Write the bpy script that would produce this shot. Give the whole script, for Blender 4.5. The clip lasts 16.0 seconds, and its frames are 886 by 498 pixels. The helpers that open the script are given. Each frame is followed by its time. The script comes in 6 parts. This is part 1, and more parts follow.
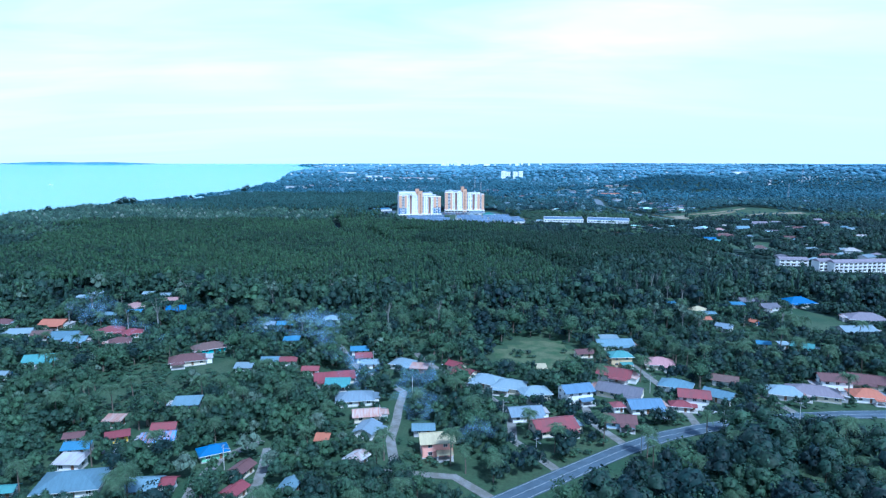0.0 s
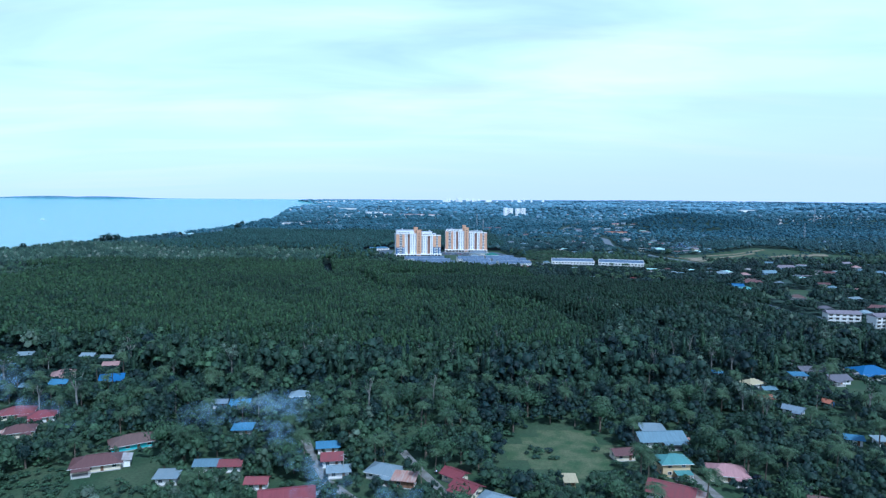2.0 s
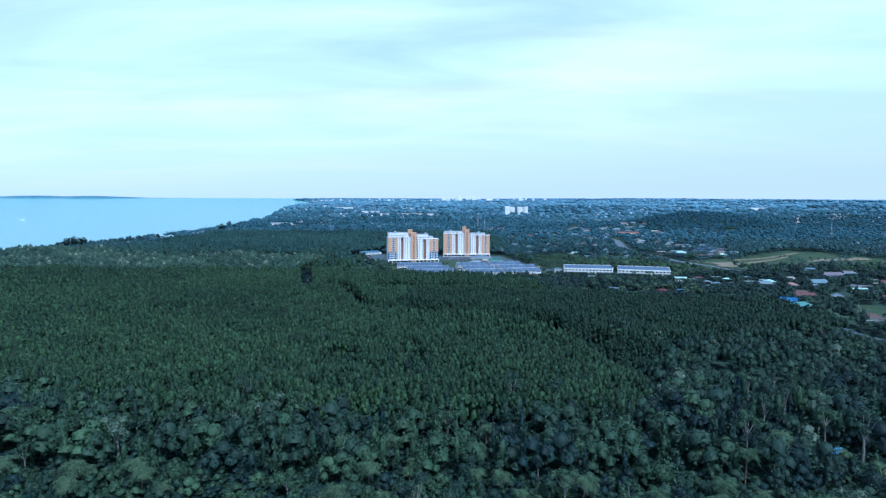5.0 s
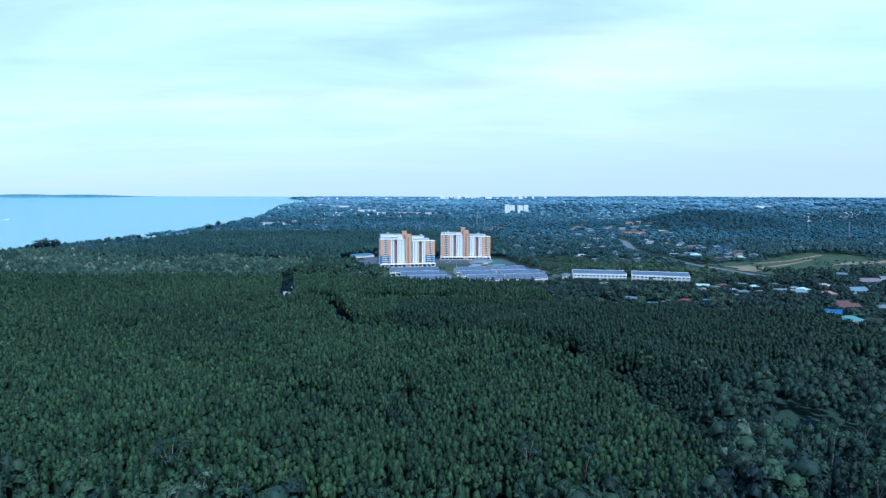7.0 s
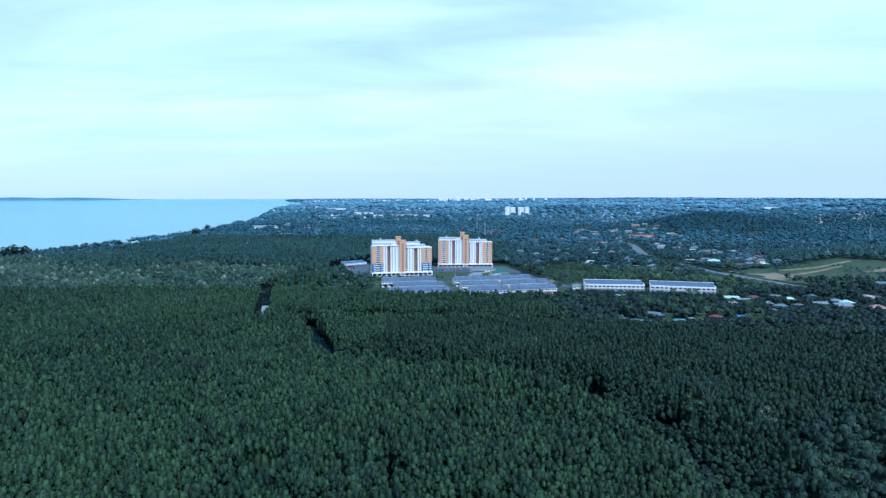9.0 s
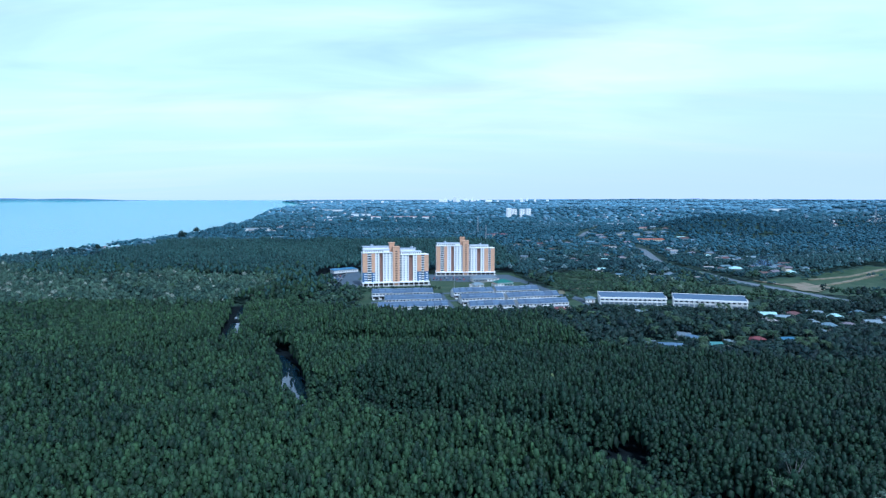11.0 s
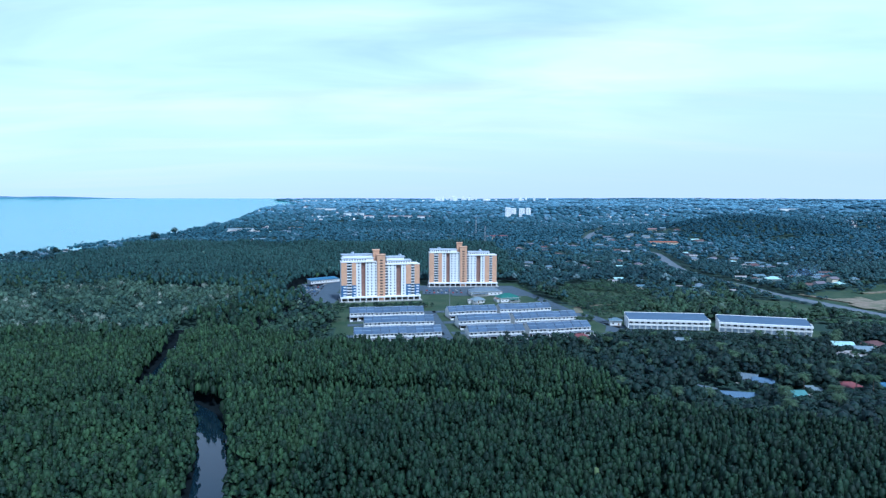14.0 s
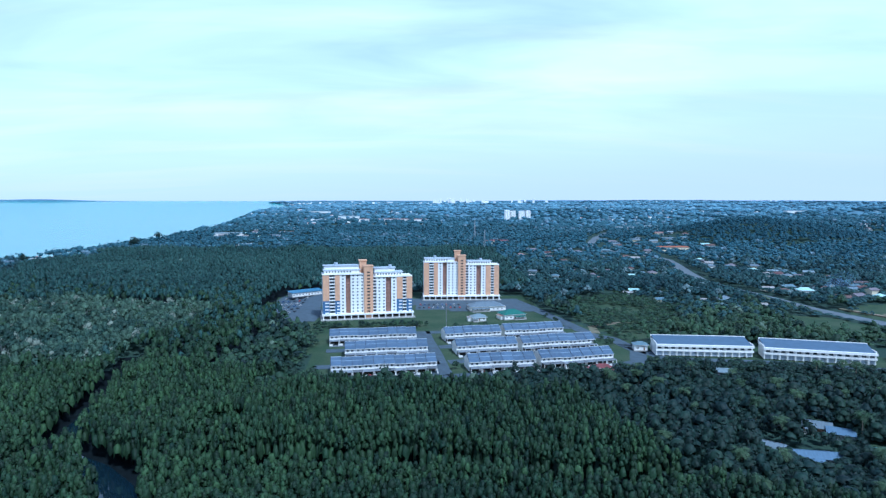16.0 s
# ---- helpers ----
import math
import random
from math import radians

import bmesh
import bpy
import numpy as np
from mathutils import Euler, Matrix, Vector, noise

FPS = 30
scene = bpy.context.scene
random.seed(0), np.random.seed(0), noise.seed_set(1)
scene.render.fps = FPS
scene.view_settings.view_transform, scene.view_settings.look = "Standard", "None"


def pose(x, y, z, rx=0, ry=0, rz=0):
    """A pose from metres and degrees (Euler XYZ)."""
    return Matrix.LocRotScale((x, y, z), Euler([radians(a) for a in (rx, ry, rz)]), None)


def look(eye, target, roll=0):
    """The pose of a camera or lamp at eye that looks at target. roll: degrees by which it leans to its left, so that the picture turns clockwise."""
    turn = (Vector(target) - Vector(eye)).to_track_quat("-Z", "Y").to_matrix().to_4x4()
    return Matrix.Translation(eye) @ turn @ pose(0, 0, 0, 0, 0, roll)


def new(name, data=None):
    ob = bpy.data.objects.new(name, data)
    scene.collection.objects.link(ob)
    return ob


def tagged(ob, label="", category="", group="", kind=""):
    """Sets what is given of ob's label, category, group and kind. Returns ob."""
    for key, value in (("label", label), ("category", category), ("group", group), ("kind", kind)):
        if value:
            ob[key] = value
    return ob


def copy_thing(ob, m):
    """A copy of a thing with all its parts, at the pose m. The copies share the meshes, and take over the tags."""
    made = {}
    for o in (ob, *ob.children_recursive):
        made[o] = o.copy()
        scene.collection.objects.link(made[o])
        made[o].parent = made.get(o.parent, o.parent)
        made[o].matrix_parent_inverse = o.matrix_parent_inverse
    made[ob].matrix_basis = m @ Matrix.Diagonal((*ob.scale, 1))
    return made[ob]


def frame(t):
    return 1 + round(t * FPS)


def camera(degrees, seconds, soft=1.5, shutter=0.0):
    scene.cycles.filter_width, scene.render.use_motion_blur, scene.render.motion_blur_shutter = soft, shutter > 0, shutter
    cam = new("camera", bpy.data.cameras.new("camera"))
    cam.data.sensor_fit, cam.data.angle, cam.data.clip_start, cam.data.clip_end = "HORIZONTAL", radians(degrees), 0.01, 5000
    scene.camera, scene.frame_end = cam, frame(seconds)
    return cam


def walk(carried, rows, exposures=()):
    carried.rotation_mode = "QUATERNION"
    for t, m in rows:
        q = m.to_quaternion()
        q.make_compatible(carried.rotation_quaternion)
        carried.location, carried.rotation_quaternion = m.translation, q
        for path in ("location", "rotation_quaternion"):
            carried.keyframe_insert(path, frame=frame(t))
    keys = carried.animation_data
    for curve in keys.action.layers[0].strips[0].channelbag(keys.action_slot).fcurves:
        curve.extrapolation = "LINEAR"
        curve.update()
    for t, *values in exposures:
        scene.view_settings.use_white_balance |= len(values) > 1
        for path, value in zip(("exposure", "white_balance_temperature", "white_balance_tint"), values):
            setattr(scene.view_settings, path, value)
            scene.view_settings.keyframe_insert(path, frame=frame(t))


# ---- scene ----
cam = camera(71.3, 16.0, 1.3)
METRES, EYE, TILT, LEAN, TURN = 600.0, 106.0, -8.1, -0.2, 0.0
ROWS = [
    (0.0, 0.0, 0.0, 0.0, -0.0, 0.0, 0.0),
    (0.5, 0.0008, 0.0292, 0.0048, 0.09, -0.07, -0.13),
    (1.0, 0.0017, 0.0596, 0.0099, 0.11, -0.11, -0.23),
    (1.1, 0.0019, 0.0657, 0.0109, 0.11, -0.11, -0.24),
    (1.2, 0.0021, 0.0718, 0.0119, 0.11, 1.62, -0.26),
    (1.3, 0.0023, 0.078, 0.013, 0.12, 3.34, -0.28),
    (1.5, 0.0027, 0.0904, 0.015, 0.12, 3.34, -0.31),
    (2.0, 0.0039, 0.1225, 0.0201, 0.12, 3.3, -0.35),
    (2.5, 0.0048, 0.1545, 0.0247, 0.13, 3.25, -0.34),
    (3.0, 0.0057, 0.1863, 0.0292, 0.16, 3.21, -0.29),
    (3.5, 0.0069, 0.2175, 0.034, 0.17, 3.18, -0.24),
    (4.0, 0.0078, 0.2493, 0.0386, 0.19, 3.17, -0.18),
    (6.5, 0.0127, 0.4049, 0.0614, 0.07, 3.02, -0.11),
    (7.0, 0.0136, 0.4354, 0.0661, 0.04, 2.97, -0.07),
    (7.5, 0.0146, 0.4666, 0.0708, 0.02, 3.0, -0.02),
    (8.0, 0.0158, 0.4976, 0.0754, 0.02, 3.07, 0.04),
    (8.5, 0.0168, 0.5287, 0.0797, 0.02, 3.14, 0.11),
    (9.0, 0.0176, 0.5592, 0.0842, -0.0, 3.13, 0.12),
    (11.5, 0.0228, 0.712, 0.1076, -0.02, 3.28, 0.06),
    (12.0, 0.0237, 0.743, 0.1121, -0.1, 3.31, 0.01),
    (12.5, 0.0247, 0.7739, 0.1167, -0.15, 3.3, -0.06),
    (13.0, 0.0256, 0.8043, 0.1213, -0.2, 3.25, -0.08),
    (13.5, 0.0265, 0.8352, 0.1257, -0.24, 3.2, -0.08),
    (14.0, 0.0276, 0.8661, 0.1301, -0.28, 3.1, -0.01),
    (14.5, 0.0286, 0.8972, 0.1345, -0.32, 3.08, 0.02),
    (15.0, 0.0296, 0.9272, 0.1391, -0.38, 3.13, 0.06),
    (15.5, 0.0306, 0.9576, 0.144, -0.43, 3.2, 0.08),
    (16.0, 0.0315, 0.9884, 0.1484, -0.46, 3.3, 0.1),
]
STOPS, KELVIN, TINT = 0.05, 4350, 2.0
walk(cam, [(t, pose(0, 0, EYE, TILT, LEAN, TURN) @ pose(METRES * x, METRES * y, METRES * z, 90 + pitch, roll, yaw)) for t, x, y, z, yaw, pitch, roll in ROWS],
     exposures=[(t, STOPS + s, KELVIN + k, TINT) for t, s, k in ((0.0, 0.46, -300), (1.1, 0.44, -300), (1.4, 0.12, 0), (3.0, 0.0, 0), (16.0, 0.0, 0))])


# ---- light ----
SUN_EL, SUN_AZ = 55.0, 150.0   # elevation; compass bearing from +y towards +x
world = bpy.data.worlds.new("sky")
scene.world = world
world.use_nodes = True
wn, wl = world.node_tree.nodes, world.node_tree.links
sky = wn.new("ShaderNodeTexSky")
sky.sky_type, sky.sun_disc = "NISHITA", False
sky.sun_elevation, sky.sun_rotation = radians(SUN_EL), radians(SUN_AZ)
sky.air_density, sky.dust_density, sky.ozone_density = 1.0, 2.0, 1.5
wc = wn.new("ShaderNodeTexCoord")
wsep = wn.new("ShaderNodeSeparateXYZ")
wl.new(wc.outputs["Generated"], wsep.inputs[0])
wz = wn.new("ShaderNodeMath")
wz.operation = "ADD"
wl.new(wsep.outputs["Z"], wz.inputs[0])
wz.inputs[1].default_value = 0.12
wdiv = wn.new("ShaderNodeVectorMath")
wdiv.operation = "DIVIDE"
wl.new(wc.outputs["Generated"], wdiv.inputs[0])
wcmb = wn.new("ShaderNodeCombineXYZ")
for k in ("X", "Y", "Z"):
    wl.new(wz.outputs[0], wcmb.inputs[k])
wl.new(wcmb.outputs[0], wdiv.inputs[1])
wmap = wn.new("ShaderNodeMapping")
wmap.inputs["Scale"].default_value = (0.55, 1.0, 0.0)
wmap.inputs["Rotation"].default_value = (0, 0, radians(-14))
wl.new(wdiv.outputs[0], wmap.inputs["Vector"])
wnoise = wn.new("ShaderNodeTexNoise")
wnoise.inputs["Scale"].default_value = 1.15
wnoise.inputs["Detail"].default_value = 5
wnoise.inputs["Roughness"].default_value = 0.52
wnoise.inputs["Distortion"].default_value = 0.5
wl.new(wmap.outputs[0], wnoise.inputs["Vector"])
wramp = wn.new("ShaderNodeMapRange")
wramp.inputs["From Min"].default_value, wramp.inputs["From Max"].default_value = 0.36, 0.64
wramp.inputs["To Min"].default_value, wramp.inputs["To Max"].default_value = 0.58, 1.0
wl.new(wnoise.outputs["Fac"], wramp.inputs["Value"])
wfade = wn.new("ShaderNodeMapRange")   # near the horizon the cloud is seen edge-on and closes up
wfade.inputs["From Min"].default_value, wfade.inputs["From Max"].default_value = 0.02, 0.22
wl.new(wsep.outputs["Z"], wfade.inputs["Value"])
wveil = wn.new("ShaderNodeMixRGB")
wveil.inputs[1].default_value = (0.93, 0.93, 0.93, 1)
wl.new(wfade.outputs[0], wveil.inputs["Fac"])
wl.new(wramp.outputs[0], wveil.inputs[2])
wzen = wn.new("ShaderNodeMapRange")   # unseen overhead cloud thinned to clear blue, for darker, bluer ambient light
wzen.interpolation_type = "SMOOTHSTEP"
wzen.inputs["From Min"].default_value, wzen.inputs["From Max"].default_value = 0.32, 0.62
wzen.inputs["To Min"].default_value, wzen.inputs["To Max"].default_value = 1.0, 0.12
wl.new(wsep.outputs["Z"], wzen.inputs["Value"])
wcov = wn.new("ShaderNodeMath")
wcov.operation = "MULTIPLY"
wl.new(wveil.outputs[0], wcov.inputs[0])
wl.new(wzen.outputs[0], wcov.inputs[1])
wmix = wn.new("ShaderNodeMixRGB")
wl.new(wcov.outputs[0], wmix.inputs["Fac"])
wl.new(sky.outputs[0], wmix.inputs[1])
wst = wn.new("ShaderNodeTexNoise")   # whiter streaks of high cloud
wst.inputs["Scale"].default_value, wst.inputs["Detail"].default_value, wst.inputs["Distortion"].default_value = 0.9, 6, 0.8
wsm = wn.new("ShaderNodeMapping")
wsm.inputs["Scale"].default_value, wsm.inputs["Rotation"].default_value, wsm.inputs["Location"].default_value = (0.35, 1.3, 0.0), (0, 0, radians(-10)), (3.1, 0.4, 0)
wl.new(wdiv.outputs[0], wsm.inputs["Vector"])
wl.new(wsm.outputs[0], wst.inputs["Vector"])
wsr = wn.new("ShaderNodeMapRange")
wsr.inputs["From Min"].default_value, wsr.inputs["From Max"].default_value = 0.46, 0.66
wl.new(wst.outputs["Fac"], wsr.inputs["Value"])
wcl = wn.new("ShaderNodeMixRGB")
wcl.inputs[1].default_value, wcl.inputs[2].default_value = (10.2, 10.4, 10.2, 1), (11.5, 10.6, 10.3, 1)
wl.new(wsr.outputs[0], wcl.inputs["Fac"])
wl.new(wcl.outputs[0], wmix.inputs[2])
bg = wn["Background"]
bg.inputs["Strength"].default_value = 0.1
whz = wn.new("ShaderNodeMapRange")   # thicker air low over the horizon
whz.interpolation_type = "SMOOTHSTEP"
whz.inputs["From Min"].default_value, whz.inputs["From Max"].default_value = -0.02, 0.16
whz.inputs["To Min"].default_value, whz.inputs["To Max"].default_value = 0.92, 0.0
wse = wn.new("ShaderNodeMath")   # thickest away from the sea
wse.operation = "MULTIPLY_ADD"
wse.inputs[1].default_value = -0.07
wl.new(wsep.outputs["X"], wse.inputs[0])
wl.new(wsep.outputs["Z"], wse.inputs[2])
wl.new(wse.outputs[0], whz.inputs["Value"])
wlow = wn.new("ShaderNodeMixRGB")
wl.new(whz.outputs[0], wlow.inputs["Fac"])
wl.new(wmix.outputs[0], wlow.inputs[1])
wlow.inputs[2].default_value = (7.6, 7.3, 9.2, 1)
wl.new(wlow.outputs[0], bg.inputs["Color"])

sun = new("sun", bpy.data.lights.new("sun", "SUN"))
sun.data.energy, sun.data.angle, sun.data.color = 4.0, radians(5), (1.0, 0.89, 0.76)
_a, _e = radians(SUN_AZ), radians(SUN_EL)
sun.matrix_world = look((math.sin(_a) * math.cos(_e) * 900, math.cos(_a) * math.cos(_e) * 900, math.sin(_e) * 900), (0, 0, 0))

# ---- materials ----
MATS = {}


def mat(name, rgb, rough=0.7, var=0.25, scale=0.5, fine=6.0, bump=0.0, metal=0.0, rgb2=None, objvar=0.0, spec=0.4, attr=False, trans=0.0, stretch=None):
    """A painted or natural surface: two scales of noise, optional second colour in patches, variation from piece to piece."""
    if name in MATS:
        return MATS[name]
    m = bpy.data.materials.new(name)
    m.use_nodes = True
    n, l = m.node_tree.nodes, m.node_tree.links
    b = n["Principled BSDF"]
    b.inputs["Roughness"].default_value, b.inputs["Metallic"].default_value = rough, metal
    b.inputs["Specular IOR Level"].default_value = spec
    geo = n.new("ShaderNodeNewGeometry")
    src = geo.outputs["Position"]
    if stretch:
        mp = n.new("ShaderNodeMapping")
        mp.inputs["Scale"].default_value = stretch
        tc = n.new("ShaderNodeTexCoord")
        l.new(tc.outputs["Object"], mp.inputs["Vector"])
        src = mp.outputs[0]
    big, small = n.new("ShaderNodeTexNoise"), n.new("ShaderNodeTexNoise")
    big.inputs["Scale"].default_value, small.inputs["Scale"].default_value = scale, fine
    big.inputs["Detail"].default_value, small.inputs["Detail"].default_value = 3, 3
    l.new(src, big.inputs["Vector"])
    l.new(src, small.inputs["Vector"])
    ramp = n.new("ShaderNodeMapRange")
    ramp.inputs["From Min"].default_value, ramp.inputs["From Max"].default_value = 0.35, 0.65
    l.new(big.outputs["Fac"], ramp.inputs["Value"])
    mix = n.new("ShaderNodeMixRGB")
    other = rgb2 if rgb2 else tuple(c * (1 - var) for c in rgb)
    mix.inputs[1].default_value, mix.inputs[2].default_value = (*rgb, 1), (*other, 1)
    l.new(ramp.outputs[0], mix.inputs["Fac"])
    hsv = n.new("ShaderNodeHueSaturation")
    l.new(mix.outputs[0], hsv.inputs["Color"])
    val = n.new("ShaderNodeMapRange")
    val.inputs["From Min"].default_value, val.inputs["From Max"].default_value = 0.3, 0.7
    val.inputs["To Min"].default_value, val.inputs["To Max"].default_value = 1 - var * 0.6, 1 + var * 0.5
    l.new(small.outputs["Fac"], val.inputs["Value"])
    out = val.outputs[0]
    if objvar:
        oi = n.new("ShaderNodeObjectInfo")
        r = n.new("ShaderNodeMapRange")
        r.inputs["To Min"].default_value, r.inputs["To Max"].default_value = 1 - objvar, 1 + objvar
        l.new(oi.outputs["Random"], r.inputs["Value"])
        mul = n.new("ShaderNodeMath")
        mul.operation = "MULTIPLY"
        l.new(out, mul.inputs[0])
        l.new(r.outputs[0], mul.inputs[1])
        out = mul.outputs[0]
    l.new(out, hsv.inputs["Value"])
    l.new(hsv.outputs[0], b.inputs["Base Color"])
    if bump:
        bp = n.new("ShaderNodeBump")
        bp.inputs["Strength"].default_value, bp.inputs["Distance"].default_value = bump, 0.1
        l.new(small.outputs["Fac"], bp.inputs["Height"])
        l.new(bp.outputs[0], b.inputs["Normal"])
    MATS[name] = m
    return m


def leaf_mat(name, a, b_, c, spec=0.22, rough=0.6, island=0.35):
    """Foliage: the given tones by tree (attribute 'tone'), leaf clumps varied one from the next, light coming through.
    """
    m = bpy.data.materials.new(name)
    m.use_nodes = True
    n, l = m.node_tree.nodes, m.node_tree.links
    b = n["Principled BSDF"]
    at = n.new("ShaderNodeAttribute")
    at.attribute_name = "tone"
    cr = n.new("ShaderNodeValToRGB")
    e = cr.color_ramp.elements
    e[0].position, e[0].color = 0.0, (*a, 1)
    e[1].position, e[1].color = 0.96, (*b_, 1)
    x = e.new(1.0)
    x.color = (*c, 1)
    l.new(at.outputs["Fac"], cr.inputs["Fac"])
    geo = n.new("ShaderNodeNewGeometry")
    r = n.new("ShaderNodeMapRange")
    r.inputs["To Min"].default_value, r.inputs["To Max"].default_value = 1 - island, 1 + island
    l.new(geo.outputs["Random Per Island"], r.inputs["Value"])
    h = n.new("ShaderNodeHueSaturation")
    tx = n.new("ShaderNodeTexNoise")   # sprays of leaves, new and old
    tx.inputs["Scale"].default_value, tx.inputs["Detail"].default_value, tx.inputs["Roughness"].default_value = 1.1, 3, 0.7
    l.new(geo.outputs["Position"], tx.inputs["Vector"])
    sp = n.new("ShaderNodeMapRange")
    sp.inputs["From Min"].default_value, sp.inputs["From Max"].default_value = 0.32, 0.68
    sp.inputs["To Min"].default_value, sp.inputs["To Max"].default_value = 0.68, 1.32
    l.new(tx.outputs["Fac"], sp.inputs["Value"])
    mu = n.new("ShaderNodeMath")
    mu.operation = "MULTIPLY"
    l.new(r.outputs[0], mu.inputs[0])
    l.new(sp.outputs[0], mu.inputs[1])
    bp = n.new("ShaderNodeBump")
    bp.inputs["Strength"].default_value, bp.inputs["Distance"].default_value = 0.45, 0.5
    l.new(tx.outputs["Fac"], bp.inputs["Height"])
    l.new(bp.outputs[0], b.inputs["Normal"])
    l.new(mu.outputs[0], h.inputs["Value"])
    l.new(cr.outputs["Color"], h.inputs["Color"])
    l.new(h.outputs[0], b.inputs["Base Color"])
    b.inputs["Roughness"].default_value, b.inputs["Specular IOR Level"].default_value = rough, spec
    tr = n.new("ShaderNodeBsdfTranslucent")
    l.new(h.outputs[0], tr.inputs["Color"])
    mx = n.new("ShaderNodeMixShader")
    mx.inputs[0].default_value = 0.12
    l.new(b.outputs[0], mx.inputs[1])
    l.new(tr.outputs[0], mx.inputs[2])
    l.new(mx.outputs[0], n["Material Output"].inputs["Surface"])
    MATS[name] = m
    return m


MANGROVE = leaf_mat("mangrove_leaves", (0.005, 0.017, 0.013), (0.038, 0.074, 0.029), (0.09, 0.12, 0.05), island=0.40)
# mangrove green shifted towards blue: haze put into the colour
HAZEMANG = leaf_mat("haze_tinted_mangrove_leaves", (0.012, 0.036, 0.036), (0.044, 0.092, 0.078), (0.11, 0.15, 0.12), island=0.26)
BROAD = leaf_mat("broad_leaves", (0.008, 0.021, 0.022), (0.047, 0.086, 0.042), (0.09, 0.125, 0.09), island=0.36)
# next four carry more and more distance haze, painted into the leaf colour
MIDHAZELEAF = leaf_mat("dusky_broad_leaves", (0.013, 0.036, 0.044), (0.043, 0.090, 0.090), (0.12, 0.17, 0.18), island=0.24)
FARHAZELEAF = leaf_mat("grey_green_leaves", (0.022, 0.064, 0.088), (0.056, 0.124, 0.158), (0.15, 0.21, 0.26), island=0.18)
REMOTEHAZELEAF = leaf_mat("bluish_remote_foliage", (0.072, 0.155, 0.215), (0.108, 0.205, 0.275), (0.21, 0.30, 0.35))
SKYLINEHAZELEAF = leaf_mat("pale_bluish_remote_foliage", (0.125, 0.240, 0.325), (0.158, 0.285, 0.375), (0.24, 0.35, 0.42))
PALELEAF = leaf_mat("pale_grey_green_leaves", (0.020, 0.046, 0.037), (0.074, 0.120, 0.080), (0.17, 0.20, 0.16), island=0.30)
PALMLEAF = leaf_mat("palm_fronds", (0.028, 0.058, 0.030), (0.066, 0.105, 0.054), (0.15, 0.14, 0.06))
BARK = mat("bark", (0.16, 0.13, 0.10), 0.9, 0.4, 1.5, 8, 0.3)
GRASS = mat("grass", (0.022, 0.050, 0.021), 0.9, 0.5, 0.06, 1.2, 0.4, rgb2=(0.044, 0.068, 0.032))
SCRUB = mat("scrub", (0.016, 0.040, 0.030), 0.95, 0.5, 0.05, 0.8, 0.6, rgb2=(0.026, 0.052, 0.036))
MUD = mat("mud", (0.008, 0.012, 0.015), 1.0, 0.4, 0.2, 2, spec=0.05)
EARTH = mat("bare_earth", (0.23, 0.185, 0.135), 0.95, 0.3, 0.12, 2, 0.2, rgb2=(0.12, 0.125, 0.075))
ASPHALT = mat("asphalt", (0.072, 0.098, 0.128), 0.85, 0.25, 0.3, 5)
LANE = mat("lane_concrete", (0.19, 0.19, 0.185), 0.9, 0.3, 0.35, 4, rgb2=(0.12, 0.115, 0.10))
PAINT = mat("road_paint", (0.42, 0.43, 0.42), 0.7, 0.2, 2, 9)
# far ground with the haze painted in as a pale blue base colour
HAZEGROUND = mat("haze_blue_ground", (0.090, 0.175, 0.240), 0.95, 0.3, 0.01, 0.05, rgb2=(0.12, 0.215, 0.285))
SAND = mat("sand", (0.42, 0.36, 0.26), 0.95, 0.2, 0.2, 3)

WALL = dict(
    white=mat("white_wall", (0.78, 0.77, 0.74), 0.8, 0.10, 0.6, 4, objvar=0.06),
    cream=mat("cream_wall", (0.70, 0.62, 0.46), 0.8, 0.12, 0.6, 4, objvar=0.06),
    grey=mat("grey_wall", (0.42, 0.42, 0.42), 0.85, 0.2, 0.6, 4, objvar=0.1),
    yellow=mat("yellow_wall", (0.75, 0.52, 0.06), 0.8, 0.12, 0.6, 4),
    brown=mat("brick_brown_wall", (0.30, 0.17, 0.11), 0.9, 0.3, 0.8, 5),
    green=mat("pale_green_wall", (0.28, 0.55, 0.35), 0.8, 0.12, 0.6, 4),
    pink=mat("salmon_wall", (0.72, 0.36, 0.28), 0.8, 0.1, 0.6, 4),
    tanw=mat("tan_wall", (0.55, 0.42, 0.24), 0.8, 0.1, 0.6, 4),
    teal=mat("teal_wall", (0.12, 0.46, 0.48), 0.8, 0.1, 0.6, 4),
    paleblu=mat("pale_blue_wall", (0.45, 0.58, 0.72), 0.8, 0.1, 0.6, 4),
)


def roofmat(name, rgb, rgb2=None, metal=0.0, rough=0.55):
    return mat(name + "_roof", rgb, rough, 0.18, 0.5, 3.0, rgb2=rgb2, objvar=0.10, metal=metal, stretch=(2.2, 0.35, 1.0))


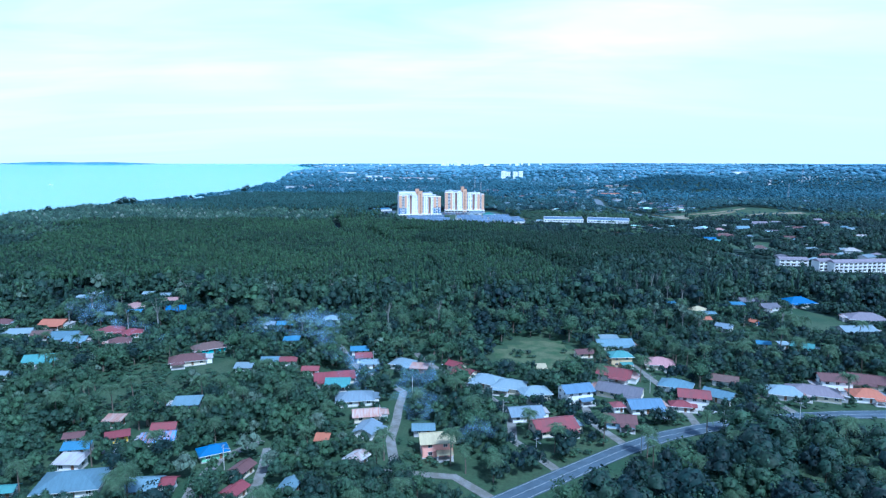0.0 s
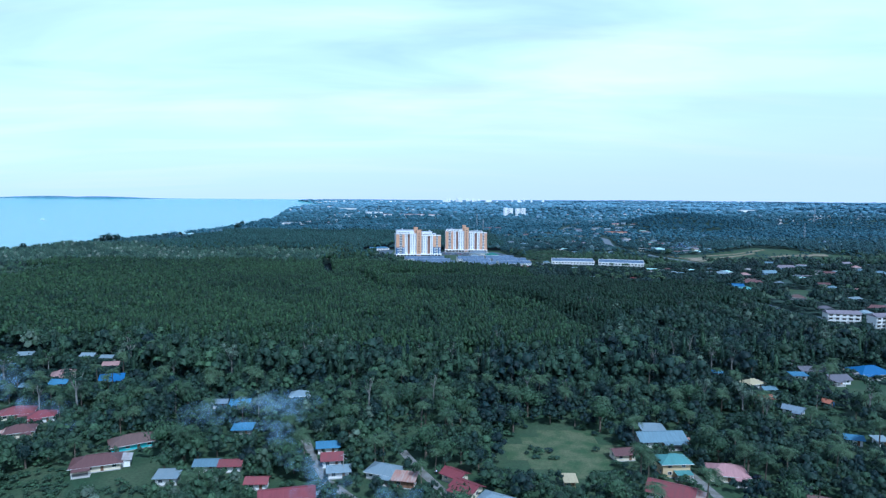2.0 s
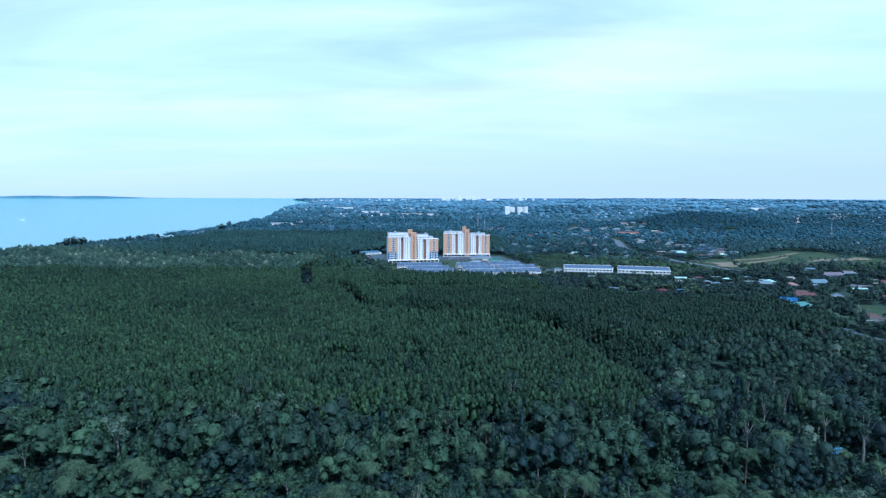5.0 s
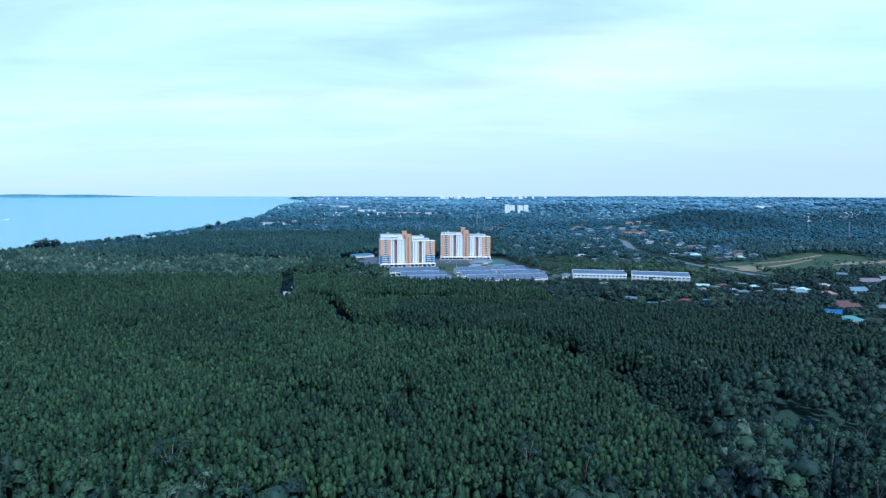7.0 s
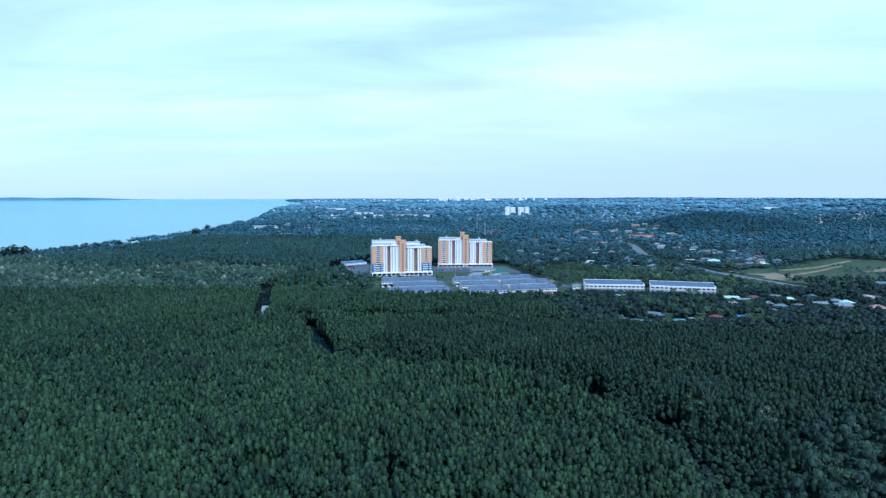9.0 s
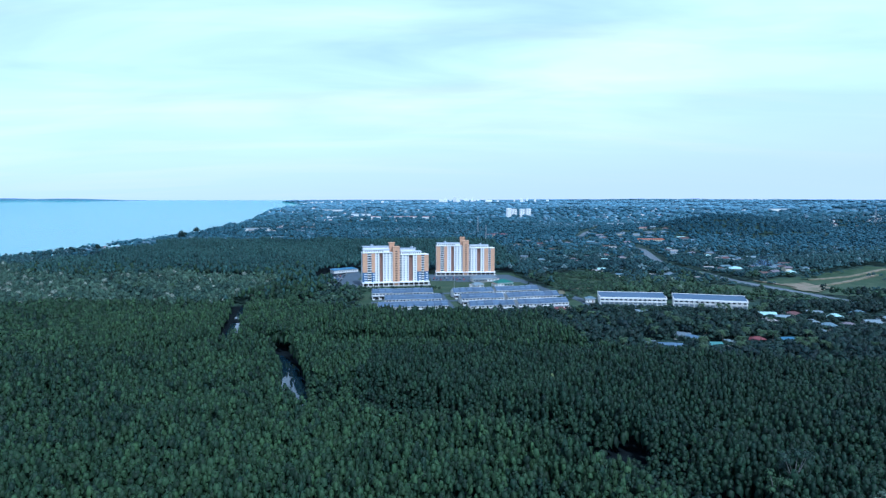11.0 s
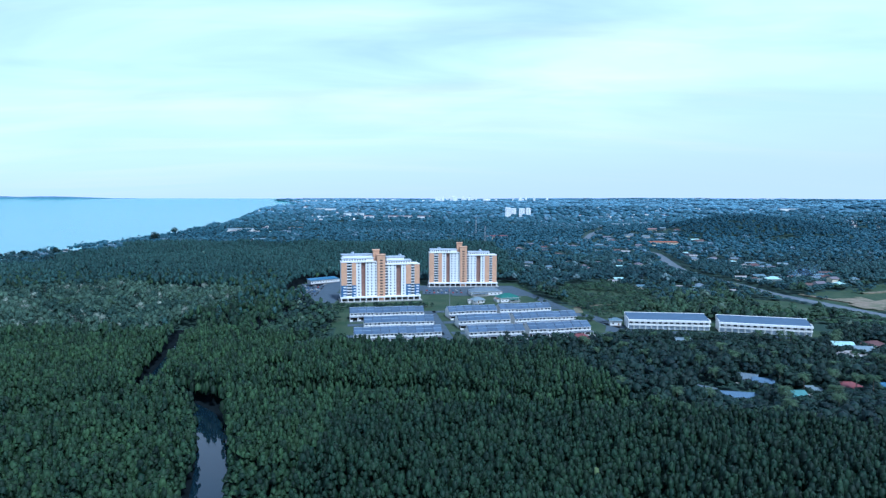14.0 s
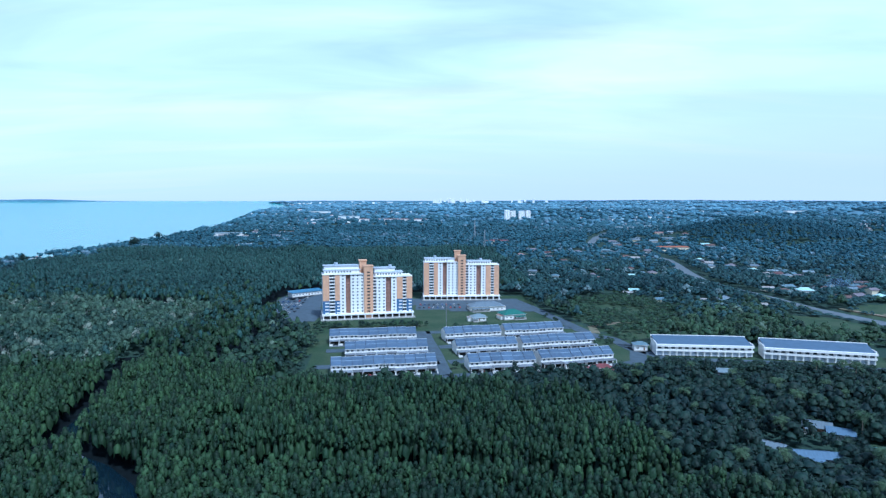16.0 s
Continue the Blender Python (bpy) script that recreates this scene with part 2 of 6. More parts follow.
ROOF = dict(
    lightblue=roofmat("light_blue", (0.115, 0.18, 0.225)),
    paleblue=roofmat("pale_blue", (0.145, 0.215, 0.26)),
    blue=roofmat("blue", (0.07, 0.17, 0.28)),
    blue2=roofmat("steel_blue", (0.11, 0.17, 0.25)),
    brightblue=roofmat("bright_blue", (0.03, 0.115, 0.28)),
    slate=roofmat("blue_grey", (0.16, 0.2, 0.24)),
    slate2=roofmat("purple_grey", (0.12, 0.115, 0.135)),
    crimson=roofmat("crimson", (0.17, 0.042, 0.050)),
    red=roofmat("red", (0.20, 0.050, 0.055), (0.15, 0.055, 0.058)),
    maroon=roofmat("maroon", (0.115, 0.058, 0.056)),
    brownred=roofmat("brown_red", (0.125, 0.080, 0.070)),
    rust=roofmat("rusty", (0.30, 0.15, 0.11), (0.36, 0.30, 0.27), 0.0, 0.8),
    rustblue=roofmat("rust_and_blue", (0.10, 0.25, 0.50), (0.30, 0.13, 0.10), 0.0, 0.7),
    patch=roofmat("patched_tin", (0.42, 0.44, 0.45), (0.22, 0.11, 0.08), 0.1, 0.6),
    orange=roofmat("orange_tile", (0.33, 0.12, 0.07), None, 0.0, 0.8),
    tan=roofmat("tan", (0.42, 0.36, 0.22)),
    teal=roofmat("teal", (0.1, 0.23, 0.225)),
    pale=roofmat("pale_grey_tin", (0.195, 0.24, 0.265), (0.165, 0.215, 0.25)),
    grey=roofmat("weathered_tin", (0.34, 0.35, 0.36), (0.27, 0.23, 0.21)),
    mauve=roofmat("mauve", (0.19, 0.165, 0.19)),
    pink=roofmat("dusty_pink", (0.36, 0.2, 0.2)),
    pinkb=roofmat("brown_pink", (0.31, 0.19, 0.175)),
)
GLASS = mat("window_glass", (0.035, 0.05, 0.07), 0.12, 0.2, 1, 5, spec=0.8, objvar=0.4)
FRAME = mat("frame_paint", (0.66, 0.66, 0.64), 0.6, 0.1)
# dark paint for panels that stand in for the shade inside openings
OPENSHADE = mat("painted_opening_shade", (0.06, 0.055, 0.05), 0.9, 0.3)
WOOD = mat("wood_door", (0.20, 0.11, 0.06), 0.6, 0.3, 2, 9)
CONC = mat("concrete", (0.42, 0.41, 0.39), 0.9, 0.2, 0.4, 4)
STEEL = mat("galvanised_steel", (0.45, 0.46, 0.47), 0.45, 0.2, 1, 6, metal=0.8)

WATER = bpy.data.materials.new("sea_water")
WATER.use_nodes = True
_n, _l = WATER.node_tree.nodes, WATER.node_tree.links
_b = _n["Principled BSDF"]
_b.inputs["Base Color"].default_value = (0.06, 0.27, 0.285, 1)
_b.inputs["Roughness"].default_value = 0.22
_b.inputs["IOR"].default_value = 1.33
_g = _n.new("ShaderNodeNewGeometry")
_m = _n.new("ShaderNodeMapping")
_m.inputs["Scale"].default_value = (0.05, 0.012, 0.05)
_t = _n.new("ShaderNodeTexNoise")
_t.inputs["Scale"].default_value, _t.inputs["Detail"].default_value = 1.0, 6
_bp = _n.new("ShaderNodeBump")
_bp.inputs["Strength"].default_value, _bp.inputs["Distance"].default_value = 0.25, 1.0
_l.new(_g.outputs["Position"], _m.inputs["Vector"])
_l.new(_m.outputs[0], _t.inputs["Vector"])
_l.new(_t.outputs["Fac"], _bp.inputs["Height"])
_l.new(_bp.outputs[0], _b.inputs["Normal"])
RIVER = bpy.data.materials.new("river_water")
RIVER.use_nodes = True
_b = RIVER.node_tree.nodes["Principled BSDF"]
_b.inputs["Base Color"].default_value = (0.007, 0.016, 0.026, 1)
_b.inputs["Roughness"].default_value = 0.04
_b.inputs["IOR"].default_value = 1.45
_b.inputs["Specular Tint"].default_value = (0.55, 0.80, 1.0, 1)


# ---- small builders ----
def mesh_from(name, verts, faces, *mats):
    me = bpy.data.meshes.new(name)
    me.from_pydata([tuple(v) for v in verts], [], [tuple(f) for f in faces])
    for m in mats:
        me.materials.append(m)
    me.update()
    return me


def part(name, data, parent, label=""):
    ob = new(name, data)
    ob.parent = parent
    if label:
        ob["label"] = label
    return ob


class Shape:
    """Collects boxes, prisms and slabs into one mesh."""

    def __init__(self):
        self.v, self.f = [], []

    def box(self, x0, x1, y0, y1, z0, z1):
        k = len(self.v)
        self.v += [(x0, y0, z0), (x1, y0, z0), (x1, y1, z0), (x0, y1, z0), (x0, y0, z1), (x1, y0, z1), (x1, y1, z1), (x0, y1, z1)]
        self.f += [[k + i for i in q] for q in ((3, 2, 1, 0), (4, 5, 6, 7), (0, 1, 5, 4), (1, 2, 6, 5), (2, 3, 7, 6), (3, 0, 4, 7))]
        return self

    def solid(self, bottom, top):
        """A prism between two like rings of points, bottom ring counter-clockwise seen from above."""
        k, n = len(self.v), len(bottom)
        self.v += list(bottom) + list(top)
        self.f.append([k + i for i in reversed(range(n))])
        self.f.append([k + n + i for i in range(n)])
        for i in range(n):
            j = (i + 1) % n
            self.f.append([k + i, k + j, k + n + j, k + n + i])
        return self

    def slab(self, ring, t):
        """A plate t thick under the given ring of points."""
        return self.solid([(x, y, z - t) for x, y, z in ring], ring)

    def cyl(self, x, y, z0, z1, r, n=8, r1=None):
        r1 = r if r1 is None else r1
        c = [(math.cos(2 * math.pi * i / n), math.sin(2 * math.pi * i / n)) for i in range(n)]
        return self.solid([(x + r * a, y + r * b, z0) for a, b in c], [(x + r1 * a, y + r1 * b, z1) for a, b in c])

    def mesh(self, name, *mats):
        return mesh_from(name, self.v, self.f, *mats)


def thing(name, x, y, z, rot, label, category, group="", kind=""):
    e = new(name)
    e.matrix_basis = pose(x, y, z, 0, 0, rot)
    return tagged(e, label, category, group, kind)


# ---- the lie of the land ----
CX, CY, EYEZ = 0.0, 300.0, 106.0
R0, RS = 2500.0, 2150.0


def coast(y):
    """x of the shoreline at y."""
    return np.interp(y, [-3000, 600, 1140, 1430, 1700, 2000, 2300, 3000, 3900, 4450, 5000, 7000, 7600, 12000, 15000, 40000],
                     [-1300, -900, -768, -712, -690, -672, -700, -815, -1010, -1150, -1270, -1400, -1540, -2700, -3700, -3700]) + 9 * np.sin(y / 47.0) + 5 * np.sin(y / 19.0)


def smooth(a, b, v):
    t = np.clip((v - a) / (b - a), 0, 1)
    return t * t * (3 - 2 * t)


def bumpy(x, y, s, k=0.0):
    return (np.sin(x / s + k) * np.sin(y / (s * 0.83) + 1.7 * k) + 0.5 * np.sin(x / (s * 0.41) + 2 + k) * np.sin(y / (s * 0.47) + k)) / 1.5


def hill(x, y, hx, hy, rx, ry, h):
    return h * np.exp(-((x - hx) / rx) ** 2 - ((y - hy) / ry) ** 2)


def terrain(x, y):
    """True height of the ground."""
    x, y = np.asarray(x, float), np.asarray(y, float)
    z = 4.5 + 0 * x
    wet = smooth(455, 520, y + 0.12 * x) * (1 - smooth(930, 955, y)) * (1 - smooth(190, 300, x - 0.1 * (y - 600)))
    wet = np.maximum(wet, smooth(900, 960, y) * (1 - smooth(-135, -105, x)) * (1 - smooth(1500, 1900, y)))
    z = z - 3.3 * wet
    z = z + hill(x, y, 800, 2120, 200, 130, 42) + hill(x, y, 1500, 2500, 500, 300, 40) + hill(x, y, 620, 1270, 150, 90, 12)
    z = z + hill(x, y, 2600, 3600, 900, 500, 45) + hill(x, y, 1300, 4200, 700, 400, 20)
    far = smooth(1500, 4000, np.hypot(x - CX, y - CY))
    z = z + far * (14 + 10 * bumpy(x, y, 330.0) + 9 * bumpy(x, y, 900.0, 1.0))
    z = z + smooth(6000, 9000, y) * smooth(1000, 6000, x) * (45 + 22 * bumpy(x, y, 1500.0, 2.0))
    d = x - coast(y)
    z = np.where(d < 60, np.minimum(z, -6 + 10.5 * smooth(-60, 60, d)), z)
    z = np.maximum(z, hill(x, y, -13500, 21500, 2600, 900, 95) - 6)
    return z


def settle(x, y, z):
    """Draws the distance in, so that the horizon lies within reach; near ground stays as it is. Returns x, y, z, scale."""
    x, y, z = np.asarray(x, float), np.asarray(y, float), np.asarray(z, float)
    d = np.maximum(np.hypot(x - CX, y - CY), 1e-6)
    u = np.maximum(d - R0, 0) / RS
    dn = np.where(d > R0, R0 + RS * (1 - 1 / (1 + u)), d)
    s = dn / d
    drop = np.where(d > R0, (d - R0) ** 2 / (2 * 6.37e6), 0)
    return CX + (x - CX) * s, CY + (y - CY) * s, EYEZ - (EYEZ - (z - drop)) * s, s


def ground_z(x, y):
    return float(terrain(x, y))


# river and clearings
RIV = np.array([(-215, 786), (-170, 797), (-143, 812), (-138, 834), (-142, 855), (-150, 880), (-157, 912), (-165, 948), (-173, 985), (-178, 1008)], float)
RIV2 = np.array([(-138, 850), (-118, 838), (-101, 822), (-91, 806), (-83, 790), (-76, 770), (-69, 748), (-64, 730), (-61, 720)], float)
CREEK = np.array([(-63, 722), (-46, 702), (-24, 695), (-1, 685), (31, 671), (53, 660), (76, 642), (93, 612), (105, 572), (107, 535), (116, 500)], float)
DIP = np.array([(-66, 826), (-30, 827), (5, 829), (45, 818), (82, 812), (150, 824)], float)   # hollow between two stands of the forest
MAINROAD = np.array([(-12, 140), (15, 171), (40.5, 190), (64, 207), (82, 218), (99, 225), (121, 232), (145, 237), (165, 239), (200, 240), (260, 246)], float)


def dist_line(x, y, line):
    d = np.full(np.shape(x), 1e9)
    for a, b in zip(line[:-1], line[1:]):
        ab = b - a
        t = np.clip(((x - a[0]) * ab[0] + (y - a[1]) * ab[1]) / (ab @ ab), 0, 1)
        d = np.minimum(d, np.hypot(x - a[0] - t * ab[0], y - a[1] - t * ab[1]))
    return d


def inside(x, y, ring):
    r = np.zeros(np.shape(x), bool)
    n = len(ring)
    for i in range(n):
        (x0, y0), (x1, y1) = ring[i], ring[(i + 1) % n]
        if y0 == y1:
            continue
        c = ((y0 > y) != (y1 > y)) & (x < (x1 - x0) * (y - y0) / (y1 - y0) + x0)
        r ^= c
    return r


ESTATE = [(-60, 948), (25, 952), (140, 968), (165, 985), (310, 970), (318, 1005), (240, 1030), (176, 1030), (150, 1075), (120, 1160), (112, 1260), (-20, 1262), (-150, 1285), (-155, 1180), (-105, 1110), (-75, 1060)]
FIELD = [(24, 326), (48, 348), (74, 338), (80, 308), (60, 290), (30, 296)]
PASTURE = [(300, 1056), (336, 1048), (368, 1078), (388, 1100), (366, 1140), (334, 1150), (310, 1112)]
SLOPE = [(416, 1092), (442, 1066), (520, 1052), (680, 1085), (760, 1190), (600, 1252), (485, 1208), (430, 1192), (398, 1168)]
GLADES = [[(204, 394), (222, 413), (248, 424), (264, 390), (226, 334), (212, 352)], [(-158, 299), (-132, 292), (-109, 249), (-122, 242), (-147, 268)], [(-197, 313), (-168, 314), (-172, 299), (-190, 295)], [(344, 769), (405, 786), (445, 767), (407, 697), (360, 704), (338, 729)]]
WASTE = [(139, 1218), (222, 1274), (250, 1190), (215, 1090), (168, 1048), (150, 1075), (138, 1143)]   # open ground east of the estate
EDGEROAD = np.array([(331, 768), (321, 724), (322, 689), (321, 645), (330, 618), (352, 600), (400, 588)], float)
MEADOW = [(142, 208), (156, 190), (230, 190), (260, 238), (170, 233), (136, 228)]


def mangrove_zone(x, y):
    w = 14 * bumpy(x, y, 40.0)
    right = np.interp(y, [430, 470, 520, 590, 640, 700, 760, 800, 850, 912, 950], [60, 100, 120, 150, 300, 310, 260, 130, 95, 80, 60])
    a = (y + 0.10 * x > 450 + w) & (y < 946) & (x < right + 0.7 * w) & (x > -470 - 0.1 * (y - 600) + w)
    a &= ~((x > -75 + w) & (y > 912))
    b = (y >= 900) & (y < 1750 + w) & (x < -112 + 0.02 * (y - 1100)) & (x > -560 + 2 * w) & ~((x < -182 + w) & (y > 955 + w) & (y < 1190 + w))
    c = (y > 1290) & (y < 1750 + w) & (x > -140) & (x < 120 + w)
    return (a | b | c) & ~inside(x, y, ESTATE)


# ---- ground and water ----
def polar(th, rr):
    """A sheet of quads over the given bearings and true radii."""
    T, R = np.meshgrid(th, rr)
    return CX + R * np.sin(T), CY + R * np.cos(T)


def sheet(name, X, Y, Z, mats, index=None):
    nr, nt = X.shape
    co = np.stack([X, Y, Z], -1).reshape(-1, 3)
    i, j = np.meshgrid(np.arange(nr - 1), np.arange(nt - 1), indexing="ij")
    a = (i * nt + j).ravel()
    q = np.stack([a, a + 1, a + nt + 1, a + nt], -1)
    me = bpy.data.meshes.new(name)
    me.vertices.add(len(co))
    me.vertices.foreach_set("co", co.astype(np.float32).ravel())
    me.loops.add(q.size)
    me.loops.foreach_set("vertex_index", q.astype(np.int32).ravel())
    me.polygons.add(len(q))
    me.polygons.foreach_set("loop_start", np.arange(0, q.size, 4, dtype=np.int32))
    for m in mats:
        me.materials.append(m)
    if index is not None:
        me.polygons.foreach_set("material_index", index.astype(np.int32))
    me.polygons.foreach_set("use_smooth", np.ones(len(q), bool))
    me.update(calc_edges=True)
    me.validate()
    return new(name, me)


TH = np.radians(np.concatenate([np.arange(-180, -62, 4.0), np.arange(-62, 62, 0.42), np.linspace(62, 180, 31)]))
RR = np.concatenate([[0.5], np.arange(12, 1100, 8.0), np.arange(1100, 2500, 22.0), 2500 * np.exp(np.linspace(0, math.log(37000 / 2500), 46))])
GX, GY = polar(TH, RR)
GZ = terrain(GX, GY)
gx, gy, gz, _ = settle(GX, GY, GZ)
mx, my = (GX[:-1, :-1] + GX[1:, 1:]) / 2, (GY[:-1, :-1] + GY[1:, 1:]) / 2
idx = np.zeros(mx.shape, int)
idx[(my > 385) | (np.abs(mx) > 330)] = 1
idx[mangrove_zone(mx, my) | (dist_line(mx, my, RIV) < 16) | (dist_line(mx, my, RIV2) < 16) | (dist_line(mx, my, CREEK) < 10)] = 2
idx[inside(mx, my, GLADES[0]) | inside(mx, my, GLADES[3]) | inside(mx, my, PASTURE) | inside(mx, my, SLOPE) | inside(mx, my, WASTE) | inside(mx, my, ESTATE)] = 0
idx[np.abs(mx - coast(my)) < 9] = 3
# beyond 2600 m the ground takes the haze-blue colour
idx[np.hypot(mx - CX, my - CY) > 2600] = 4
tagged(sheet("ground", gx, gy, gz, [GRASS, SCRUB, MUD, SAND, HAZEGROUND], idx.ravel()), "grassy and scrubby green ground with muddy flats", "ground", kind="structure")

SX, SY = polar(np.radians(np.arange(-90, 40, 1.0)), np.concatenate([np.arange(300, 2500, 40.0), 2500 * np.exp(np.linspace(0, math.log(36500 / 2500), 40))]))
sx, sy, sz, _ = settle(SX, SY, 0 * SX)
tagged(sheet("sea", sx, sy, sz, [WATER]), "calm pale blue sea reaching the horizon", "water", kind="structure")


def ribbon(name, line, width, mat_, lift=0.15, label="", category="road", kind="structure", z=None):
    """A strip with thickness along a line of plan points."""
    line = [Vector(p) for p in line]
    pts = []
    for i in range(len(line) - 1):
        n = max(1, int((line[i + 1] - line[i]).length / 8))
        pts += [line[i].lerp(line[i + 1], k / n) for k in range(n)]
    pts.append(line[-1])
    v, f = [], []
    for i, p in enumerate(pts):
        d = (pts[min(i + 1, len(pts) - 1)] - pts[max(i - 1, 0)]).normalized()
        nrm = Vector((-d.y, d.x)) * width / 2
        for q in (p + nrm, p - nrm):
            h = (ground_z(q.x, q.y) if z is None else z) + lift
            X, Y, Zt, _ = settle(q.x, q.y, h)
            v += [(float(X), float(Y), float(Zt)), (float(X), float(Y), float(Zt) - lift - 0.3)]
    for i in range(len(pts) - 1):
        a, b = i * 4, i * 4 + 4
        f += [(a, a + 2, b + 2, b), (a, b, b + 1, a + 1), (a + 2, a + 3, b + 3, b + 2)]
    ob = new(name, mesh_from(name, v, f, mat_))
    return tagged(ob, label, category, kind=kind)

# ---- roads, river, clearings ----
ribbon("road", MAINROAD, 7.6, ASPHALT, 0.12, "two-lane grey asphalt road with white edge lines")
for side in (-3.3, 3.3, 0):
    off = []
    for i, p in enumerate(MAINROAD):
        d = MAINROAD[min(i + 1, len(MAINROAD) - 1)] - MAINROAD[max(i - 1, 0)]
        d = d / np.hypot(*d)
        off.append((p[0] - d[1] * side, p[1] + d[0] * side))
    ribbon("road_marking", off, 0.11, PAINT, 0.135, "white painted road line", "road marking")
LANES = [
    [(-16, 196), (-19, 215), (-18, 232), (-18, 246), (-17, 262), (-27, 276), (-39, 290), (-47, 306), (-58, 334)],
    [(99, 225), (100, 240), (114, 256), (100, 270), (98, 284), (94, 312)],
    [(-76, 165), (-78, 182), (-76, 200), (-66, 214)],
    [(-56, 160), (-58, 178), (-60, 196), (-62, 208)],
    [(38, 193), (26, 215), (28, 240), (18, 262), (4, 281), (-6, 300), (-14, 318)],
    [(-24, 192), (-10, 190), (4, 188), (15, 175)],
    [(145, 237), (142, 252), (140, 262)],
    [(66, 212), (58, 232), (60, 246)],
    [(-222, 318), (-216, 333), (-232, 350)],
]
for ln in LANES:
    ribbon("lane", ln, 3.5, LANE, 0.10, "narrow worn concrete village lane", "lane")
HIGHWAY = np.array([(500, 900), (440, 1000), (417, 1050), (406, 1088), (395, 1125), (377, 1180), (369, 1247), (360, 1314), (357, 1380), (374, 1470), (394, 1560), (412, 1650), (404, 1740), (362, 1830), (346, 1900), (365, 2000), (430, 2200), (520, 2420)], float)
ribbon("highway", HIGHWAY, 17, mat("worn_highway", (0.13, 0.155, 0.18), 0.85, 0.2, 0.1, 2), 0.2, "pale grey dual carriageway curving between the trees", "road")
ribbon("dirt_track", [(143, 1076), (146, 1100), (163, 1112), (182, 1119)], 7, EARTH, 0.15, "bare sandy track across the waste ground", "track")
ribbon("road", EDGEROAD, 7, ASPHALT, 0.15, "grey asphalt road along the edge of the mangrove")
for a, lift, wd in ((RIV, 0.10, 10), (RIV2, 0.13, 13), (np.array([(152, 560), (163, 548), (170, 536), (180, 540), (184, 552)], float), 0.10, 9)):
    ribbon("river", a, wd, RIVER, lift, "still dark tidal river between mangroves", "water", z=1.35)
def patch(name, ring, mat_, label, lift=0.06):
    """A bare or mown patch of ground, laid just over the sheet, cut fine enough to follow it."""
    xs = [p[0] for p in ring]
    ys = [p[1] for p in ring]
    st = 8.0
    X, Y = np.meshgrid(np.arange(min(xs), max(xs) + st, st), np.arange(min(ys), max(ys) + st, st))
    ok = inside(X + st / 2, Y + st / 2, ring)
    Zt = terrain(X, Y) + lift
    nr, nc = X.shape
    v = np.stack([X, Y, Zt], -1).reshape(-1, 3)
    f = [(i * nc + j, i * nc + j + 1, (i + 1) * nc + j + 1, (i + 1) * nc + j) for i in range(nr - 1) for j in range(nc - 1) if ok[i, j]]
    me = mesh_from(name, v, f, mat_)
    b = bmesh.new()
    b.from_mesh(me)
    bmesh.ops.delete(b, geom=[q for q in b.verts if not q.link_faces], context="VERTS")
    b.to_mesh(me)
    b.free()
    return tagged(new(name, me), label, "ground", kind="structure")


patch("earth_patch", [(424, 1150), (456, 1160), (462, 1118), (428, 1088), (415, 1100)], EARTH, "bare brown graded earth beside the highway", 1.0)
ribbon("farm_track", np.array([(402, 1178), (424, 1132), (446, 1129), (491, 1153), (569, 1199)], float), 5, EARTH, 1.2, "pale bare earth track across the green slope", "road")
ribbon("farm_track", np.array([(470, 1180), (489, 1183), (532, 1194), (600, 1228)], float), 4.5, EARTH, 1.2, "pale bare earth track across the green slope", "road")
patch("earth_track", [(560, 1150), (700, 1180), (690, 1200), (600, 1175)], EARTH, "bare brown graded earth track", 0.7)
STREETS = [([(24, 950), (20, 975), (16, 1010), (10, 1050), (6, 1082)], 13), ([(-58, 978), (-20, 983), (20, 990)], 9), ([(-58, 1019), (-20, 1025), (12, 1031)], 9),
           ([(-60, 952), (22, 958), (34, 961), (132, 981)], 8), ([(26, 991), (80, 1003), (136, 1016)], 9), ([(20, 1031), (75, 1043), (130, 1056)], 9), ([(10, 1078), (70, 1090), (128, 1098)], 9),
           ([(132, 981), (149, 991), (158, 1020), (150, 1058), (138, 1070), (127, 1118), (108, 1195), (95, 1240)], 11), ([(152, 1040), (170, 1000), (232, 991), (300, 972)], 9)]
for ln, wd in STREETS:
    ribbon("street", ln, wd, ASPHALT, 0.14, "grey asphalt estate street between house rows", "road")
DRY = mat("dry_grass", (0.088, 0.104, 0.052), 0.95, 0.5, 0.16, 1.5, 0.3, rgb2=(0.032, 0.066, 0.024))
patch("dry_field", [(28, 326), (50, 344), (70, 336), (76, 310), (58, 294), (34, 300)], DRY, "dry pale grass of an open field")
patch("car_park", [(-150, 1270), (-100, 1270), (-84, 1130), (-98, 1112), (-112, 1130), (-150, 1200)], ASPHALT, "asphalt car park beside the apartment tower", 0.25)
patch("tower_court", [(0, 1180), (46, 1168), (110, 1170), (100, 1240), (-10, 1240), (-6, 1200)], ASPHALT, "paved court before the apartment tower", 0.25)

# ---- windows shared by all ----


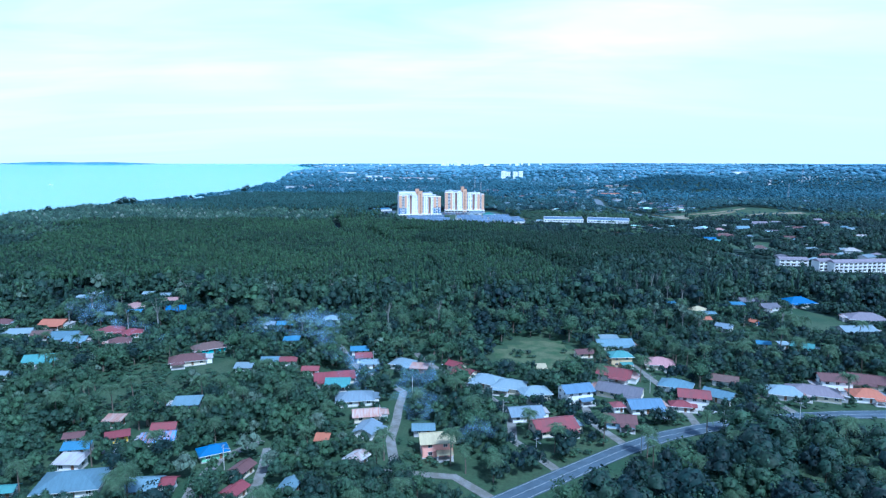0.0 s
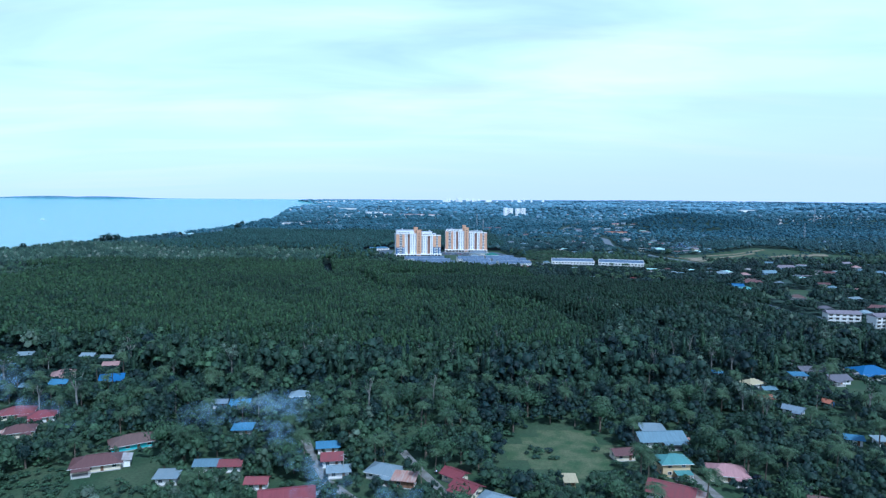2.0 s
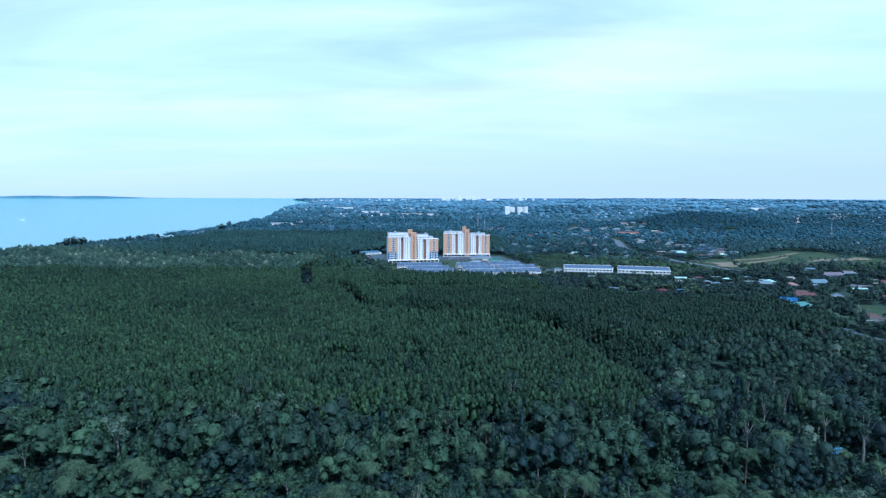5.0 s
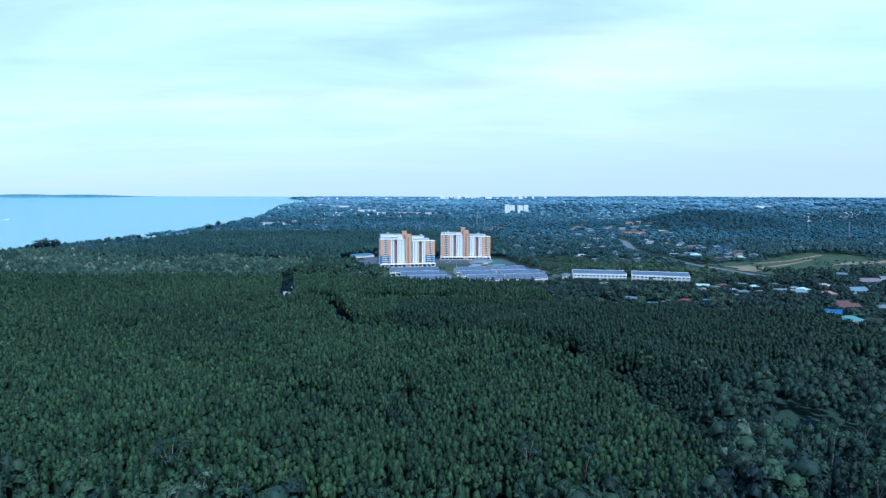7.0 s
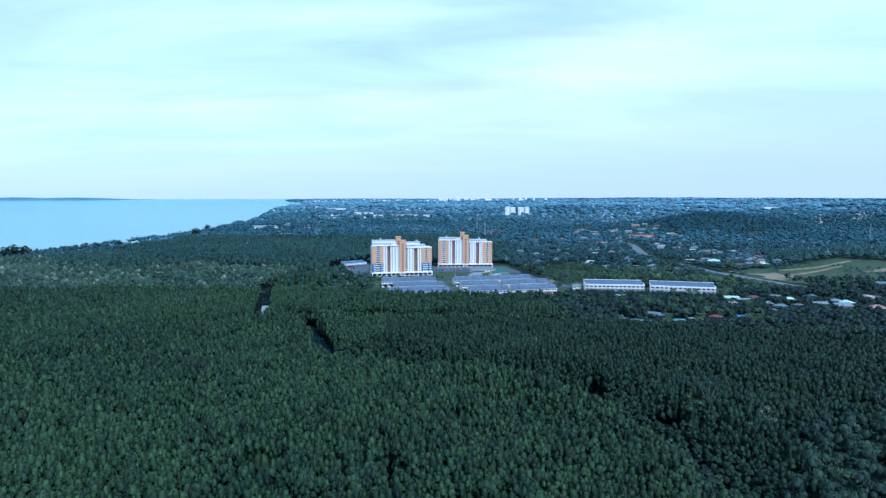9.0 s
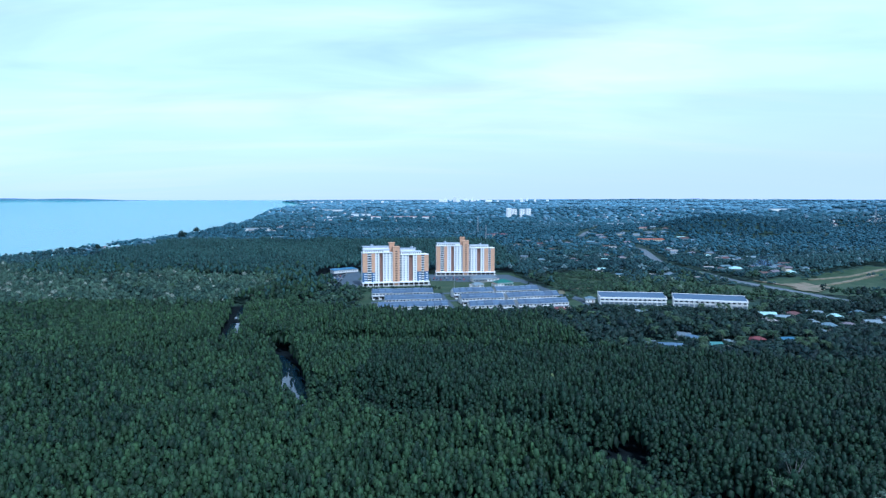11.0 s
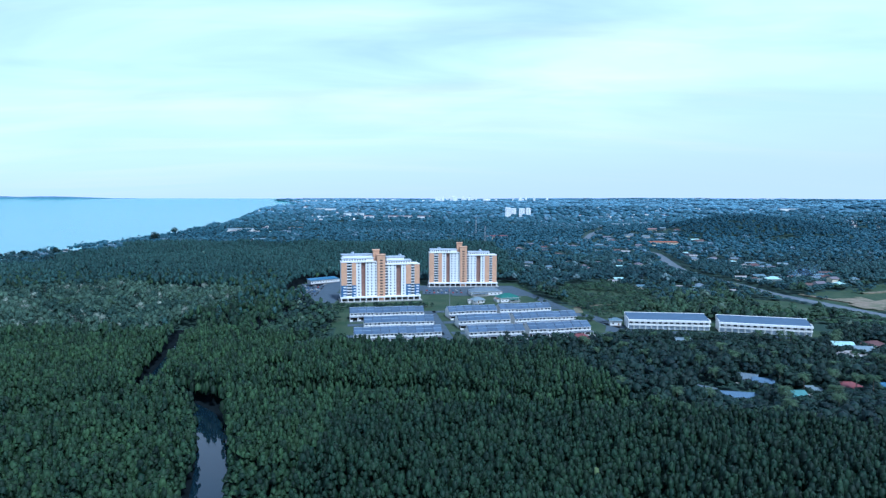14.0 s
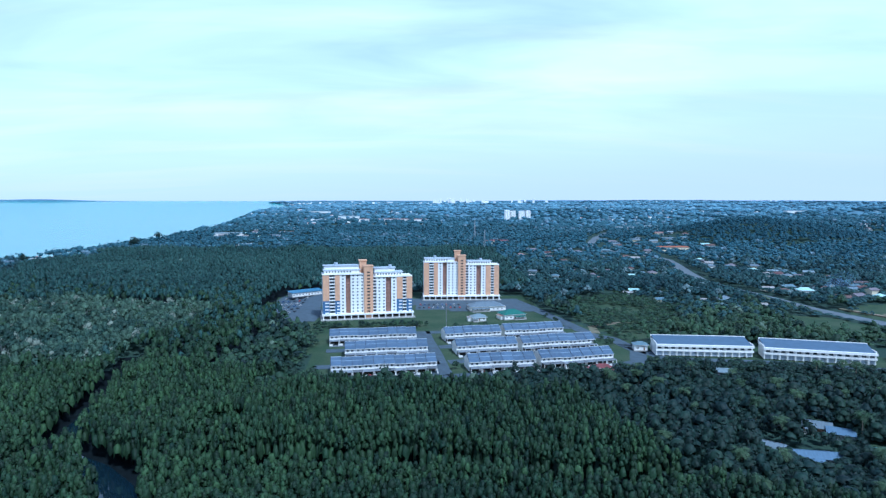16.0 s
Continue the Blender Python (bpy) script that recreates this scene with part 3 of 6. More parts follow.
def window_mesh(name, w, h, t=0.08):
    """A frame of one piece round two lights."""
    xs, zs = (-w / 2, -w / 2 + t, -0.03, 0.03, w / 2 - t, w / 2), (0.0, t, h - t, h)
    cells = {(i, k) for i in range(5) for k in range(3)} - {(1, 1), (3, 1)}
    v = [(x, y, z) for y in (-0.07, 0.05) for z in zs for x in xs]
    at = lambda i, k, b: b * 24 + k * 6 + i
    f = []
    for i, k in cells:
        f.append((at(i, k, 0), at(i + 1, k, 0), at(i + 1, k + 1, 0), at(i, k + 1, 0)))
        f.append((at(i, k + 1, 1), at(i + 1, k + 1, 1), at(i + 1, k, 1), at(i, k, 1)))
        for di, dk, p, q in ((0, -1, (0, 0), (1, 0)), (1, 0, (1, 0), (1, 1)), (0, 1, (1, 1), (0, 1)), (-1, 0, (0, 1), (0, 0))):
            if (i + di, k + dk) not in cells:
                f.append((at(i + q[0], k + q[1], 0), at(i + p[0], k + p[1], 0), at(i + p[0], k + p[1], 1), at(i + q[0], k + q[1], 1)))
    return mesh_from(name, v, f, FRAME)


def pane_mesh(name, w, h):
    return Shape().box(-w / 2 + 0.06, w / 2 - 0.06, -0.02, 0.03, 0.06, h - 0.06).mesh(name, GLASS)


WIN, PANE = window_mesh("window_frame", 1.5, 1.25), pane_mesh("pane", 1.5, 1.25)
DOOR = Shape().box(-0.5, 0.5, -0.05, 0.04, 0, 2.05).mesh("door", WOOD)


def add_window(parent, x, y, z, rot=0.0, name="window"):
    w = part(name, WIN, parent)
    w.matrix_basis = pose(x, y, z, 0, 0, rot)
    part("pane", PANE, w)
    return w


# ---- apartment towers ----
ORANGE = mat("orange_render", (0.60, 0.36, 0.22), 0.8, 0.12, 0.3, 3)
TBLUE = mat("blue_render", (0.07, 0.14, 0.27), 0.8, 0.12, 0.3, 3)
TWHITE = mat("white_render", (0.80, 0.79, 0.77), 0.8, 0.10, 0.15, 2, stretch=(0.6, 0.6, 0.08))
TBROWN = mat("brown_recess", (0.34, 0.20, 0.15), 0.85, 0.2, 0.3, 3)
TGREY = mat("balcony_grey", (0.42, 0.47, 0.54), 0.7, 0.15, 0.4, 4)
TWIN = window_mesh("tower_window_frame", 1.5, 1.35, 0.07)
_s = Shape().box(-0.72, 0.72, -0.03, 0.03, 0.05, 1.3)
TPANE = _s.mesh("pane", GLASS)


def condo(x, y, z, rot, label, blue, floors=(12, 11)):
    e = thing("apartment_tower", x, y, z, rot, label, "apartment tower", "twin apartment towers")
    W, D, FH, POD = 78.0, 18.0, 2.85, 4.6
    tops = (POD + floors[0] * FH, POD + floors[1] * FH)
    split = 39.0
    part("rear_wall", Shape().box(0, 37, 2.6, D, POD, tops[0] - 0.2).box(41, W, 2.6, D, POD, tops[1] - 0.2).box(37, 41, 3.5, D - 2, POD, tops[1]).mesh("rear_wall", TWHITE), e, "white rendered wall")
    cols = [(0, 5.5, "o"), (5.5, 10.5, "b"), (10.5, 14.6, "o"), (14.6, 19.6, "w"), (19.6, 23.8, "r"), (23.8, 35.4, "v"),
            (43.2, 46.4, "b"), (46.4, 54.4, "w2"), (54.4, 59.4, "r"), (59.4, 64.2, "w"), (64.2, 69.4, "o"), (69.4, 73.0, "b"), (73.0, 78, "o")]
    slab = Shape().box(0, 5.0, -0.9, 0.25, 0, 0.14).box(0, 5.0, -0.9, -0.78, 0.14, 1.05)
    for x0, x1, k in cols:
        top = tops[0] if x1 < split else tops[1]
        w = x1 - x0
        if k == "o":
            lo = POD + (4 * FH if blue else 0.0)
            part("wall_panel", Shape().box(x0, x1, -0.5, 2.58, lo, top).mesh("wall_panel", ORANGE), e, "orange rendered panel")
            if blue:
                part("wall_panel", Shape().box(x0, x1, -0.5, 2.58, POD, lo - 0.004).mesh("wall_panel", TBLUE), e, "blue rendered panel")
                bd = Shape().box(x0 + 0.35 * w, x1 - 0.1 * w, -0.62, -0.502, 0.4, 1.4).mesh("white_band", TWHITE)
                for f in range(4):
                    part("white_band", bd, e).matrix_basis = pose(0, 0, POD + f * FH)
        elif k == "r":
            part("recess_wall", Shape().box(x0, x1, 2.2, 2.59, POD, top).mesh("recess_wall", TBROWN), e, "brown recessed wall")
            sl = Shape().box(x0 + 0.2, x1 - 0.2, 1.5, 2.19, 0, 0.25).mesh("ledge", TBROWN)
            f = POD
            while f < top - 1:
                part("ledge", sl, e).matrix_basis = pose(0, 0, f)
                f += FH
        elif k == "b":
            part("balcony_wall", Shape().box(x0, x1, 1.6, 2.59, POD, top).mesh("balcony_wall", TGREY), e, "blue-grey recessed balcony wall")
            me = Shape().box(0.02, w - 0.02, -0.35, 1.59, 0, 0.15).box(0.02, w - 0.02, -0.35, -0.22, 0.15, 1.0).mesh("balcony", TWHITE)
            dk = Shape().box(0.5, w - 0.5, 1.5, 1.595, 0.2, 2.2).mesh("balcony_door", GLASS)
            f = POD
            while f < top - 1:
                o = part("balcony", me, e)
                o.matrix_basis = pose(x0, 0, f)
                part("balcony_door", dk, o)
                f += FH
        else:
            part("wall_bay", Shape().box(x0, x1, 0, 2.59, POD, top + 0.3).mesh("wall_bay", TWHITE), e, "white rendered bay")
            xs = {"w": [x0 + w / 2], "v": [x0 + 2.2, x0 + 6.0, x1 - 1.6], "w2": [x0 + 2.4, x1 - 1.6]}[k]
            for wx in xs:
                f = POD
                while f < top - 1:
                    o = part("window", TWIN, e)
                    o.matrix_basis = pose(wx, 0.02, f + 0.9)
                    part("pane", TPANE, o)
                    f += FH
    part("stair_core", Shape().box(35.4, 43.2, -1.6, 6.5, 0.3, tops[0] + 6.6).box(34.9, 43.7, -2.0, 7.0, tops[0] + 6.6, tops[0] + 7.3).mesh("stair_core", ORANGE), e, "orange stair core")
    # no holes: dark panels on the core stand for shaded stair openings
    op = Shape().box(-1.3, 1.3, -0.06, 0.05, 0, 1.3).mesh("stair_opening", OPENSHADE)
    for f in range(floors[0] + 1):
        o = part("stair_opening", op, e)
        o.matrix_basis = pose(39.3, -1.6, POD + f * FH + 0.9)
    part("lift_house", Shape().box(32.5, 38.5, 8.5, 15, tops[0], tops[0] + 10.5).box(31.8, 39.2, 7.8, 15.7, tops[0] + 10.5, tops[0] + 11.3).mesh("lift_house", ORANGE), e, "orange lift motor house")
    # set-back penthouses, parapets and roof frames
    for a, b, t in ((0.5, 33.0, tops[0]), (45.0, 77.0, tops[1])):
        part("roof_slab", Shape().box(a - 1.0, b + 1.2, -0.9, D + 0.3, t - 0.18, t + 0.22).mesh("roof_slab", TWHITE), e)
        cut = 6 * (a > 40)
        part("penthouse", Shape().box(a + 1, b - cut - 1, 4.5, D - 0.5, t + 0.22, t + 3.2).mesh("penthouse", TWHITE), e, "white set-back penthouse storey")
        part("penthouse_roof", Shape().box(a, b - cut, 3.8, D, t + 3.2, t + 3.55).mesh("penthouse_roof", TGREY), e)
        if blue:
            part("upper_penthouse", Shape().box(a + 1, b - 2 * cut - 1, 9.5, D - 0.5, t + 3.55, t + 6.6).mesh("upper_penthouse", TWHITE), e, "white upper penthouse storey")
            part("upper_roof", Shape().box(a, b - 2 * cut, 8.6, D, t + 6.6, t + 7.0).mesh("upper_roof", TGREY), e)
        rail = Shape().box(a - 0.8, b + 1, -0.7, -0.55, t + 0.22, t + 1.1)
        for k in range(12):
            px = a + 1 + (b - a - 4 - 6 * (a > 40)) * k / 11
            rail.box(px, px + 0.2, 3.9, 4.1, t + 3.55, t + 4.4)
        part("roof_rail", rail.mesh("roof_rail", TWHITE), e)
        for k in range(9):
            add = part("window", TWIN, e)
            add.matrix_basis = pose(a + 3 + k * (b - a - 12) / 8, 4.48, t + 1.1)
            part("pane", TPANE, add)
    # open ground floor on columns
    part("podium_beam", Shape().box(-1.0, W + 1.0, -3.5, D, POD - 1.2, POD - 0.004).mesh("podium_beam", TWHITE), e)
    # back of the ground floor, painted dark as the arcade's shade
    part("podium_back", Shape().box(0, W, 2.0, D - 1, 0.02, POD - 1.2).mesh("podium_back", OPENSHADE), e)
    col = Shape().box(-0.45, 0.45, -0.45, 0.45, 0, POD - 1.2).mesh("column", TWHITE)
    for k in range(14):
        o = part("column", col, e)
        o.matrix_basis = pose(0.2 + k * (W - 0.4) / 13, -2.8, 0)
    part("ground_slab", Shape().box(-2, W + 2, -5, D + 1, -0.6, 0.3).mesh("ground_slab", CONC), e)
    for k in range(2):
        o = part("water_tank", Shape().cyl(0, 0, 0, 2.2, 1.6, 12).mesh("water_tank", TGREY), e)
        o.matrix_basis = pose(12 + 48 * k, 12, tops[k] + (7.0 if blue else 3.55))
    return e


condo(-80, 1127, 5.0, 12.5, "tall white and orange apartment tower, blue-patterned lower storeys", True)
condo(4.5, 1232, 5.0, 3.0, "tall white and orange apartment tower with blue-grey balconies", False)

# ---- terraced houses ----
TROOF = mat("terrace_roof_tiles", (0.085, 0.125, 0.195), 0.6, 0.2, 0.4, 3.0, objvar=0.12)
UW, UD = 6.6, 13.0


PORCH = mat("porch_sheet", (0.20, 0.22, 0.25), 0.7, 0.3, 0.3, 2, objvar=0.35)


CAPSTONE = mat("dark_cap_mortar", (0.035, 0.045, 0.065), 0.9, 0.3, 0.5, 4)
FLASHING = mat("pale_roof_flashing", (0.17, 0.225, 0.30), 0.75, 0.2, 0.5, 4, objvar=0.3)


def terrace_unit():
    e = thing("terrace_house", 0, 0, 0, 0, "two-storey white terraced house with blue-grey tiled roof", "house", "terraced houses")
    part("wall", Shape().box(0, UW, 0, UD, 0, 5.98).mesh("wall", WALL["white"]), e)
    s = Shape()
    s.solid([(0, -0.9, 5.6), (UW, -0.9, 5.6), (UW, UD / 2, 9.15), (0, UD / 2, 9.15)], [(0, -0.9, 5.8), (UW, -0.9, 5.8), (UW, UD / 2, 9.35), (0, UD / 2, 9.35)])
    s.solid([(0, UD / 2, 9.15), (UW, UD / 2, 9.15), (UW, UD + 0.9, 5.6), (0, UD + 0.9, 5.6)], [(0, UD / 2, 9.35), (UW, UD / 2, 9.35), (UW, UD + 0.9, 5.8), (0, UD + 0.9, 5.8)])
    part("roof", s.mesh("roof", TROOF), e)
    part("gable", Shape().solid([(0.02, 0, 5.98), (0.02, UD, 5.98), (0.02, UD / 2, 9.1)], [(0.25, 0, 5.98), (0.25, UD, 5.98), (0.25, UD / 2, 9.1)]).mesh("gable", WALL["white"]), e)
    p = Shape()
    p.solid([(-0.12, -0.95, 5.8), (0.12, -0.95, 5.8), (0.12, UD / 2, 9.35), (-0.12, UD / 2, 9.35)], [(-0.12, -0.95, 6.02), (0.12, -0.95, 6.02), (0.12, UD / 2, 9.57), (-0.12, UD / 2, 9.57)])
    part("party_wall_cap", p.mesh("party_wall_cap", CAPSTONE), e)
    part("ridge_cap", Shape().box(0, UW, UD / 2 - 0.2, UD / 2 + 0.2, 9.3, 9.5).mesh("ridge_cap", TGREY), e)
    part("fascia", Shape().box(0, UW, -1.0, -0.9, 5.5, 5.8).mesh("fascia", FRAME), e)
    zf = 5.8 + 3.55 * (UD * 0.24 + 0.9) / (UD / 2 + 0.9)
    part("flashing", Shape().solid([(0.14, UD * 0.24 - 0.16, zf - 0.16), (UW - 0.14, UD * 0.24 - 0.16, zf - 0.16), (UW - 0.14, UD * 0.24 + 0.16, zf + 0.1), (0.14, UD * 0.24 + 0.16, zf + 0.1)], [(0.14, UD * 0.24 - 0.16, zf + 0.02), (UW - 0.14, UD * 0.24 - 0.16, zf + 0.02), (UW - 0.14, UD * 0.24 + 0.16, zf + 0.28), (0.14, UD * 0.24 + 0.16, zf + 0.28)]).mesh("flashing", FLASHING), e, "pale weathered flashing strip")
    add_window(e, 1.9, -0.03, 3.9)
    add_window(e, 4.7, -0.03, 3.9)
    part("porch_roof", Shape().box(0.1, UW - 0.1, -5.2, -0.02, 2.7, 2.95).mesh("porch_roof", PORCH), e)
    for k in (0.2, UW - 0.5):
        o = part("porch_post", Shape().box(0, 0.3, 0, 0.3, 0, 2.7).mesh("porch_post", WALL["white"]), e)
        o.matrix_basis = pose(k, -5.1, 0)
    # dark sheet on the wall in place of the shaded ground-floor opening
    part("front_opening", Shape().box(0.6, UW - 0.6, -0.04, 0.02, 0.05, 2.4).mesh("front_opening", OPENSHADE), e)
    for k0, k1 in ((0.1, UW * 0.35), (UW * 0.9, UW - 0.1)):
        part("front_wall", Shape().box(k0, k1, -7.0, -6.85, 0, 1.3).mesh("front_wall", WALL["white"]), e)
    return e


UNIT = terrace_unit()
first = True


def terrace(x0, y0, x1, y1, n):
    global first
    ang = math.degrees(math.atan2(y1 - y0, x1 - x0))
    L = math.hypot(x1 - x0, y1 - y0)
    for k in range(n):
        px, py = x0 + (x1 - x0) * k / n, y0 + (y1 - y0) * k / n
        step = (0.0, -0.22, 0.05, -0.3, -0.1)[(k * 3 + n) % 5]
        m = pose(px, py, 5.0 + step, 0, 0, ang)
        if first:
            UNIT.matrix_basis, first = m, False
            ob = UNIT
        else:
            ob = copy_thing(UNIT, m)
        ob.scale = (L / n / UW, 1, 1)
    nx, ny = (y1 - y0) / L, -(x1 - x0) / L
    c = 4.2
    ribbon("forecourt", [(x0 + nx * c, y0 + ny * c), (x1 + nx * c, y1 + ny * c)], 8.4, COURT, 0.12, "worn grey concrete forecourts before the terraced houses", "paving")


COURT = mat("forecourt_concrete", (0.17, 0.19, 0.21), 0.9, 0.3, 0.3, 3, rgb2=(0.10, 0.115, 0.13))
terrace(-44.6, 959.6, 18.4, 969.9, 10)
terrace(-42.4, 1000.8, 12.3, 1009.0, 8)
terrace(-59.2, 1039.1, 3.3, 1048.8, 9)
terrace(38.0, 968.6, 80.0, 976.0, 6)
terrace(83.5, 977.5, 132.0, 989.0, 7)
terrace(31.7, 1008.8, 74.0, 1017.5, 6)
terrace(77.5, 1018.8, 130.8, 1031.0, 8)
terrace(24.5, 1047.0, 66.7, 1056.8, 6)
terrace(69.5, 1058.8, 116.0, 1069.3, 7)

# ---- shop rows ----
SHOPROOF = mat("shop_roof", (0.085, 0.13, 0.20), 0.55, 0.15, 0.3, 3)


def shop_row(x0, y0, x1, y1, h, label):
    L = math.hypot(x1 - x0, y1 - y0)
    e = thing("shop_block", x0, y0, 5.0, math.degrees(math.atan2(y1 - y0, x1 - x0)), label, "shop building", "long shop blocks")
    part("wall", Shape().box(0, L, 1.8, 17, 0, h).mesh("wall", WALL["white"]), e)
    part("floor_band", Shape().box(-0.2, L + 0.2, 0.4, 1.8, 3.2, 4.3).mesh("floor_band", WALL["white"]), e, "white continuous balcony front")
    part("parapet", Shape().box(-0.3, L + 0.3, 0.0, 1.8, h - 1.0, h + 0.5).box(-0.3, 0.25, 1.8, 17, h, h + 1.4).box(L - 0.25, L + 0.3, 1.8, 17, h, h + 1.4).box(-0.3, L + 0.3, 17, 17.4, h, h + 3.6).mesh("parapet", WALL["white"]), e)
    part("roof", Shape().solid([(0.25, 1.8, h + 0.1), (L - 0.25, 1.8, h + 0.1), (L - 0.25, 17, h + 3.0), (0.25, 17, h + 3.0)], [(0.25, 1.8, h + 0.3), (L - 0.25, 1.8, h + 0.3), (L - 0.25, 17, h + 3.2), (0.25, 17, h + 3.2)]).mesh("roof", SHOPROOF), e, "blue-grey metal roof")
    n = int(L / 4.4)
    op = Shape().box(-1.2, 1.2, -0.03, 0.05, 0, 1.3).mesh("shop_window", GLASS)
    sh = Shape().box(-1.6, 1.6, -0.03, 0.05, 0, 2.6).mesh("shop_front", TGREY)
    pl = Shape().box(-0.3, 0.3, 0, 0.4, 0, h - 1.0).mesh("pillar", WALL["white"])
    for k in range(n):
        cx = (k + 0.5) * L / n
        part("shop_window", op, e).matrix_basis = pose(cx, 1.77, 4.6)
        part("shop_front", sh, e).matrix_basis = pose(cx, 1.77, 0.1)
        part("pillar", pl, e).matrix_basis = pose(k * L / n + 0.1, 0.45, 0)
    return e


shop_row(166, 1006, 228.5, 1000, 7.2, "long two-storey white shop block with blue-grey roof")
shop_row(234, 997, 297, 980.5, 7.2, "long two-storey white shop block with blue-grey roof")

# ---- houses ----
HOUSES, SIGHT = [], []
PARTS = random.Random(5)


def house(x, y, rot, w, d, roof, wall, style="gable", storeys=1, z=None, label="", simple=False, h=None):
    """A village house: plinth, walls, roof with eaves and ridge, windows, door, porch. x, y is its middle."""
    z = ground_z(x, y) if z is None else z
    rn = ROOF[roof].name.replace("_roof", "").replace("_", " ")
    wn_ = WALL[wall].name.replace("_wall", "").replace("_", " ")
    lab = label or f"{'two-storey' if storeys > 1 else 'single-storey'} {wn_} house with {rn} {style if style != 'shed' else 'lean-to'} roof"
    e = thing("house", x, y, z, rot, lab, "house", "village houses")
    HOUSES.append((x, y, 0.5 * math.hypot(w, d)))
    SIGHT.append((x, y - d / 2, w / 2 + 1.5, 2.6))
    W, D = w / 2, d / 2
    H = h or (2.7 * storeys + 0.35)
    ov, t = 0.95, 0.12
    pitch = 0.40 if style != "shed" else 0.12
    part("plinth", Shape().box(-W - 0.15, W + 0.15, -D - 0.15, D + 0.15, -0.6, 0.35).mesh("plinth", CONC), e)
    s = Shape()
    if style == "gable":
        rise = D * pitch
        s.solid([(-W, -D, 0.35), (W, -D, 0.35), (W, D, 0.35), (-W, D, 0.35)], [(-W, -D, H), (W, -D, H), (W, D, H), (-W, D, H)])
        for gx in (-W, W - 0.2):
            s.solid([(gx, -D, H), (gx, D, H), (gx, 0, H + rise - 0.05)], [(gx + 0.2, -D, H), (gx + 0.2, D, H), (gx + 0.2, 0, H + rise - 0.05)])
        r = Shape()
        for sg in (-1, 1):
            ring = [(-W - ov, sg * (D + ov), H - ov * pitch), (W + ov, sg * (D + ov), H - ov * pitch), (W + ov, 0, H + rise), (-W - ov, 0, H + rise)]
            if sg > 0:
                ring = ring[::-1]
            r.solid(ring, [(a, b, c + t) for a, b, c in ring])
        part("ridge_cap", Shape().box(-W - ov, W + ov, -0.22, 0.22, H + rise + 0.04, H + rise + t + 0.07).mesh("ridge_cap", ROOF[roof]), e)
    elif style == "hip":
        m = min(W, D)
        rise = (m + ov) * pitch
        s.box(-W, W, -D, D, 0.35, H)
        a, b = W + ov, D + ov
        rx, ry = max(a - (m + ov), 0.01), max(b - (m + ov), 0.01)
        z0, z1 = H - ov * pitch + 0.1, H + rise
        lo = [(-a, -b, z0), (a, -b, z0), (a, b, z0), (-a, b, z0)]
        hi = [(-rx, -ry, z1), (rx, -ry, z1), (rx, ry, z1), (-rx, ry, z1)]
        r = Shape().solid(lo, hi)
        part("ridge_cap", Shape().box(-rx - 0.2, rx + 0.2, -ry - 0.2, ry + 0.2, z1 - 0.03, z1 + 0.1).mesh("ridge_cap", ROOF[roof]), e)
        part("fascia", Shape().box(-a, a, -b - 0.03, -b + 0.04, z0 - 0.2, z0).box(a - 0.04, a + 0.03, -b, b, z0 - 0.2, z0).mesh("fascia", FRAME), e)
    else:
        s.solid([(-W, -D, 0.35), (W, -D, 0.35), (W, D, 0.35), (-W, D, 0.35)], [(-W, -D, H), (W, -D, H), (W, D, H + 2 * D * pitch), (-W, D, H + 2 * D * pitch)])
        ring = [(-W - ov, -D - ov, H - ov * pitch + 0.03), (W + ov, -D - ov, H - ov * pitch + 0.03), (W + ov, D + ov, H + (2 * D + ov) * pitch + 0.03), (-W - ov, D + ov, H + (2 * D + ov) * pitch + 0.03)]
        r = Shape().solid(ring, [(a, b, c + t) for a, b, c in ring])
    part("wall", s.mesh("wall", WALL[wall]), e)
    part("roof", r.mesh("roof", ROOF[roof]), e)
    if simple:
        for k in (-0.28, 0.28):
            part("window", WIN, e).matrix_basis = pose(k * w, -D - 0.03, 1.2)
        return e
    for st in range(storeys):
        zz = 1.2 + 2.7 * st
        n = max(2, int(w / 3.6))
        for k in range(n):
            if st == 0 and k == n // 2:
                o = part("door", DOOR, e)
                o.matrix_basis = pose(-W + (k + 0.5) * w / n, -D - 0.03, 0.36)
                continue
            add_window(e, -W + (k + 0.5) * w / n, -D - 0.03, zz)
        for sg in (-1, 1):
            for q in ((-0.25, 0.25) if d > 7 else (0,)):
                add_window(e, sg * (W + 0.03), q * d, zz, 90 * sg)
    if w > 9 and PARTS.random() < 0.6:
        sg, aw = PARTS.choice((-1, 1)), PARTS.uniform(2.4, 3.8)
        ad, ah = d * PARTS.uniform(0.5, 0.8), min(H, 3.2) - 0.5
        x0, x1 = sorted((sg * (W + 0.02), sg * (W + aw)))
        hi, lo = (ah + 0.45, ah) if sg > 0 else (ah, ah + 0.45)
        part("annex_wall", Shape().solid([(x0, -ad / 2, -0.4), (x1, -ad / 2, -0.4), (x1, ad / 2, -0.4), (x0, ad / 2, -0.4)], [(x0, -ad / 2, hi), (x1, -ad / 2, lo), (x1, ad / 2, lo), (x0, ad / 2, hi)]).mesh("annex_wall", WALL[PARTS.choice((wall, "grey", "white"))]), e)
        a0, a1 = (x0, x1 + 0.6) if sg > 0 else (x0 - 0.6, x1)
        ring = [(a0, -ad / 2 - 0.5, hi + 0.03), (a1, -ad / 2 - 0.5, lo + 0.03), (a1, ad / 2 + 0.5, lo + 0.03), (a0, ad / 2 + 0.5, hi + 0.03)]
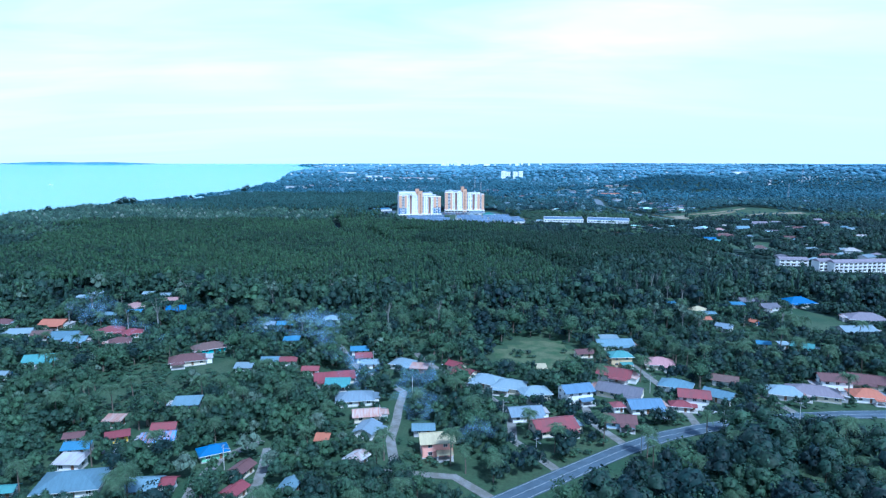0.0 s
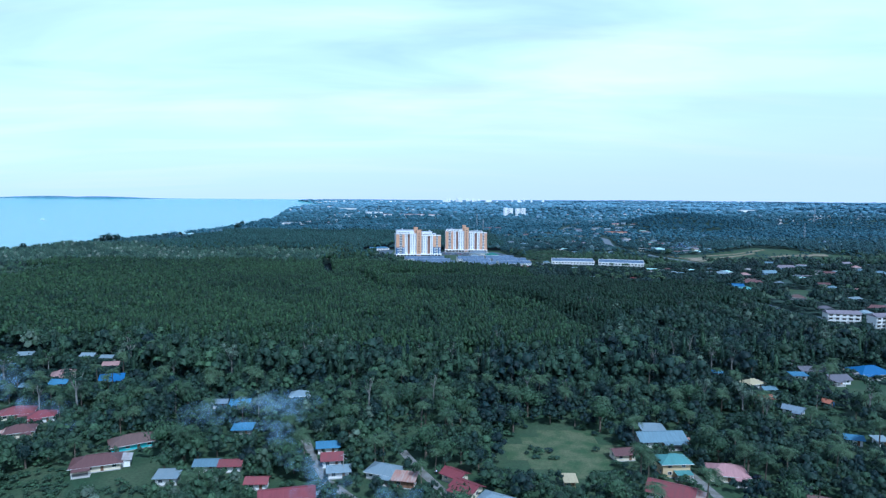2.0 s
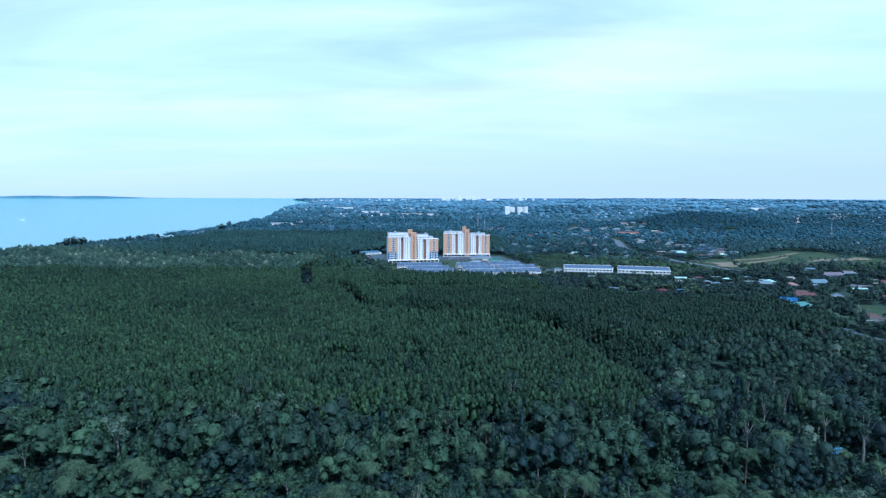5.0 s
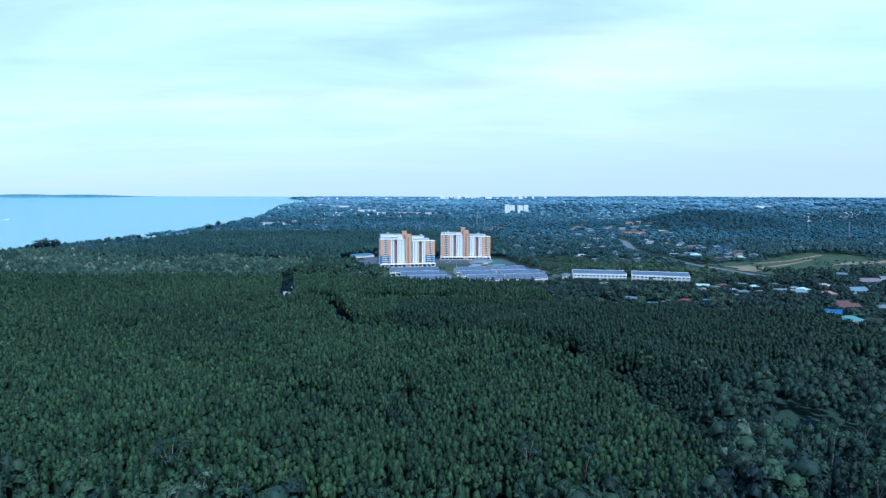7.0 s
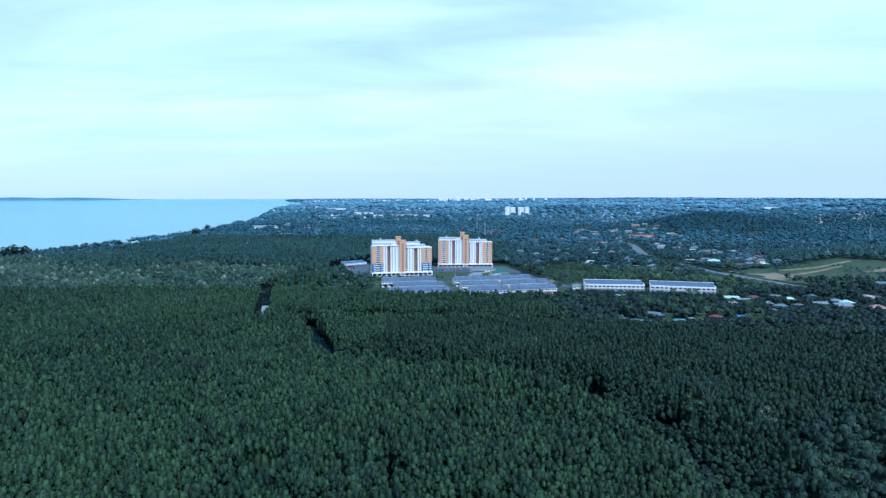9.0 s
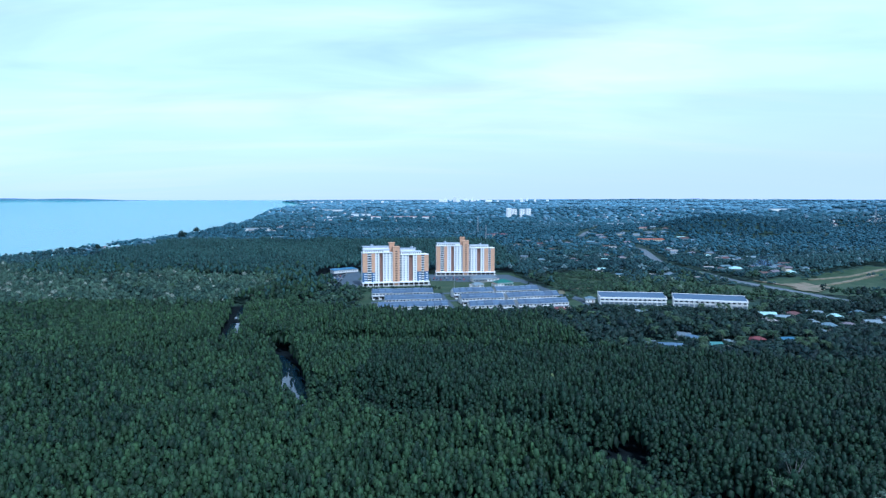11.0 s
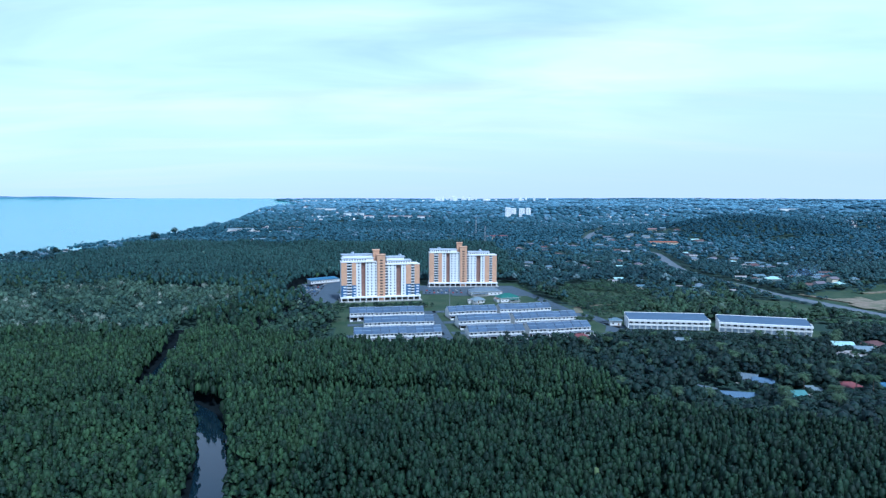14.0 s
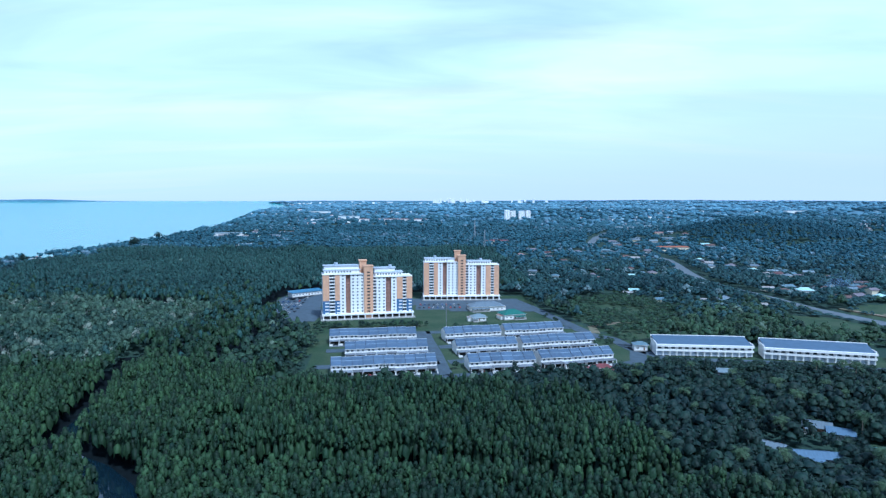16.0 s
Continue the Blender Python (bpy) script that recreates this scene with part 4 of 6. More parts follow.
        part("annex_roof", Shape().solid(ring, [(a, b, c + 0.1) for a, b, c in ring]).mesh("annex_roof", ROOF[PARTS.choice((roof, "grey", "rust", "pale", "patch"))]), e, "weathered sheet-metal lean-to roof")
    if PARTS.random() < 0.35:
        part("water_tank", Shape().cyl(W * 0.5, D + 1.4, -0.3, 1.9, 0.75, 10).mesh("water_tank", PARTS.choice((ROOF["brightblue"], FRAME, ROOF["slate2"]))), e, "cylindrical water tank")
    if w > 8 and style != "shed" and PARTS.random() < 0.7:
        pw = w * PARTS.uniform(0.35, 0.6)
        px = PARTS.choice((-1, 1)) * (W - pw / 2) * 0.9
        ring = [(px - pw / 2, -D - 3.4, 2.35), (px + pw / 2, -D - 3.4, 2.35), (px + pw / 2, -D + 0.0, 2.75), (px - pw / 2, -D + 0.0, 2.75)]
        part("porch_roof", Shape().solid(ring, [(a, b, c + 0.1) for a, b, c in ring]).mesh("porch_roof", ROOF[roof]), e)
        pm = Shape().box(-0.09, 0.09, -0.09, 0.09, 0, 2.4).mesh("porch_post", FRAME)
        for q in (-0.46, 0.46):
            o = part("porch_post", pm, e)
            o.matrix_basis = pose(px + q * pw, -D - 3.2, 0)
        part("porch_floor", Shape().box(px - pw / 2, px + pw / 2, -D - 3.5, -D - 0.16, -0.3, 0.2).mesh("porch_floor", CONC), e)
    return e



# the village
house(-115, 180, 12, 17.5, 12.6, "lightblue", "white", "hip", 1)
house(-93, 178, 5, 10.9, 7.9, "paleblue", "white", "gable", 1)
house(-86, 180, 5, 5.4, 3.9, "crimson", "white", "gable", 1)
house(-127, 204, 10, 7.6, 5.5, "blue", "white", "gable", 1)
house(-123, 193, 0, 7.7, 5.5, "grey", "white", "shed", 1)
house(-133, 212, 15, 5.5, 3.9, "maroon", "white", "gable", 1)
house(-118, 213, 25, 6.6, 4.7, "crimson", "yellow", "gable", 1)
house(-126, 226, 0, 5.7, 4.1, "rust", "brown", "shed", 1)
house(-104, 220, 10, 7.4, 5.3, "red", "white", "gable", 1)
house(-102, 211, 12, 10.2, 7.4, "rustblue", "white", "gable", 1)
house(-105, 243, 8, 9.3, 6.7, "paleblue", "grey", "shed", 1)
house(-79, 201, 30, 8.4, 6.0, "brightblue", "green", "hip", 1)
house(-132, 175, 10, 4.5, 3.8, "teal", "white", "gable", 1)
house(-65, 189, 70, 6.0, 4.4, "maroon", "cream", "gable", 1)
house(-63, 175, 70, 6.2, 4.5, "crimson", "cream", "gable", 1)
house(-47, 178, 80, 5.6, 4.0, "paleblue", "white", "gable", 1)
house(-29, 196, 60, 6.7, 4.9, "patch", "grey", "gable", 1)
house(-43, 210, 0, 3.6, 3.8, "orange", "brown", "shed", 1)
house(-28, 219, 75, 8.8, 6.7, "slate", "white", "gable", 1)
house(-30, 233, 10, 9.5, 6.8, "rust", "cream", "gable", 1)
house(-37, 250, 10, 14.7, 9.2, "slate", "white", "hip", 1)
house(-50, 275, 14, 17.1, 8.8, "crimson", "cream", "gable", 1)
house(-47, 268, 3, 9.6, 6.9, "teal", "white", "gable", 1)
house(-63, 285, 3, 6.7, 4.8, "red", "white", "gable", 1)
house(-2, 205, 8, 10.6, 8.0, "tan", "pink", "gable", 2)
house(-7, 220, 3, 7.0, 5.0, "paleblue", "grey", "gable", 1)
house(-44, 317, 10, 7.9, 5.7, "blue", "white", "gable", 1)
house(-40, 304, 10, 7.0, 5.0, "red", "white", "shed", 1)
house(-36, 295, 10, 7.3, 5.3, "pale", "white", "gable", 1)
house(-19, 295, -20, 11.0, 7.9, "pale", "white", "hip", 1)
house(-11, 288, -10, 7.1, 5.1, "rust", "brown", "shed", 1)
house(7, 292, -40, 7.7, 5.6, "crimson", "cream", "gable", 1)
house(11, 282, -40, 8.9, 6.4, "crimson", "cream", "gable", 1)
house(21, 271, -30, 13.5, 9.8, "pale", "white", "hip", 1)
house(30, 265, -15, 13.3, 9.6, "pale", "cream", "hip", 1)
house(40, 257, 10, 12.0, 8.6, "pale", "cream", "hip", 1)
house(33, 235, 10, 12.3, 8.8, "slate", "white", "gable", 1)
house(42, 223, 15, 15.2, 10.2, "red", "cream", "gable", 1)
house(48, 288, 0, 3.3, 4.2, "tan", "tanw", "shed", 1)
house(94, 329, 5, 18.8, 10.2, "paleblue", "white", "gable", 1)
house(74, 313, 10, 8.0, 5.8, "maroon", "cream", "gable", 1)
house(89, 300, 5, 10.5, 7.5, "teal", "tanw", "hip", 2)
house(108, 297, -10, 12.8, 9.3, "pink", "cream", "hip", 1)
house(82, 281, -30, 14.5, 10.2, "red", "white", "gable", 1)
house(78, 259, -30, 17.9, 10.2, "slate2", "cream", "gable", 1)
house(57, 253, 15, 12.0, 8.6, "blue2", "white", "gable", 2)
house(72, 242, 5, 3.8, 4.2, "red", "white", "hip", 1)
house(83, 243, 5, 12.8, 9.2, "blue2", "white", "gable", 1)
house(69, 228, -10, 10.6, 7.6, "maroon", "paleblu", "gable", 1)
house(105, 266, -30, 12.6, 9.1, "lightblue", "white", "hip", 1)
house(105, 247, -15, 11.3, 8.2, "red", "white", "gable", 2)
house(98, 243, -10, 6.9, 4.9, "crimson", "white", "hip", 1)
house(119, 254, -40, 11.0, 7.9, "lightblue", "white", "gable", 1)
house(130, 273, -25, 10.1, 7.3, "brownred", "white", "gable", 1)
house(149, 258, -20, 13.7, 9.9, "pale", "white", "hip", 1)
house(162, 258, -20, 19.0, 10.2, "mauve", "cream", "hip", 1)
house(176, 267, -10, 12.4, 8.9, "maroon", "white", "gable", 2)
house(196, 272, -25, 16.6, 10.2, "maroon", "cream", "gable", 1)
house(183, 255, -10, 12.2, 8.8, "orange", "white", "hip", 1)
house(196, 325, -35, 9.5, 6.8, "teal", "white", "gable", 1)
house(222, 437, 3, 15.3, 7.9, "slate2", "white", "gable", 1)
house(226, 419, 5, 11.2, 8.4, "slate2", "white", "gable", 1)
house(255, 434, 5, 19.7, 14.0, "brightblue", "cream", "hip", 1)
house(173, 409, 20, 9.8, 7.0, "tan", "white", "hip", 1)
house(176, 398, 10, 6.5, 4.3, "lightblue", "white", "gable", 1)
house(166, 383, 5, 7.4, 5.1, "orange", "cream", "gable", 1)
house(172, 366, -40, 8.4, 5.6, "slate", "white", "gable", 1)
house(162, 429, 5, 4.7, 3.7, "blue", "white", "gable", 1)
house(177, 330, -20, 6.0, 4.7, "blue", "white", "gable", 1)
house(187, 328, 0, 4.2, 3.7, "pale", "white", "shed", 1)
house(207, 424, 0, 7.9, 4.7, "blue", "white", "shed", 1)
house(272, 387, -15, 21.8, 14.0, "mauve", "cream", "hip", 1)
house(247, 359, 5, 19.3, 10.2, "pale", "grey", "gable", 1)
house(195, 377, -60, 3.3, 4.2, "orange", "brown", "gable", 1)
house(-210, 413, 30, 11.2, 8.4, "pinkb", "white", "hip", 1)
house(-214, 390, 0, 6.5, 4.7, "paleblue", "white", "gable", 1)
house(-202, 397, 0, 8.1, 5.9, "blue", "white", "gable", 1)
house(-179, 406, 18, 11.0, 8.6, "brightblue", "cream", "gable", 1)
house(-194, 433, 10, 7.9, 5.7, "pinkb", "white", "gable", 1)
house(-194, 352, 24, 12.6, 8.8, "red", "cream", "hip", 1)
house(-180, 348, 24, 9.8, 7.1, "crimson", "white", "hip", 1)
house(-178, 330, 26, 10.4, 7.6, "maroon", "cream", "hip", 1)
house(-237, 368, 0, 13.3, 9.6, "orange", "brown", "gable", 1)
house(-244, 348, 10, 11.4, 8.2, "pale", "white", "gable", 1)
house(-230, 345, 15, 8.9, 6.4, "brownred", "white", "gable", 1)
house(-214, 341, 5, 13.6, 9.8, "lightblue", "white", "gable", 1)
house(-203, 333, 5, 10.4, 7.5, "paleblue", "grey", "gable", 1)
house(-201, 299, 15, 13.4, 9.7, "teal", "white", "gable", 1)
house(-125, 320, 32, 15.6, 9.3, "brownred", "teal", "hip", 1)
house(-128, 300, 22, 16.3, 9.3, "maroon", "cream", "hip", 1)
house(-205, 277, 0, 4.9, 4.2, "pale", "white", "gable", 1)
house(-269, 369, 0, 10.7, 7.7, "maroon", "white", "hip", 1)
house(-259, 454, 15, 7.8, 5.7, "pale", "white", "gable", 1)
house(-262, 440, 0, 5.9, 4.3, "pale", "white", "shed", 1)
house(-219, 453, 0, 7.5, 5.4, "pale", "white", "gable", 1)
house(-205, 449, 0, 6.5, 4.7, "pale", "white", "gable", 1)
house(-70, 381, 5, 9.0, 6.5, "pale", "white", "hip", 1)
house(-84, 334, 5, 7.3, 5.3, "blue", "grey", "shed", 1)
house(-86, 299, 5, 7.7, 5.5, "lightblue", "white", "gable", 1)
house(-77, 299, 5, 7.1, 5.1, "red", "white", "gable", 1)
house(-96, 288, 5, 7.0, 5.0, "pale", "white", "shed", 1)
house(-96, 368, 5, 8.2, 5.9, "blue", "brown", "gable", 1)
house(-106, 368, 5, 6.2, 4.5, "slate", "grey", "gable", 1)

# houses at the wood's edge and beyond
ROOF["green"] = roofmat("green", (0.04, 0.15, 0.12))
ROOF["palegreen"] = roofmat("pale_green", (0.42, 0.60, 0.58))
house(245, 862, 0, 15, 10, "red", "cream", "hip")
house(267, 860, 5, 11, 8, "blue", "white")
house(198, 882, -28, 11, 8, "slate", "brown", "gable")
house(203, 872, -28, 10, 6, "blue2", "grey", "shed")
house(163, 858, -40, 11, 7, "slate", "grey", "gable", label="long open shed with light blue sheet roof")
house(177, 848, -12, 17, 7, "blue2", "grey", "gable", label="long open shed with light blue sheet roof")
house(208, 851, 0, 11, 7, "teal", "white", "gable")
house(191, 960, -20, 9, 6, "pale", "grey", "shed")
house(224, 858, 0, 6, 5, "pale", "white", "shed")
house(298, 949, -10, 13, 9, "palegreen", "white")
house(305, 938, -10, 11, 8, "pale", "white")
house(321, 950, 5, 14, 9, "maroon", "cream", "hip")
house(317, 916, -10, 12, 9, "pale", "white", "hip")
house(322, 901, -5, 14, 10, "paleblue", "white", "hip")
house(350, 938, -5, 14, 10, "palegreen", "white", "hip")
house(341, 764, 5, 20, 13, "teal", "cream", "hip", label="large house with bright teal hip roof")
house(347, 797, -15, 14, 9, "brightblue", "white")
house(338, 790, -20, 13, 8, "blue", "brown")
house(380, 827, 0, 20, 10, "maroon", "white")
house(320, 701, -20, 18, 11, "blue", "white", "hip")
house(366, 915, 0, 12, 9, "pale", "white")
house(372, 893, 10, 15, 10, "pale", "white", "gable", 2)
house(385, 842, 5, 12, 9, "brownred", "cream")
house(440, 905, 10, 20, 14, "paleblue", "paleblu", "gable", 2)
house(500, 975, 5, 26, 14, "mauve", "paleblu", "gable", 2)
house(538, 1000, 5, 24, 12, "pale", "grey")
house(94, 330 + 8, 0, 9, 6, "pale", "grey", "shed")
MIDS = random.Random(31)
KINDS = ("pale", "pale", "grey", "paleblue", "slate", "slate", "mauve", "mauve", "lightblue", "maroon", "brownred", "slate2", "pinkb", "palegreen", "grey")


def hamlet(n, xa, xb, ya, yb, wmin=9, wmax=16):
    """Scattered roofs among the trees, each house set down where there is room."""
    made = 0
    for _ in range(n * 12):
        px, py = MIDS.uniform(xa, xb), MIDS.uniform(ya, yb)
        w = MIDS.uniform(wmin, wmax)
        if any(math.hypot(px - a, py - b) < c + w * 0.8 for a, b, c in HOUSES):
            continue
        if inside(np.array([px]), np.array([py]), ESTATE)[0] or inside(np.array([px]), np.array([py]), PASTURE)[0] or inside(np.array([px]), np.array([py]), SLOPE)[0]:
            continue
        if dist_line(np.array([px]), np.array([py]), EDGEROAD)[0] < 12 or inside(np.array([px]), np.array([py]), GLADES[3])[0]:
            continue
        if dist_line(np.array([px]), np.array([py]), HIGHWAY)[0] < 18 or mangrove_zone(np.array([px]), np.array([py]))[0]:
            continue
        house(px, py, MIDS.uniform(-25, 25), w, min(w * 0.7, 11), MIDS.choice(KINDS), MIDS.choice(("white", "white", "cream", "grey")), MIDS.choice(("gable", "hip")), 2 if MIDS.random() < 0.15 else 1, simple=True)
        made += 1
        if made >= n:
            return


hamlet(12, 330, 470, 600, 720)
hamlet(26, 380, 640, 720, 960)
hamlet(8, 285, 400, 880, 960)
hamlet(8, 500, 720, 980, 1080)
hamlet(9, 215, 335, 1185, 1330, 8, 13)
hamlet(16, 385, 510, 1225, 1310, 8, 15)
hamlet(10, 420, 520, 1450, 1560)
hamlet(12, 130, 330, 1380, 1480, 8, 14)
hamlet(9, 440, 530, 1395, 1445, 8, 14)
hamlet(14, 150, 520, 1560, 1900, 10, 20)
hamlet(8, -700, -560, 1480, 1700)
hamlet(14, -600, -380, 2150, 2420, 12, 24)
hamlet(16, 400, 620, 1880, 2150, 12, 26)

# flats of four storeys
def flats(x, y, rot, L, st, label):
    e = thing("apartment_block", x, y, ground_z(x, y), rot, label, "apartment block", "low apartment blocks")
    HOUSES.append((x, y, L * 0.5))
    SIGHT.append((x, y - 6, L / 2 + 2, 1.0))
    H = 3.0 * st
    part("wall", Shape().box(-L / 2, L / 2, -5, 5, -0.5, H).mesh("wall", WALL["white"]), e)
    part("roof", Shape().solid([(-L / 2 - 0.8, -5.8, H), (L / 2 + 0.8, -5.8, H), (L / 2 + 0.8, 5.8, H), (-L / 2 - 0.8, 5.8, H)], [(-L / 2, -0.3, H + 2.2), (L / 2, -0.3, H + 2.2), (L / 2, 0.3, H + 2.2), (-L / 2, 0.3, H + 2.2)]).mesh("roof", ROOF["mauve"]), e)
    n = int(L / 4.5)
    bal = Shape().box(-1.9, 1.9, -1.2, 0, 0, 0.15).box(-1.9, 1.9, -1.2, -1.08, 0.15, 1.0).mesh("balcony", WALL["white"])
    gl = Shape().box(-1.4, 1.4, -0.04, 0.02, 0.2, 2.2).mesh("balcony_door", OPENSHADE)
    for k in range(n):
        for f in range(st):
            o = part("balcony", bal, e)
            o.matrix_basis = pose(-L / 2 + (k + 0.5) * L / n, -5.0, f * 3.0 + 0.1)
            part("balcony_door", gl, o)
    return e


flats(338, 590, -8, 26, 3, "three-storey white apartment block with balconies")
flats(383, 558, 8, 62, 4, "long four-storey white apartment block, mauve roof")
flats(350, 562, 8, 14, 4, "short four-storey white apartment block")

# about the towers
def hall(x, y, rot, w, d, h, roof, label, cat="hall", style="hip"):
    return house(x, y, rot, w, d, roof, "white", style, 1, 5.0, label, h=h)


hall(64, 1176, 12, 32, 14, 4.5, "slate", "open assembly hall with grey-blue roof")
hall(54, 1126, 8, 12, 9, 3.5, "pale", "white pavilion with pale hip roof")
hall(84, 1137, 20, 20, 14, 4.5, "green", "hall with stepped dark green roof")
hall(-124, 1262, 40, 36, 10, 4.0, "blue", "long car shelter with bright blue roof", style="shed")
hall(119, 968, 10, 11, 6, 3.4, "red", "guard house with red roof and white walls")
hall(160, 1022, -5, 9, 6, 4.5, "paleblue", "small pale substation building")

# ---- far landmarks and the distant town ----


def block(name, x, y, w, d, h, rot, mat_, label, cat="building", roof=None, cols=0):
    X, Y, Z, S = (float(q) for q in settle(x, y, terrain(x, y)))
    e = thing(name, X, Y, Z, rot, label, cat)
    e.scale = (S, S, S)
    part("wall", Shape().box(-w / 2, w / 2, -d / 2, d / 2, -2, h).mesh("wall", mat_), e)
    part("roof", Shape().solid([(-w / 2 - 1, -d / 2 - 1, h), (w / 2 + 1, -d / 2 - 1, h), (w / 2 + 1, d / 2 + 1, h), (-w / 2 - 1, d / 2 + 1, h)], [(-w / 2 + 2, -1, h + 2), (w / 2 - 2, -1, h + 2), (w / 2 - 2, 1, h + 2), (-w / 2 + 2, 1, h + 2)]).mesh("roof", roof or mat_), e)
    for k in range(cols):
        o = part("window_strip", Shape().box(-0.45, 0.45, -0.1, 0.05, 3, h - 2).mesh("window_strip", GLASS), e)
        o.matrix_basis = pose(-w / 2 + (k + 0.5) * w / cols, -d / 2, 0)
    HOUSES.append((x, y, max(w, d) * 0.6))
    return e


WW = WALL["white"]
block("apartment_block", 330, 3380, 24, 18, 40, 0, WW, "distant white high-rise apartment block", cols=3)
block("apartment_block", 357, 3390, 22, 18, 36, 0, WW, "distant white high-rise apartment block", cols=3)
block("apartment_block", 396, 3390, 26, 18, 36, 0, WW, "distant white high-rise apartment block", cols=3)
block("apartment_block", 425, 3390, 22, 18, 38, 0, WW, "distant white high-rise apartment block", cols=3)
block("warehouse", -543, 2263, 75, 20, 8, 8, WW, "long white warehouse near the shore", roof=ROOF["pale"])
block("warehouse", -390, 1905, 40, 16, 6, 8, WW, "white shed with pale roof", roof=ROOF["pale"])
block("warehouse", -658, 4220, 120, 50, 14, 0, WW, "large white distant building", roof=ROOF["pale"])
block("warehouse", -369, 3307, 90, 40, 12, 0, WW, "large white distant building", roof=ROOF["pale"])
block("mall", -195, 3065, 200, 50, 9, 3, WW, "long pale building with brownish roof", roof=ROOF["pinkb"])
block("mall", -70, 3080, 90, 40, 9, -3, WW, "long pale building with brownish roof", roof=ROOF["pinkb"])
block("school", 154, 2000, 50, 14, 8, 0, WALL["cream"], "long building with red roof", roof=ROOF["red"])
block("warehouse", 610, 2540, 70, 26, 10, -5, WW, "white warehouse along the highway", roof=ROOF["pale"])
block("warehouse", 690, 2640, 80, 26, 10, -5, WW, "white warehouse along the highway", roof=ROOF["pale"])
block("warehouse", 1834, 3712, 170, 30, 12, 0, WW, "long white distant shed", roof=ROOF["pale"])
block("shop_block", 490, 1830, 60, 16, 8, 0, WALL["cream"], "row of shops with orange roof", roof=ROOF["orange"])

# the town: far too many houses to count
TOWN = random.Random(77)
tv, tf, tm = [], [], []
tmats = [WALL["white"], ROOF["pale"], ROOF["maroon"], ROOF["paleblue"], ROOF["pinkb"], ROOF["slate"]]
centres = [(TOWN.uniform(-1, 1), math.exp(TOWN.uniform(math.log(2300), math.log(14000)))) for _ in range(110)]
for ca, cd in centres:
    ang = radians(-11 + ca * 30 if ca < 0.4 else ca * 36)
    for _ in range(TOWN.randint(6, 22)):
        dd = cd * (1 + TOWN.gauss(0, 0.035))
        aa = ang + TOWN.gauss(0, 0.035)
        px, py = CX + dd * math.sin(aa), CY + dd * math.cos(aa)
        if px < coast(py) + 40 or dd < 2250:
            continue
        far_ = min(1.0, dd / 9000)
        w, dp = TOWN.uniform(9, 19) * (1 + 0.8 * far_), TOWN.uniform(8, 13) * (1 + far_)
        h = TOWN.uniform(3.5, 7) + (dd > 8000 and TOWN.random() < 0.2) * TOWN.uniform(8, 26)
        X, Y, Z, S = (float(q) for q in settle(px, py, terrain(px, py)))
        r = TOWN.uniform(-0.4, 0.4)
        k = len(tv)
        ring = [(-w / 2, -dp / 2), (w / 2, -dp / 2), (w / 2, dp / 2), (-w / 2, dp / 2)]
        for zz in (-3.0, h):
            for a_, b_ in ring:
                tv.append((X + S * (a_ * math.cos(r) - b_ * math.sin(r)), Y + S * (a_ * math.sin(r) + b_ * math.cos(r)), Z + S * zz))
        for a_ in (-w * 0.3, w * 0.3):
            tv.append((X + S * a_ * math.cos(r), Y + S * a_ * math.sin(r), Z + S * (h + 2.5)))
        tf += [(k, k + 1, k + 5, k + 4), (k + 1, k + 2, k + 6, k + 5), (k + 2, k + 3, k + 7, k + 6), (k + 3, k, k + 4, k + 7)]
        tm += [0] * 4
        tf += [(k + 4, k + 5, k + 9, k + 8), (k + 5, k + 6, k + 9), (k + 6, k + 7, k + 8, k + 9), (k + 7, k + 4, k + 8)]
        tm += [TOWN.choice((0, 1, 1, 1, 2, 3, 4, 5))] * 4
me = mesh_from("distant_town", tv, tf, *tmats)
me.polygons.foreach_set("material_index", tm)
tagged(new("distant_town", me), "white and coloured houses of a distant town", "town", kind="stuff")
SKY_R = random.Random(9)
for k in range(26):
    aa = radians(SKY_R.choice((SKY_R.gauss(1.5, 1.4), SKY_R.gauss(6.5, 2.8))))
    dd = SKY_R.uniform(9500, 13500)
    block("town_tower", CX + dd * math.sin(aa), CY + dd * math.cos(aa), SKY_R.uniform(30, 75), 30, SKY_R.uniform(30, 95), 0, WW, "pale high-rise building of the distant city", "building")

# ---- vegetation ----
def rot_to(nrm, rng):
    """Two unit vectors across each of the given directions."""
    r = rng.normal(size=nrm.shape)
    a = np.cross(nrm, r)
    a /= np.linalg.norm(a, axis=1, keepdims=True) + 1e-9
    return a, np.cross(nrm, a)


_ph = (1 + 5 ** 0.5) / 2
ICO_V = np.array([(-1, _ph, 0), (1, _ph, 0), (-1, -_ph, 0), (1, -_ph, 0), (0, -1, _ph), (0, 1, _ph), (0, -1, -_ph), (0, 1, -_ph), (_ph, 0, -1), (_ph, 0, 1), (-_ph, 0, -1), (-_ph, 0, 1)], float) / math.sqrt(1 + _ph * _ph)
ICO_F = np.array([(0, 11, 5), (0, 5, 1), (0, 1, 7), (0, 7, 10), (0, 10, 11), (1, 5, 9), (5, 11, 4), (11, 10, 2), (10, 7, 6), (7, 1, 8), (3, 9, 4), (3, 4, 2), (3, 2, 6), (3, 6, 8), (3, 8, 9), (4, 9, 5), (2, 4, 11), (6, 2, 10), (8, 6, 7), (9, 8, 1)])


